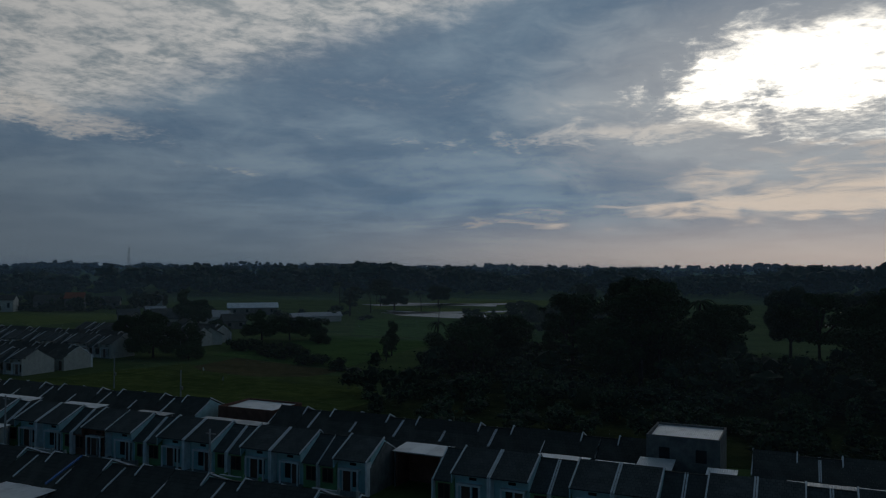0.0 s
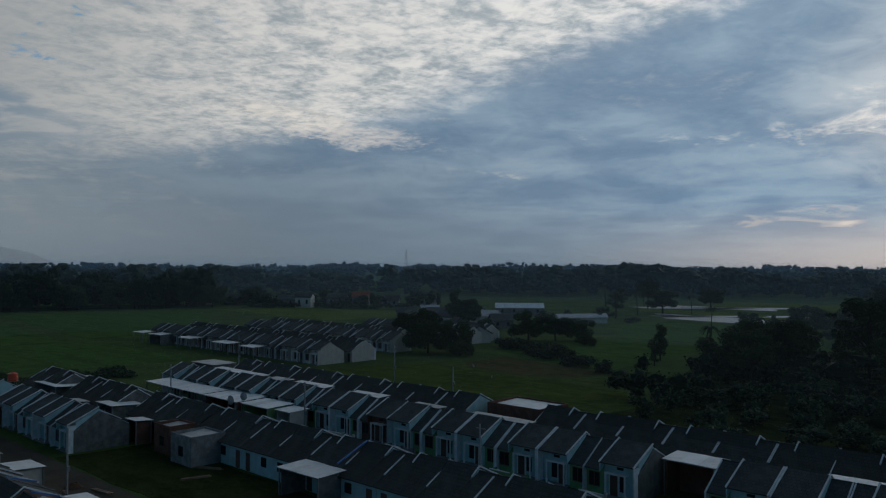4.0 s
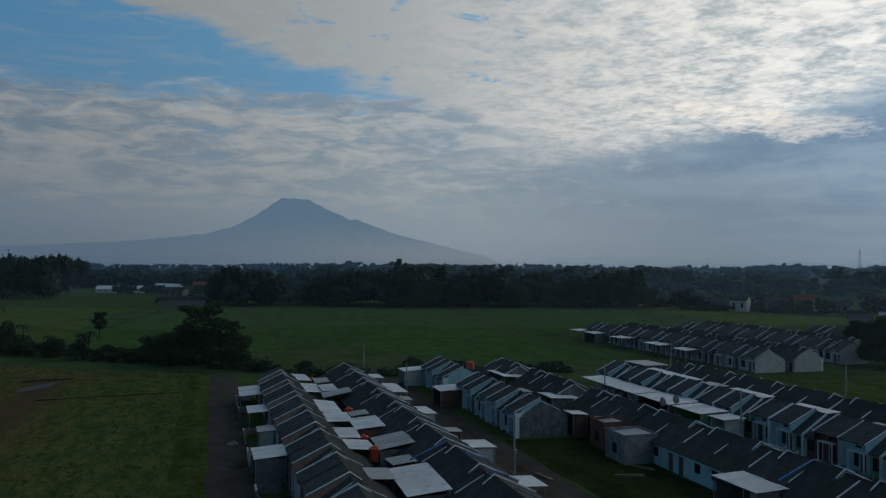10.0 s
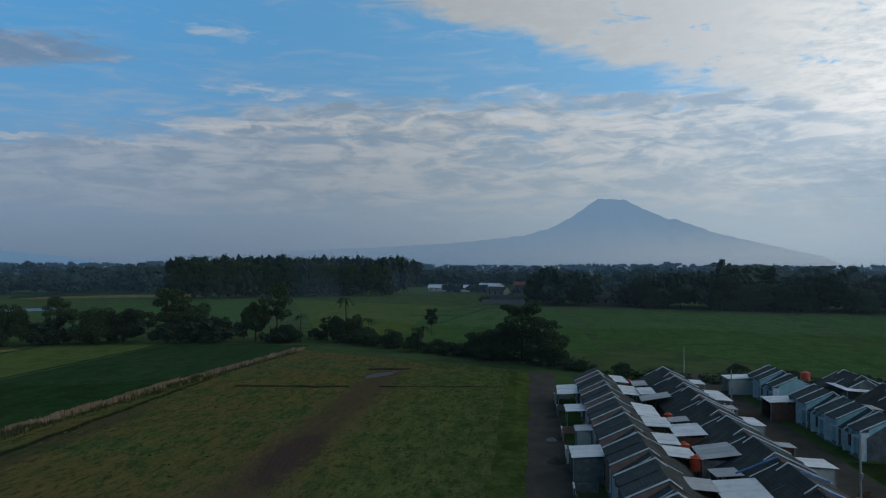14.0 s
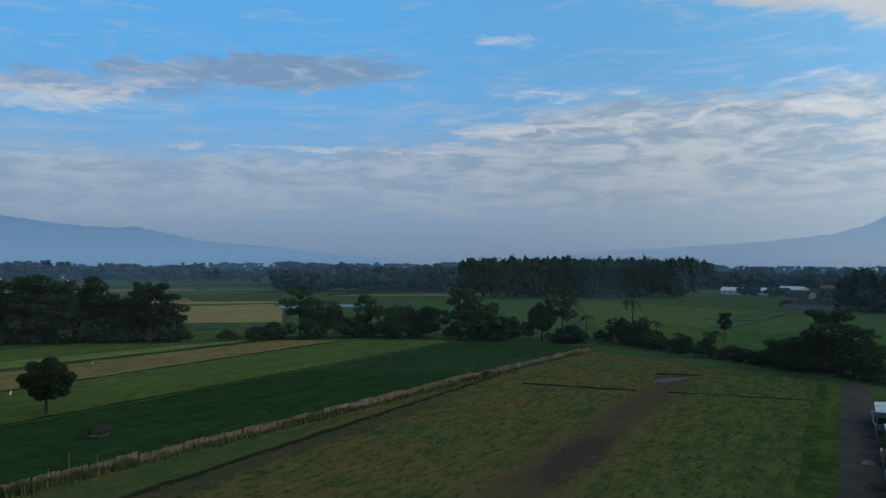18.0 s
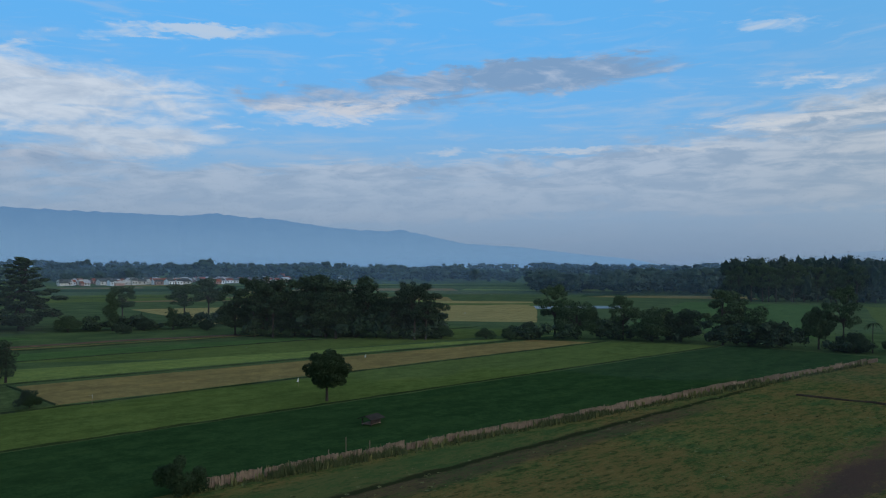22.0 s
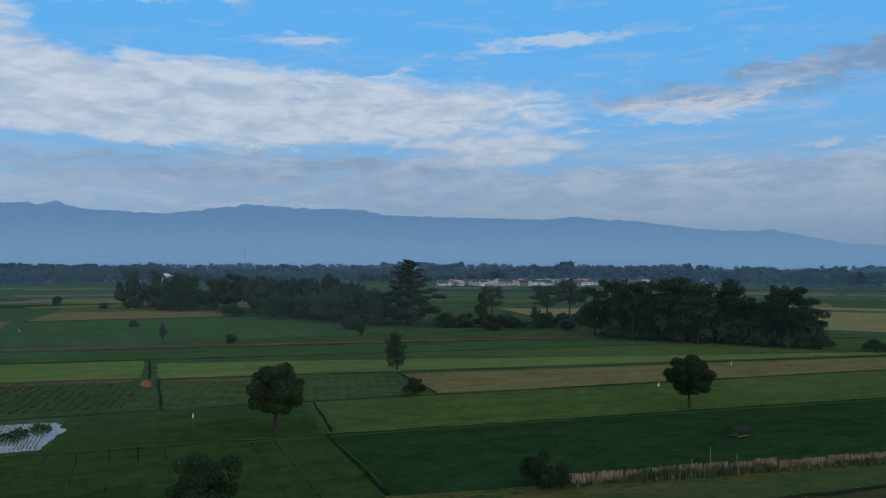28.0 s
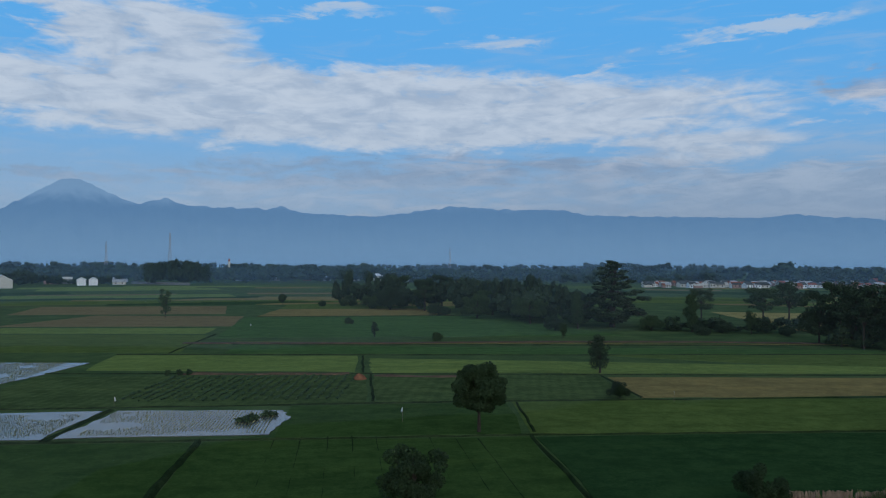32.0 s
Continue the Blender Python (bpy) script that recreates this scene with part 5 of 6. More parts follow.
for i, (x, y, r, h, mat, label) in enumerate(((-93, 3.4, 1.1, .7, "gravel", "low mound of dark gravel beside the road"), (-104.5, 3.2, .8, .5, "concrete", "low mound of pale sand beside the road"), (-120, 3.8, 1.0, .5, "gravel", "low mound of dark gravel beside the road"),
                                              (-83, 33.5, 1.0, .6, "soil", "low mound of dug earth on the lane"), (-97, 34, .9, .5, "concrete", "low mound of pale sand on the lane"), (-66, 64.6, 1.0, .6, "gravel", "low mound of dark gravel on the lane"))):
    heap(x, y, r, h, mat, label, i)


def plank_pile(x, y, spin, seed):
    g = np.random.RandomState(seed)
    t = thing("plank_pile", "untidy pile of grey building planks", "planks", "plank piles", m=pose(x, y, 0, 0, 0, spin))
    for k in range(6):
        a, z = g.uniform(-.25, .25), .004 + (k // 2) * .07
        part("plank", Form().box(-1.5 + a, 1.5 + a, -.24 + (k % 2) * .27, -.02 + (k % 2) * .27, z, z + .06), M["bamboo"], t)


for i, (x, y, s) in enumerate(((-79.5, 34.8, 10), (-80, 47, 30), (-77.4, 44, 75))):
    plank_pile(x, y, s, i)


def dish(x, y, z, turn):
    t = thing("satellite_dish", "grey satellite dish on a short roof pole", "dish", "satellite dishes", m=pose(x, y, z, 0, 0, turn))
    part("pole", Form().tube([(0, 0, -.6), (0, 0, .55)], [.035, .035], 6), M["steel"], t)
    rings = [(.0, .06), (.2, .09), (.42, .19), (.6, .34)]
    v, f, n = [], [], 14
    for r, h in rings:
        v += [(r * math.cos(2 * math.pi * k / n), -h - .05, .62 + r * math.sin(2 * math.pi * k / n)) for k in range(n)]
    for i in range(3):
        f += [(i * n + k, i * n + (k + 1) % n, (i + 1) * n + (k + 1) % n, (i + 1) * n + k) for k in range(n)]
    part("bowl", Form().add(v, f), M["pole"], t)
    part("feed_arm", Form().tube([(0, -.06, .62), (0, -.55, .50)], [.02, .02], 5), M["steel"], t)


for x, y, z, a in ((-99.6, 63.6, 3.1, 200), (-88.6, 54.6, 5.0, 190)):
    dish(x, y, z, a)


# ---- trees ----
def leaf_quads(rng, centers, radii, count, size, flat=1.0):
    """Many small leaf clumps scattered through soft balls round the given centres."""
    v, f = [], []
    for c, r in zip(centers, radii):
        n = max(6, int(count * (r / np.mean(radii)) ** 2))
        d = rng.normal(size=(n, 3))
        d /= np.linalg.norm(d, axis=1)[:, None]
        p = np.array(c) + d * (r * rng.uniform(0.45, 1.05, n) ** 0.6)[:, None] * np.array([1, 1, flat])
        a = rng.normal(size=(n, 3))
        a[:, 2] *= 0.5
        a /= np.linalg.norm(a, axis=1)[:, None]
        b = np.cross(a, d + rng.normal(scale=0.4, size=(n, 3)))
        b /= np.linalg.norm(b, axis=1)[:, None] + 1e-6
        s = size * rng.uniform(0.6, 1.4, n)[:, None]
        k = len(v)
        quad = np.stack([p - a * s - b * s * .25, p + b * s * .6, p + a * s + b * s * .1, p - b * s * .55], 1).reshape(-1, 3)
        v += [tuple(q) for q in quad]
        f += [(k + 4 * i, k + 4 * i + 1, k + 4 * i + 2, k + 4 * i + 3) for i in range(n)]
    return Form().add(v, f)


def trunk_form(rng, h, r, tips, fork):
    """A tapering trunk and limbs that reach to the tips."""
    f = Form()
    lean = rng.uniform(-.03, .03, 2) * h
    f.tube([(0, 0, -0.1), (lean[0] * .3, lean[1] * .3, h * .4), (lean[0], lean[1], h * .85)], [r * 1.25, r * .85, r * .35], 7)
    for t in tips:
        z0 = h * fork * rng.uniform(.85, 1.15)
        k = z0 / (h * .85)
        s = (lean[0] * k, lean[1] * k, z0)
        m = tuple(s[i] * .45 + t[i] * .55 + (0.08 * h if i == 2 else 0) * rng.uniform(-.3, .6) for i in range(3))
        f.tube([s, m, t], [r * .42, r * .28, r * .10], 5)
    return f


def tree(kind, seed, label, category="tree", leaf="leaf", bark="bark", group=""):
    """One tree of unit-like size 10 m high; copies are scaled."""
    rng = np.random.RandomState(seed)
    t = thing("tree" if category != "shrub" else "shrub", label, category, group)
    if kind == "round":
        cs, rs = [], []
        for k in range(52):
            a, e = k * 2.4 + rng.uniform(-.4, .4), -.85 + 1.85 * (k + .5) / 52
            rad = 4.2 * math.sqrt(max(0.04, 1 - (e * .95) ** 2)) * rng.uniform(.35, 1.02) * (1 - .2 * max(0.0, -e))
            cs.append((rad * math.cos(a), rad * math.sin(a), 6.0 + 2.9 * e + rng.uniform(-.3, .4)))
            rs.append(rng.uniform(.75, 1.35))
        part("trunk", trunk_form(rng, 7, .26, cs[::3], .40), M[bark], t)
        part("crown", leaf_quads(rng, cs, rs, 620, 0.15, .8), M[leaf], t)
    elif kind == "umbrella":
        cs, rs = [], []
        for k in range(40):
            a = k * 2.4 + rng.uniform(-.5, .5)
            tier = rng.uniform(4.2, 9.5)
            rad = (4.5 - abs(tier - 7.0) * .75) * math.sqrt(rng.rand())
            cs.append((rad * math.cos(a), rad * math.sin(a), tier + rng.uniform(-.3, .3)))
            rs.append(rng.uniform(.6, 1.35))
        part("trunk", trunk_form(rng, 9, .2, cs[::3], .45), M[bark], t)
        part("crown", leaf_quads(rng, cs, rs, 170, 0.16, .55), M[leaf], t)
    elif kind == "cone":
        cs, rs = [], []
        for k in range(80):
            z = 1.2 + 8.5 * (k / 80)
            rad = (4.4 * (1 - (z - 1.2) / 9.2) ** .75 + .12) * rng.uniform(.15, 1)
            a = k * 2.4
            cs.append((rad * math.cos(a), rad * math.sin(a), z - rad * .16))
            rs.append(max(.4, 1.15 * (1 - z / 13)))
        part("trunk", trunk_form(rng, 10.5, .24, cs[::4], .5), M[bark], t)
        part("crown", leaf_quads(rng, cs, rs, 190, 0.16, .42), M[leaf], t)
    elif kind == "column":
        cs = [(rng.uniform(-1, 1) * 1.6, rng.uniform(-1, 1) * 1.6, z) for z in np.linspace(1.8, 9.3, 24)]
        rs = [rng.uniform(.8, 1.35) * (1.15 - abs(c[2] - 5.5) / 8) for c in cs]
        part("trunk", trunk_form(rng, 9, .2, cs[::3], .4), M[bark], t)
        part("crown", leaf_quads(rng, cs, rs, 200, 0.16, .9), M[leaf], t)
    elif kind == "spreading":
        cs, rs = [], []
        for k in range(34):
            a, rad = rng.uniform(0, 2 * math.pi), 4.8 * math.sqrt(rng.rand())
            cs.append((rad * math.cos(a), rad * math.sin(a), 2.2 + 6.6 * rng.rand() * (1.15 - rad / 8)))
            rs.append(rng.uniform(1.0, 1.8))
        part("trunk", trunk_form(rng, 7.5, .26, cs[::3], .35), M[bark], t)
        part("crown", leaf_quads(rng, cs, rs, 460, 0.165, .8), M[leaf], t)
    elif kind == "bush":
        cs, rs = [], []
        for k in range(15):
            a, rad = rng.uniform(0, 2 * math.pi), 4.2 * math.sqrt(rng.rand())
            cs.append((rad * math.cos(a), rad * math.sin(a), 1.2 + 5.8 * rng.rand() * (1 - rad / 6)))
            rs.append(rng.uniform(1.3, 2.1))
        part("stem", trunk_form(rng, 5, .18, cs[::2], .15), M[bark], t)
        part("crown", leaf_quads(rng, cs, rs, 760, 0.165, .85), M[leaf], t)
    elif kind == "palm":
        part("trunk", Form().tube([(0, 0, -.1), (.2, .1, 4), (.5, .2, 8.6)], [.22, .15, .12], 7), M[bark], t)
        f = Form()
        for k in range(15):
            a, up = rng.uniform(0, 2 * math.pi), rng.uniform(-.1, 1.0)
            pts = []
            for s in np.linspace(0, 1, 6):
                q = Vector((.5 + 2.6 * s * math.cos(a), .2 + 2.6 * s * math.sin(a), 8.6 + up * 1.6 * s - 2.4 * s * s))
                side = Vector((-math.sin(a), math.cos(a), 0)) * (.42 * (1 - s * .85))
                pts += [q - side - Vector((0, 0, .15)), q, q + side - Vector((0, 0, .15))]
            n = len(f.v)
            f.v += [tuple(p) for p in pts]
            for i in range(5):
                f.f += [(n + 3 * i, n + 3 * i + 1, n + 3 * i + 4, n + 3 * i + 3), (n + 3 * i + 1, n + 3 * i + 2, n + 3 * i + 5, n + 3 * i + 4)]
        part("fronds", f, M[leaf], t)
    return t


def _lump():
    bm = bmesh.new()
    bmesh.ops.create_icosphere(bm, subdivisions=2, radius=1)
    v = np.array([q.co[:] for q in bm.verts])
    f = np.array([[q.index for q in p.verts] for p in bm.faces])
    bm.free()
    return v, f


LUMP_V, LUMP_F = _lump()


def mass_mesh(name, trees, lobes, quads, size, mat, seed, spread=.5, core=None):
    """Crowded far trees as one mesh: knobbly lobes with ragged leaf clumps standing out of them. trees: x, y, height, half width."""
    r = np.random.RandomState(seed)
    V, F3, F4, n = [], [], [], 0
    for x, y, h, w in trees:
        skin = []
        for k in range(lobes):
            c = np.array([x, y, 0]) + r.normal(size=3) * np.array([w * spread, w * spread, 0])
            hz = h * r.uniform(.20, .34)
            c[2] = h - hz * .95 if k == 0 else r.uniform(.28, .78) * h
            v = LUMP_V * r.uniform(.50, 1.35, (len(LUMP_V), 1)) * np.array([w * r.uniform(.36, .62), w * r.uniform(.36, .62), hz * .8]) + c
            v[:, 2] = np.clip(v[:, 2], .1, None)
            V.append(c + (v - c) * .86)
            F3.append(LUMP_F + n)
            n += len(v)
            skin.append(v)
        skin = np.concatenate(skin)
        p = skin[r.randint(0, len(skin), quads)] + r.normal(size=(quads, 3)) * size * .8
        p[:, 2] = np.clip(p[:, 2], .3, None)
        u = r.normal(size=(quads, 3))
        u[:, 2] *= .45
        u /= np.linalg.norm(u, axis=1)[:, None]
        q = np.cross(u, r.normal(size=(quads, 3)))
        q /= np.linalg.norm(q, axis=1)[:, None]
        s = size * r.uniform(.5, 1.3, quads)[:, None]
        V.append(np.stack([p - u * s, p + q * s * .7, p + u * s, p - q * s * .7], 1).reshape(-1, 3))
        F4.append(np.arange(4 * quads).reshape(-1, 4) + n)
        n += 4 * quads
    me = bpy.data.meshes.new(name)
    me.from_pydata(np.concatenate(V).tolist(), [], np.concatenate(F3).tolist() + np.concatenate(F4).tolist())
    me.materials.append(mat)
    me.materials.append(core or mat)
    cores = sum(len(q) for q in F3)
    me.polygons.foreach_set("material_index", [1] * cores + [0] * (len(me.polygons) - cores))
    return new(name, me)


GROWN = {}


def plant(kind, x, y, height, width=1.0, variant=0, label="", category="tree", leaf="leaf", bark="bark", group=""):
    key = (kind, variant, label, leaf)
    m = pose(x, y, 0, 0, 0, (x * 37 + y * 91) % 360) @ Matrix.Diagonal((width * height / 10, width * height / 10, height / 10, 1))
    if key not in GROWN:
        GROWN[key] = tree(kind, hash_seed(kind, variant), label, category, leaf, bark, group)
        GROWN[key].matrix_basis = m
        GROWN[key]["unit"] = 1
        return GROWN[key]
    src = GROWN[key]
    keep = src.matrix_basis.copy()
    src.matrix_basis = Matrix.Identity(4)
    ob = copy_thing(src, m)
    src.matrix_basis = keep
    ob.matrix_basis = m
    return ob


def hash_seed(kind, variant):
    return sum(ord(c) for c in kind) * 7 + variant * 101


# single trees in the rice
plant("round", -81, -106, 8.6, 0.98, 0, "lone round-crowned tree with a bare trunk in the rice", leaf="leaf_deep", bark="bark")
plant("round", -16, -108, 9.8, 0.90, 1, "lone leafy tree with a forked trunk beside a field bund", leaf="leaf_deep", bark="bark")
plant("column", -50, -164, 8.2, 1.35, 0, "slim dark tree among the rice plots", leaf="leaf_deep")
for x, y in ((38.8, -166), (36.8, -166.6), (34.9, -167)):
    plant("bush", x, y, 1.9, .8, 2, "small round shrub on a field bund", "shrub", leaf="leaf", group="bund shrubs")
plant("bush", -44, -133, 4.4, 0.95, 0, "low dark shrub on a field bund", "shrub", leaf="leaf_deep")
plant("bush", -38, -73, 6.6, 0.72, 1, "dense grey-green shrub at the end of the fence", "shrub", leaf="leaf_deep")
plant("spreading", -5, -76, 7.2, 0.92, 0, "broad grey-green tree on the near field edge", leaf="leaf_deep")
plant("column", 81, -341, 12, 0.75, 1, "tall thin tree standing alone in the fields", leaf="leaf")
plant("cone", -91, -284, 25, 1.5, 0, "large dark layered conifer-like tree in a hedgerow", leaf="leaf_deep")
for x, y, h, k in ((43, -442, 6, "round"), (5, -300, 4, "bush"), (-4, -248, 5, "column"), (-22, -235, 4, "bush"), (20, -420, 5, "bush"), (-62, -242, 5, "column")):
    plant(k, x, y, h, 1.0, 2, "small tree far out in the fields", leaf="leaf")

# hedgerow beside the conifer, and the groves between the fields
HEDGE = [("column", -76, -276, 14, .8), ("bush", -66, -268, 9, 1), ("column", -112, -262, 14, .9), ("bush", -100, -268, 8, 1.1), ("bush", -120, -256, 7, 1),
         ("spreading", -64, -300, 13, 1), ("spreading", -48, -330, 13, 1), ("bush", -34, -352, 9, 1.3), ("spreading", -58, -352, 15, 1), ("umbrella", -30, -380, 16, 1),
         ("spreading", -14, -392, 13, 1), ("bush", -4, -404, 10, 1.2), ("umbrella", -20, -420, 17, 1), ("umbrella", -40, -398, 17, 1), ("bush", 6, -425, 9, 1.2), ("spreading", -52, -372, 14, 1),
         ("spreading", -86, -310, 13, 1), ("spreading", -76, -330, 13, 1.1), ("column", -128, -252, 8, 1), ("bush", -136, -244, 6, 1), ("umbrella", -150, -286, 15, 1.1), ("bush", -150, -262, 7, 1.2),
         ("umbrella", -168, -300, 16, 1.1), ("bush", -168, -280, 8, 1.2), ("umbrella", -132, -300, 14, 1), ("bush", -110, -250, 6, 1)]
for i, (k, x, y, h, w) in enumerate(HEDGE):
    plant(k, x, y, h, w, i % 3, "dark leafy tree in the hedgerow", leaf=("leaf", "leaf_cool", "leaf")[i % 3], group="hedgerow trees")
rng = np.random.RandomState(21)
for i in range(30):
    a = rng.rand()
    x, y = -134 - 36 * a + rng.uniform(-5, 5), -217 + 47 * a + rng.uniform(-9, 6)
    plant(("umbrella", "umbrella", "spreading")[i % 3], x, y, rng.uniform(10.5, 20), rng.uniform(.7, 1.0), i % 3, "tall tree in the dense field grove", leaf=("leaf_deep", "leaf_cool")[i % 2], bark="bark", group="field grove")
for i in range(10):
    a = i / 9
    plant("bush", -134 - 37 * a, -214 + 46 * a, rng.uniform(5, 8), 1.2, i % 3, "undergrowth at the foot of the grove", "shrub", leaf="leaf", group="grove undergrowth")
MID = [("spreading", -201, -140, 15, .85), ("umbrella", -198, -146, 16, .8), ("bush", -190, -150, 8, 1), ("spreading", -212, -121, 13.5, 1.0), ("umbrella", -209, -129, 13, .9), ("spreading", -216, -114, 12, 1.0),
       ("umbrella", -216, -101, 16, .95), ("spreading", -219, -95, 13, 1.0), ("spreading", -221, -89, 9, 1.1), ("round", -224, -78, 11.5, .85), ("umbrella", -225, -72, 17, .62), ("bush", -222, -68, 8, 1.0),
       ("palm", -225, -65, 9, 1), ("palm", -258, -59, 13, 1), ("round", -223, -54, 8, .8), ("column", -228, -52, 7, .9), ("bush", -228, -46, 7, .9), ("umbrella", -250, -30, 9, .6), ("bush", -180, -158, 5, 1.2), ("bush", -185, -153, 6, 1)]
for i, (k, x, y, h, w) in enumerate(MID):
    plant(k, x, y, h, w, i % 3, "dark tree in the row along the rice", leaf=("leaf", "leaf", "leaf_cool")[i % 3], group="field-edge trees")
for i in range(16):
    a = i / 15
    plant(("bush", "column", "palm", "bush")[i % 4], -236 + 36 * a + rng.uniform(-3, 3), -62 + 40 * a + rng.uniform(-3, 3), rng.uniform(3.5, 8.5), 1.0, i % 3,
          "small tree or banana clump on the plot's far edge", leaf=("leaf", "leaf_warm")[i % 2], group="plot-edge trees")
for i, (k, x, y, h, w) in enumerate((("umbrella", -187, -1, 14, 1.0), ("spreading", -190, -5, 10, 1.2), ("umbrella", -183, 3, 11, 1.1), ("spreading", -196, -11, 8, 1.2), ("spreading", -181, 5, 9, 1.1), ("bush", -188, -8, 7, 1.3), ("bush", -178, 6, 5, 1.2), ("bush", -196, -14, 6, 1.4), ("spreading", -192, -6, 9, 1),
                                     ("bush", -204, -22, 5, 1.4), ("bush", -172, 12, 4, 1.3), ("bush", -170, 20, 3.5, 1.4), ("bush", -172, 44, 3.2, 1.5), ("bush", -168, 28, 3, 1.5), ("bush", -165, 52, 3, 1.6), ("bush", -160, 64, 3, 1.6))):
    plant(k, x, y, h, w, i % 3, "dark scrub tree at the end of the house rows", leaf="leaf", group="scrub")

# trees round the neighbouring estate
for i, (k, x, y, h, w) in enumerate((("spreading", -143, 146, 11, 1), ("spreading", -137, 150, 10, .9), ("bush", -132, 146, 6, 1.2), ("round", -150, 152, 11, 1), ("spreading", -146, 192, 10, 1.05), ("spreading", -139, 196, 9.5, 1),
                                     ("spreading", -133, 200, 9, 1), ("round", -184, 208, 11, 1), ("column", -196, 214, 14, 1), ("bush", -170, 200, 7, 1.2), ("round", -166, 160, 9, .9), ("bush", -125, 190, 5, 1.4), ("bush", -118, 168, 4, 1.6))):
    plant(k, x, y, h, w, i % 3, "leafy tree beside the neighbouring estate", leaf="leaf", group="estate trees")

# the dark grove north of the rows, towards the sun
for i in range(36):
    a = rng.rand()
    x, y = -66 + 92 * a, 150 + rng.uniform(-22, 60) + 14 * (1 - a)
    plant(("umbrella", "spreading", "umbrella", "round", "palm")[i % 5], x, y, (rng.uniform(13, 19) if x > -44 else rng.uniform(8, 13)) + (3 if i % 7 == 0 else 0), rng.uniform(.8, 1.1), i % 3, "tall dark tree in the grove behind the houses", leaf=("leaf", "leaf_warm", "leaf")[i % 3], group="north grove")
for i in range(18):
    x = -62 + 92 * i / 17
    plant("bush", x + rng.uniform(-3, 3), 126 + rng.uniform(-8, 14), rng.uniform(3, 6.5), 1.25, i % 3, "dark undergrowth along the grove", "shrub", leaf="leaf", group="grove undergrowth")
for i in range(12):
    plant(("umbrella", "spreading", "palm", "column")[i % 4], rng.uniform(-100, -70), rng.uniform(150, 250), rng.uniform(6, 12), .9, i % 3, "scattered tree on the meadow edge", leaf="leaf_warm", group="meadow trees")
for i in range(20):
    plant(("palm", "umbrella", "spreading", "palm")[i % 4], rng.uniform(-250, -60), rng.uniform(250, 400), rng.uniform(9, 15), 1, i % 3, "distant tree among the wet fields", leaf="leaf_cool", group="wet-field trees")

def wood_mass(name, spots, quads, size, mat, label, seed, lobes=6, core=None):
    """Trees that stand crowded behind others, joined."""
    return tagged(mass_mesh(name, spots, lobes, quads, size, mat, seed, core=core), label, "woods", kind="stuff")


# the thicket behind the conifer, the foot of the grove, and the scrub behind the houses
def thicket(name, a, b, depth, count, h0, h1, w, label, seed, mat="leaf"):
    r = np.random.RandomState(seed)
    dx, dy = b[0] - a[0], b[1] - a[1]
    n = math.hypot(dx, dy)
    out = []
    for i in range(count):
        s, d = r.rand(), r.uniform(-.5, .5) * depth
        out.append((a[0] + dx * s - dy / n * d, a[1] + dy * s + dx / n * d, r.uniform(h0, h1), w * r.uniform(.7, 1.3)))
    return wood_mass(name, out, 420, .27, M[mat], label, seed, core=M["shaded_core"])


thicket("thicket", (4, -446), (-84, -338), 26, 60, 9, 19, 5, "dense dark thicket behind the lone conifer", 61)
thicket("thicket", (-60, -330), (-84, -290), 12, 16, 7, 14, 4.5, "dense dark thicket behind the lone conifer", 60)
thicket("thicket", (-136, -214), (-172, -170), 9, 60, 4, 10, 3.2, "dark undergrowth filling the grove", 62)
thicket("thicket", (-96, -270), (-160, -246), 8, 22, 2.5, 6, 3, "hedge of low dark bushes between fields", 63)
thicket("thicket", (-10, 112), (40, 104), 20, 16, 1.0, 2.6, 2.4, "dark scrub behind the last house row", 64, "leaf_warm")
thicket("thicket", (-30, 156), (40, 156), 50, 24, 4, 10, 4.5, "dark undergrowth of the north grove", 65)
thicket("thicket", (-60, 170), (-24, 176), 50, 8, 3, 9, 4, "dark undergrowth of the north grove", 66)
thicket("thicket", (-186, -152), (-200, -140), 6, 9, 2.5, 6, 2.6, "dark bushes under the row of trees", 67)
thicket("thicket", (-206, -134), (-217, -114), 6, 16, 3, 8, 3.0, "dark bushes under the row of trees", 73)
thicket("thicket", (-215, -103), (-223, -80), 6, 20, 3, 8.5, 3.0, "dark bushes under the row of trees", 74)
thicket("thicket", (-222, -74), (-224, -66), 4, 7, 2.5, 5.5, 2.4, "dark bushes under the row of trees", 75)
thicket("thicket", (-236, -62), (-176, 12), 7, 30, .8, 3.2, 2.2, "low dark bushes along the plot's far edge", 68)
thicket("thicket", (-166, 12), (-158, 74), 7, 60, .4, 1.5, 1.4, "rank weeds between the house rows and the rice", 95, "scrub_leaf")
thicket("thicket", (-600, 6), (-612, -60), 20, 26, 3, 8, 4, "garden trees round a farm shed", 76)
thicket("thicket", (-466, -26), (-482, 12), 6, 12, 2, 6, 3, "garden trees round a farm shed", 77)
thicket("thicket", (-137, 171), (-88, 145), 5, 30, 1.0, 3.2, 1.8, "low dark hedge across the meadow", 78)
thicket("thicket", (-405, 215), (-292, 306), 8, 50, 3.5, 10, 4, "garden trees behind the far hamlet", 70)
thicket("thicket", (-352, 228), (-284, 276), 5, 26, 1.5, 4.2, 2.6, "low garden trees in front of the far hamlet", 93)
thicket("thicket", (-322, 254), (-296, 262), 10, 5, 4, 9, 3, "garden trees between far houses", 94)
thicket("thicket", (-210, 262), (-60, 300), 30, 14, 2, 6, 3, "scattered far trees between wet fields", 71)
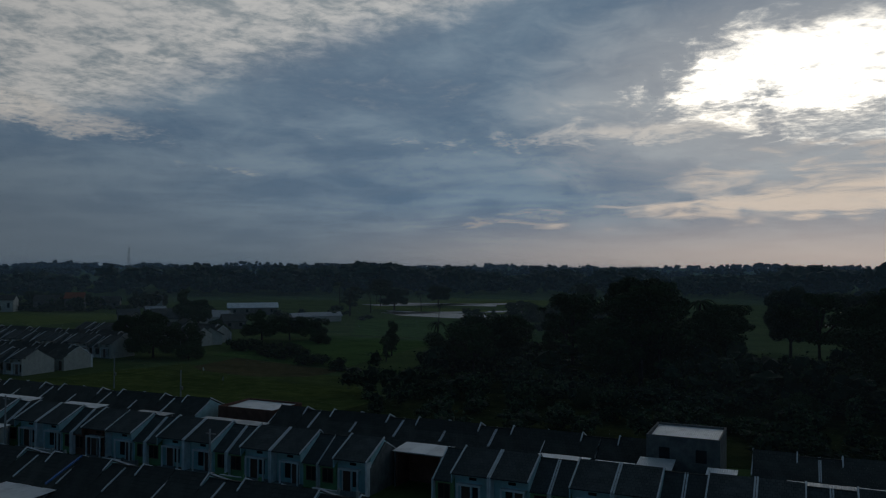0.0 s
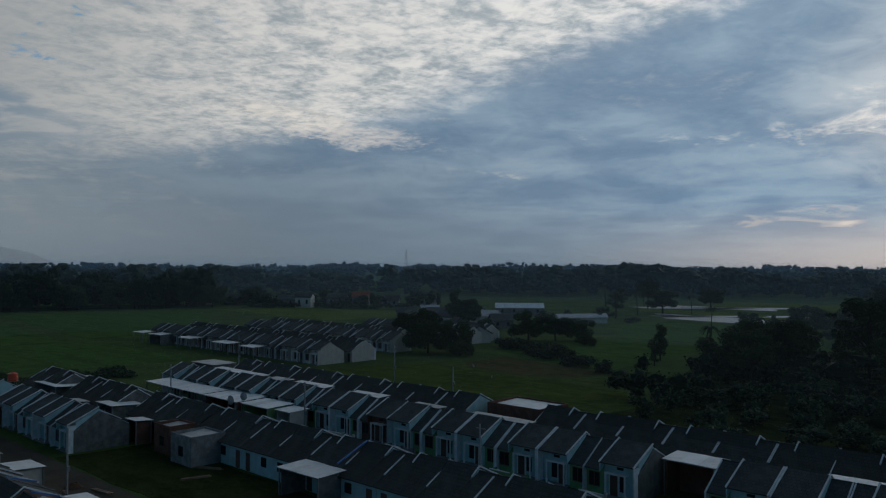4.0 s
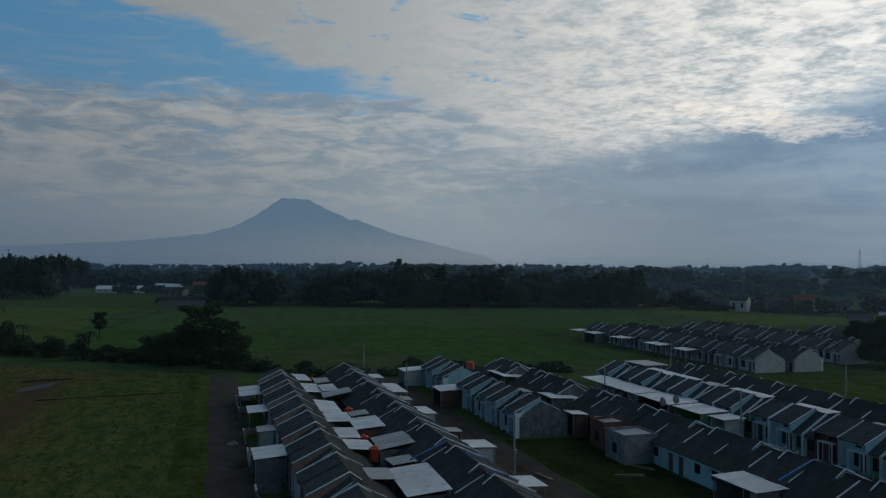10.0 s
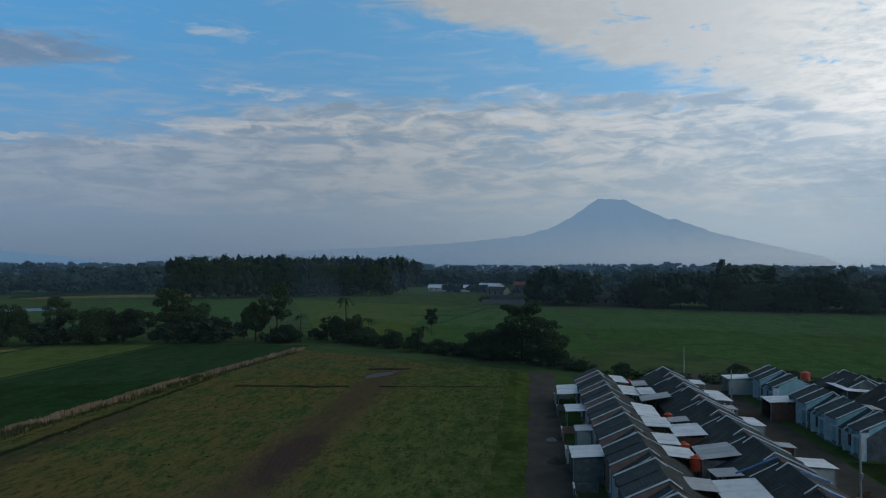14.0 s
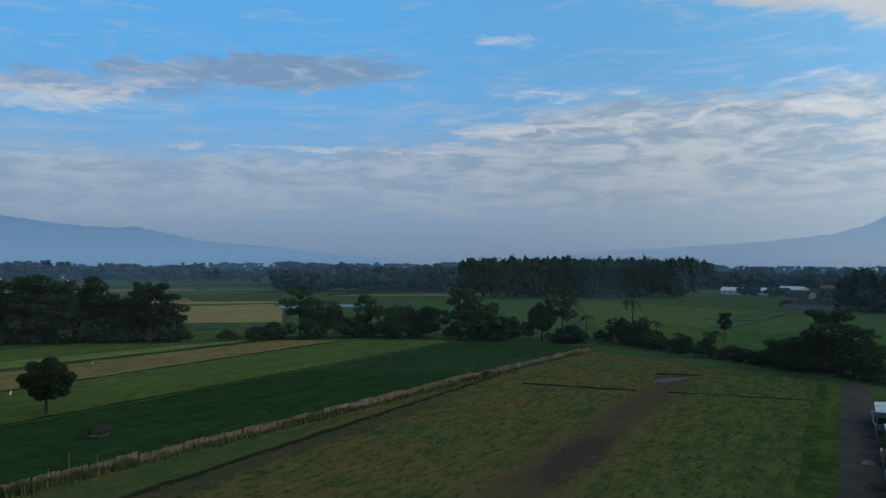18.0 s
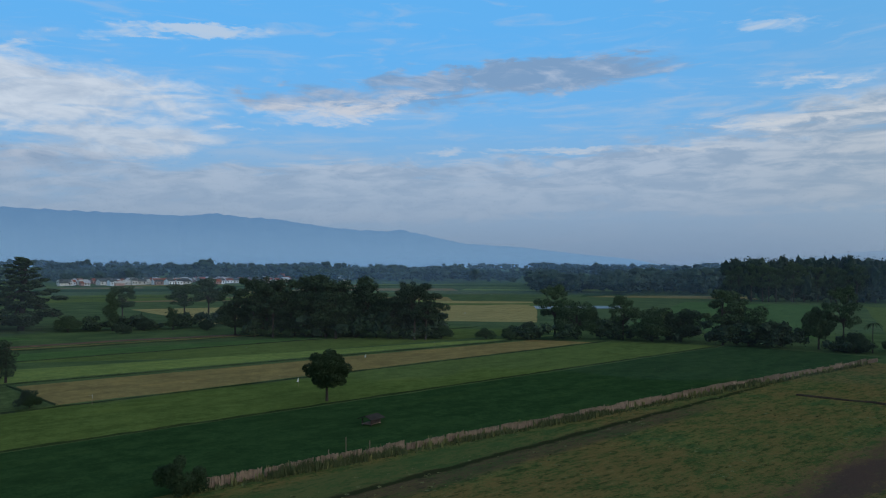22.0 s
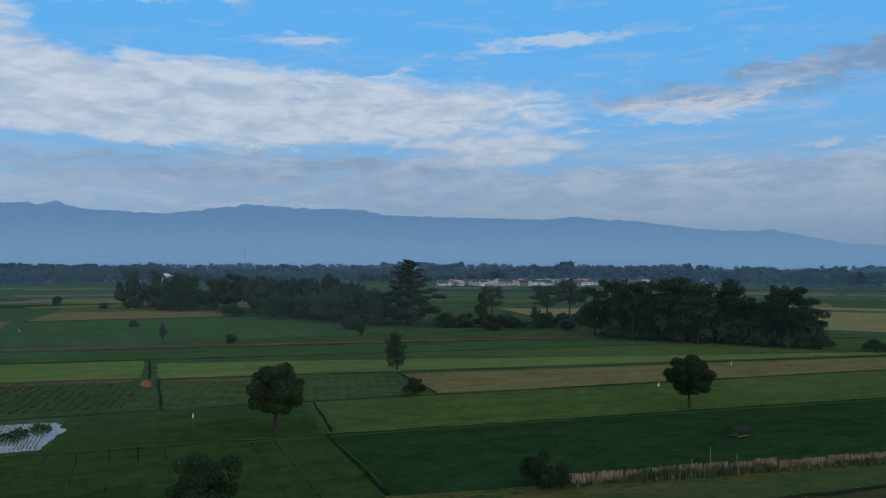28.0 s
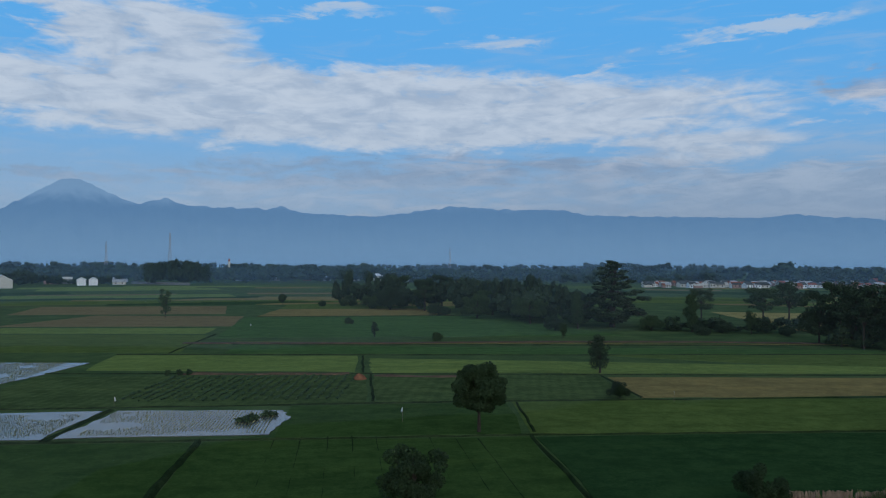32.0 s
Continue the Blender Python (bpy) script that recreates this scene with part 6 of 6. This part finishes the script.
thicket("thicket", (213, -826), (158, -838), 14, 24, 15, 27, 7, "tall dark trees behind the southern hamlet", 101)
thicket("thicket", (352, -776), (306, -796), 12, 18, 9, 16, 6, "tall dark trees behind the southern hamlet", 102)
thicket("thicket", (322, -806), (236, -834), 10, 24, 5, 11, 4.5, "garden trees between far white houses", 103)
thicket("thicket", (150, -985), (20, -1005), 16, 18, 4, 9, 4.5, "garden trees between far white houses", 104)
thicket("pond_weeds", (13.6, -122), (19, -114), 1.2, 6, .15, .4, .55, "dark weeds growing in the flooded paddy", 72)
plot("scrubland", [(-66, 97), (70, 94), (90, 215), (-62, 205)], .12, M["yard"], "dark rough scrubland behind the last houses", "scrub", step=5, rough=.6)
thicket("thicket", (-58, 124), (70, 116), 46, 150, 1.4, 5.0, 2.1, "dark scrub behind the last house row", 91, "scrub_leaf")
thicket("thicket", (-74, 150), (60, 160), 60, 80, 2.5, 7.5, 2.8, "dark scrub behind the last house row", 92, "scrub_leaf")
# the plantation wood and the wood west of the estate: the front trees singly, the mass behind joined
for i in range(26):
    a = i / 25
    plant("umbrella", -468 - 80 * a + rng.uniform(-3, 3), -216 + 116 * a + rng.uniform(-3, 3), rng.uniform(20, 24), .62, i % 3, "tall straight plantation tree", leaf="leaf", group="plantation trees")
wood_mass("plantation_wood", [(-476 - 80 * a - b * 9 + rng.uniform(-3, 3), -216 + 116 * a + b * 6 + rng.uniform(-3, 3), rng.uniform(24, 29), 6.5) for a in np.linspace(0, 1, 34) for b in range(4)], 200, .6, M["woods_1"], "dense dark plantation wood", 51, 5)
thicket("thicket", (-474, -220), (-556, -94), 8, 70, 6, 15, 4.5, "dark undergrowth along the plantation's edge", 105, "woods_1")
for i in range(34):
    a = rng.rand()
    x, y = -430 + 66 * a + rng.uniform(-4, 2), 22 + 200 * a + rng.uniform(-4, 4)
    if 36 < y < 54:
        continue
    plant(("spreading", "umbrella", "spreading", "round")[i % 4], x, y, rng.uniform(11, 18), .95, i % 3, "dark tree in the wood behind the rice", leaf=("leaf", "leaf_cool")[i % 2], group="west wood")
spots = []
for i in range(260):
    a = rng.rand()
    x, y = -436 + 66 * a - 40 * rng.rand(), 8 + 220 * a + rng.uniform(-6, 6)
    if not 36 < y < 52:
        spots.append((x, y, rng.uniform(8, 19) * (1 + .2 * math.sin(y * .09)), rng.uniform(4, 7)))
wood_mass("west_wood", spots, 90, .65, M["woods_1"], "dense dark wood beyond the rice", 52)


# ---- far woods, houses and mountains ----
def woods(inner, outer, count, h0, h1, lobes, quads, size, mat, seed, gaps=0.0, a0=-212, a1=14):
    """A belt of far trees, joined."""
    r = np.random.RandomState(seed)
    out = []
    for i in range(count):
        a = radians(r.uniform(a0, a1))
        swell = math.sin(a * 9 + seed) * .4 + math.sin(a * 23 + seed * 2) * .35 + math.sin(a * 61 + seed * 3) * .35
        if r.rand() < gaps * (0.6 + 0.6 * swell):
            continue
        d = r.uniform(inner, outer)
        h = r.uniform(h0, h1) * (1 + .34 * swell) * (1.15 if r.rand() < .06 else 1)
        out.append((d * math.sin(a), d * math.cos(a), h, h * r.uniform(.38, .80)))
    tagged(mass_mesh("far_woods", out, lobes, quads, size, mat, seed), "dark belt of distant trees", "woods", kind="stuff")


woods(900, 1150, 900, 8, 19, 5, 60, .8, M["woods_1"], 31, .30, -212, -128)
woods(600, 860, 620, 8, 20, 5, 80, .7, M["woods_1"], 37, .35, -128, -100)
woods(760, 920, 160, 8, 17, 5, 80, .7, M["woods_1"], 39, .2, -100, -87)
woods(560, 800, 1010, 8, 20, 5, 80, .7, M["woods_1"], 38, .25, -88, 14)
woods(1200, 1700, 1500, 8, 20, 4, 60, .9, M["woods_2"], 32, .4)
woods(2000, 2900, 2600, 10, 22, 3, 8, 2.0, M["woods_3"], 33, .10)


def range_of(name, profile, dist, mat, label, seed):
    """A far mountain crest: (azimuth, elevation) turned into a ridge with spurs running down from it."""
    az = np.arange(profile[0][0], profile[-1][0], 0.25)
    el = np.interp(az, [p[0] for p in profile], [p[1] for p in profile])
    v, f = [], []
    rows = 9
    for i, (a, e) in enumerate(zip(az, el)):
        top = dist * math.tan(radians(e)) + 23
        jag = noise.noise((a * 1.7, seed, 0)) * .035 + noise.noise((a * 5.1, seed, 3)) * .018
        spur = noise.noise((a * .9, 5 + seed, 1))
        for j in range(rows):
            s = j / (rows - 1)
            d = dist - 900 * s * (1 + .25 * spur * (1 - s))
            z = max(0.0, top * (1 + jag * (1 - s)) * (1 - s) ** 1.25) - (4 if j == rows - 1 else 0)
            v.append((d * math.sin(radians(a)), d * math.cos(radians(a)), z))
    n = len(az)
    for i in range(n - 1):
        for j in range(rows - 1):
            c = i * rows + j
            f.append((c, c + 1, c + rows + 1, c + rows))
    me = bpy.data.meshes.new(name)
    me.from_pydata(v, [], f)
    me.materials.append(mat)
    me.shade_smooth()
    tagged(new(name, me), label, "mountain", kind="structure")


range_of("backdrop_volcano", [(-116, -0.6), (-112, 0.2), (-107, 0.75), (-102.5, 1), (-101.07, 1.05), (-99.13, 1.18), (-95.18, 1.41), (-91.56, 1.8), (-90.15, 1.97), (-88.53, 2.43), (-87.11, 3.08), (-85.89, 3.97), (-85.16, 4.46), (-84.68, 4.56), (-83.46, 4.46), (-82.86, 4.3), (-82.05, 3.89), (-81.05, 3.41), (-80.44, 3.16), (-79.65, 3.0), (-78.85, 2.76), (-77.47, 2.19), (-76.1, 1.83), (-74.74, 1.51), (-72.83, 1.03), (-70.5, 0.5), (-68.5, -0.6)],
         4400, mountain_material("painted_haze_volcano", (0.182, 0.268, 0.388), (0.185, 0.305, 0.46), 330, (0.37, 0.45, 0.54)), "pale blue glowing volcano backdrop with painted morning haze", 2)
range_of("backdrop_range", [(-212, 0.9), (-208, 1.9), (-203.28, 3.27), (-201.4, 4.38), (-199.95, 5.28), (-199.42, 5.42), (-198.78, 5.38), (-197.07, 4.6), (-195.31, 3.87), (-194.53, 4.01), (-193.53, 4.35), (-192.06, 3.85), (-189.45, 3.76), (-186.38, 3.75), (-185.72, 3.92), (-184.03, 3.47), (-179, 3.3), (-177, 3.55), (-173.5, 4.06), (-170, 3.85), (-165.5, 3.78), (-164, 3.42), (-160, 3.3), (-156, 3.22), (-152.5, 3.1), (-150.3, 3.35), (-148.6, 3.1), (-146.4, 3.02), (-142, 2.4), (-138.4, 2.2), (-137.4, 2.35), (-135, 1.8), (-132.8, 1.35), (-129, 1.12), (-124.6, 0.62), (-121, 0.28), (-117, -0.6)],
         4500, mountain_material("painted_haze_range", (0.142, 0.262, 0.425), (0.096, 0.202, 0.368), 400, peak=(0.165, 0.290, 0.465)), "long glowing mountain backdrop with painted blue haze and a volcano at its end", 4)


def far_house(x, y, w, d, h, wall, roof, label, spin=0.0):
    b = thing("far_house", label, "house", "far houses", m=pose(x, y, 0, 0, 0, spin))
    part("wall", Form().prism([(-d / 2, 0), (d / 2, 0), (d / 2, h), (0, h + d * .28), (-d / 2, h)], -w / 2, w / 2), M[wall], b)
    part("roof", Form().slab((-d / 2 - .5, h - .28), (0, h + d * .28), -w / 2 - .4, w / 2 + .4, .2).slab((d / 2 + .5, h - .28), (0, h + d * .28), -w / 2 - .4, w / 2 + .4, .2), M[roof], b)
    n = max(2, int(w / 4.5))
    for k in range(n if h > 2.8 else 0):
        u = -w / 2 + w * (k + .5) / n
        for sgn in (-1, 1):
            part("window", Form().box(u - .5, u + .5, sgn * d / 2 - .06, sgn * d / 2 + .06, h * .35, h * .75), M["glass"], b)


rng = np.random.RandomState(77)
# far white estate to the south
for i in range(110):
    a = i / 109
    x, y = -284 - 250 * a + rng.uniform(-5, 5), -776 - 12 * a + rng.uniform(-45, 45)
    far_house(x, y, rng.uniform(5, 9), rng.uniform(5, 8), rng.uniform(2.6, 4.4), ("cream", "white", "cream", "peach")[i % 4], ("tile_back", "cream", "tile", "red_roof", "zinc_old", "red_roof", "tile_back")[i % 7], "small white house in a distant estate", rng.uniform(-12, 12))
# white cottages among the trees behind the neighbouring estate
for i, (x, y) in enumerate(((-220, 215), (-226, 235), (-205, 222), (-192, 216), (-181, 222), (-166, 182), (-153, 176), (-240, 246), (-212, 243), (-178, 196), (-236, 228), (-199, 236))):
    far_house(x, y, 6.5 + i % 3, 7, 2.9, ("cream", "grey_wall", "cream")[i % 3], ("tile", "tile_back", "tile", "zinc_old")[i % 4], "small white cottage with a dark roof among trees", (i * 53) % 3 * 40 - 30)
# hamlets: to the south-east, by the plantation, behind the west wood
for x, y, w, d, h, wall, roof, spin in ((258, -801, 12, 8, 5.5, "white", "white", -72), (267, -795, 12, 8, 5.5, "white", "white", -72), (306, -716, 34, 16, 6.5, "cream", "zinc", -66), (278, -935, 28, 10, 5, "white", "zinc", 18), (311, -838, 13, 9, 4.5, "peach", "tile_back", 20), (298, -846, 9, 7, 5, "grey_wall", "cream", 20), (380, -1200, 40, 16, 8, "cream", "zinc", 10), (240, -822, 12, 8, 3, "cream", "zinc_old", 15),
                                        (146, -1000, 16, 9, 4, "cream", "zinc", 0), (104, -1010, 14, 9, 4, "cream", "zinc_old", 0), (68, -1020, 10, 9, 7, "red_roof", "red_roof", 0), (48, -1020, 18, 9, 5, "cream", "zinc", 0), (12, -1020, 20, 9, 6, "cream", "peach", 0), (-60, -1020, 22, 9, 5, "cream", "tile", 0), (-20, -1010, 12, 8, 7, "cream", "zinc", 0),
                                        (-470, -14, 24, 6, 2.4, "grey_wall", "tile_back", 82), (-560, -20, 14, 8, 4, "grey_wall", "tile_back", 60), (-640, -62, 34, 8, 3.0, "cream", "zinc", 80), (-655, -30, 22, 10, 3.4, "cream", "zinc", 50), (-700, -4, 14, 9, 4, "grey_wall", "red_roof", 75), (-452, 44, 16, 9, 4, "grey_wall", "tile_back", 80), (-448, 58, 12, 8, 5, "grey_wall", "red_roof", 80),
                                        (-331, 248, 8, 7, 5.6, "cream", "tile_back", 35), (-313, 270, 8, 8, 6, "grey_wall", "red_roof", 40), (-322, 262, 10, 8, 5, "grey_wall", "tile_back", 40), (-338, 276, 9, 8, 4, "grey_wall", "tile_back", 35), (-384, 240, 8, 8, 3.5, "grey_wall", "tile", 30), (-394, 226, 9, 8, 4, "cream", "tile", 30), (-312, 290, 9, 8, 3.5, "grey_wall", "tile_back", 40),
                                        (-372, 250, 9, 8, 4, "grey_wall", "tile_back", 30), (-300, 304, 12, 7, 4, "cream", "tile", 40), (-560, -820, 14, 9, 6, "grey_wall", "red_roof", 20), (-590, -740, 12, 9, 5, "cream", "tile", 10), (-352, 252, 9, 7, 3.5, "grey_wall", "tile", 45)):
    far_house(x, y, w, d, h, wall, roof, "distant house at the edge of the trees", spin)
solid("yard_wall", Form().box(-42, 42, -.15, .15, 0, 2.4).box(-42.1, 42.1, -.22, .22, 2.4, 2.55), M["grey_wall"], "long low pale wall along the hamlet's edge", "wall", m=pose(202, -828, 0, 0, 0, -35))
solid("yard_wall", Form().box(-12, 12, -.15, .15, 0, 2.6).box(-12.1, 12.1, -.2, .2, 2.6, 2.72), M["grey_wall"], "plain grey wall beside a farmyard", "wall", m=pose(-444, -13, 0, 0, 0, 84))
far_house(-221, 284, 21, 6, 3.4, "grey_wall", "zinc", "long low shed with a pale metal roof", 43)
far_house(-173, 261, 20, 4, 2.4, "cream", "zinc_old", "long low white shed with a pale metal roof", 57)


def lattice_mast(x, y, h, w):
    t = thing("radio_mast", "slim steel lattice mast on the horizon", "mast", "radio masts", m=pose(x, y, 0))
    for sx in (-1, 1):
        for sy in (-1, 1):
            part("leg", Form().tube([(sx * w, sy * w, 0), (sx * w * .25, sy * w * .25, h)], [.35, .2], 4), M["steel"], t)
    for k in range(8):
        z = h * (k + .5) / 8
        s = w * (1 - .75 * z / h)
        part("brace", Form().box(-s, s, -s - .1, -s + .1, z - .15, z + .15).box(-s, s, s - .1, s + .1, z - .15, z + .15).box(-s - .1, -s + .1, -s, s, z - .15, z + .15).box(s - .1, s + .1, -s, s, z - .15, z + .15), M["steel"], t)


for az, d, h in ((-193.1, 1250, 66), (-197.1, 1500, 58), (-173.7, 1600, 54), (-46, 1500, 48)):
    lattice_mast(d * math.sin(radians(az)), d * math.cos(radians(az)), h, 2.4)
mt = thing("minaret", "slender white minaret above distant trees", "tower", m=pose(1300 * math.sin(radians(-189.2)), 1300 * math.cos(radians(-189.2)), 0))
part("shaft", Form().tube([(0, 0, 0), (0, 0, 20), (0, 0, 20.2), (0, 0, 24)], [2.2, 1.8, 2.6, 1.6], 10), M["cream"], mt)
part("dome", Form().tube([(0, 0, 24), (0, 0, 25.5), (0, 0, 27.5), (0, 0, 29)], [1.5, 1.9, 1.1, .1], 10), M["red_roof"], mt)


# ---- grass and crop tufts ----
def tufts(name, count, box, height, mat, label, seed, keep=lambda x, y: True):
    r = np.random.RandomState(seed)
    v, f = [], []
    x0, x1, y0, y1 = box
    while count > 0:
        count -= 1
        x, y = r.uniform(x0, x1), r.uniform(y0, y1)
        if not keep(x, y) or noise.noise((x * .11, y * .11, seed)) < r.uniform(-.5, .35):
            continue
        h, w = height * r.uniform(.5, 1.5), r.uniform(.12, .34)
        for k in range(4):
            a = r.uniform(0, 6.28)
            dx, dy = w * math.cos(a), w * math.sin(a)
            n = len(v)
            v += [(x - dx, y - dy, 0.05), (x + dx, y + dy, 0.05), (x + dx * .4 + dy * .8, y + dy * .4 - dx * .8, h)]
            f.append((n, n + 1, n + 2))
    solid(name, Form().add(v, f), mat, label, "grass", kind="stuff")


tufts("grass", 3000, (-200, -30, -70, -1), .13, M["grass_tuft"], "tufts of tired grass on the unbuilt plot", 3,
      lambda x, y: abs(y + 27.5) > 3.2 and y > -59 - (x + 200) * .08)
tufts("grass", 5000, (-200, -38, -76, -56), .75, M["grass_tuft"], "tall weeds along the bamboo fence", 4, lambda x, y: abs(y + 59.2 + (x + 206) * .095 - 1.0) < 1.6)

def fence_weeds(a, b, count, height, seed):
    """Rank grass and creepers standing against the fence."""
    r = np.random.RandomState(seed)
    f = Form()
    for i in range(count):
        t, d = r.rand(), r.normal() * .45
        x, y = a[0] + (b[0] - a[0]) * t, a[1] + (b[1] - a[1]) * t + d
        h = height * r.uniform(.35, 1.1) * (.55 + .8 * abs(noise.noise((x * .35, seed, 0))))
        w, s = r.uniform(.05, .14), r.uniform(0, 6.28)
        dx, dy = w * math.cos(s), w * math.sin(s)
        f.add([(x - dx, y - dy, .02), (x + dx, y + dy, .02), (x + dx * .5 + r.uniform(-.25, .25), y + dy * .5 + r.uniform(-.25, .25), h)], [(0, 1, 2)])
    solid("fence_weeds", f, M["fence_weed"], "rank weeds growing against the bamboo fence", "weeds", kind="stuff")


fence_weeds((-105, -67.2), (-90, -68.9), 1500, 1.5, 81)
fence_weeds((-84, -69.4), (-74, -70.4), 700, 1.1, 82)
fence_weeds((-66, -71), (-48, -72.6), 1900, 1.5, 83)
fence_weeds((-152, -63.8), (-140, -65.2), 800, 1.3, 84)
fence_weeds((-196, -59), (-40, -73.2), 3800, .7, 85)


# ---- haze over the distant fields, as added translucent sheets ----
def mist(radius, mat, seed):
    """One loose, wandering translucent shell round the fields, added for haze."""
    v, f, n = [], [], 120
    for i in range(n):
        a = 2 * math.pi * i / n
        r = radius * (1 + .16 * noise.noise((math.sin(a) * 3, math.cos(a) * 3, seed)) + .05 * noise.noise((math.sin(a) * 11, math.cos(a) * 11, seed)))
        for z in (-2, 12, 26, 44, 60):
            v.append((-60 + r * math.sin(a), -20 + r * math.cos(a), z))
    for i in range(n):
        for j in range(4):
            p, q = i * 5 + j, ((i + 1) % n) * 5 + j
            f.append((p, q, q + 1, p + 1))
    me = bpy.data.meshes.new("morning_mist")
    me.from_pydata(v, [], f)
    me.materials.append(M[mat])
    tagged(new("morning_mist", me), "translucent shell added for haze over the fields", "mist", kind="stuff")


# near shells lift the dark tones, farther ones are denser and bluer
for k, (radius, mat) in enumerate(((110, "faint_haze"), (235, "thin_haze"), (500, "mist"), (870, "far_haze"), (1750, "deep_haze"))):
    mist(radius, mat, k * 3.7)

# translucent sheets added for haze in the meadow before the northern grove
for (x0, y0), (x1, y1) in (((-900, 330), (110, 178)), ((-900, 190), (112, 112))):
    v, f = [], []
    for i in range(31):
        x, y = x0 + (x1 - x0) * i / 30, y0 + (y1 - y0) * i / 30 + 6 * noise.noise((i * .4, 1, 2))
        v += [(x, y, z) for z in (-2, 12, 26, 44, 60)]
    f = [(i * 5 + j, i * 5 + j + 5, i * 5 + j + 6, i * 5 + j + 1) for i in range(30) for j in range(4)]
    me = bpy.data.meshes.new("morning_mist")
    me.from_pydata(v, [], f)
    me.materials.append(M["thin_haze" if y0 > 250 else "faint_haze"])
    tagged(new("morning_mist", me), "translucent sheet added for haze over the meadow", "mist", kind="stuff")
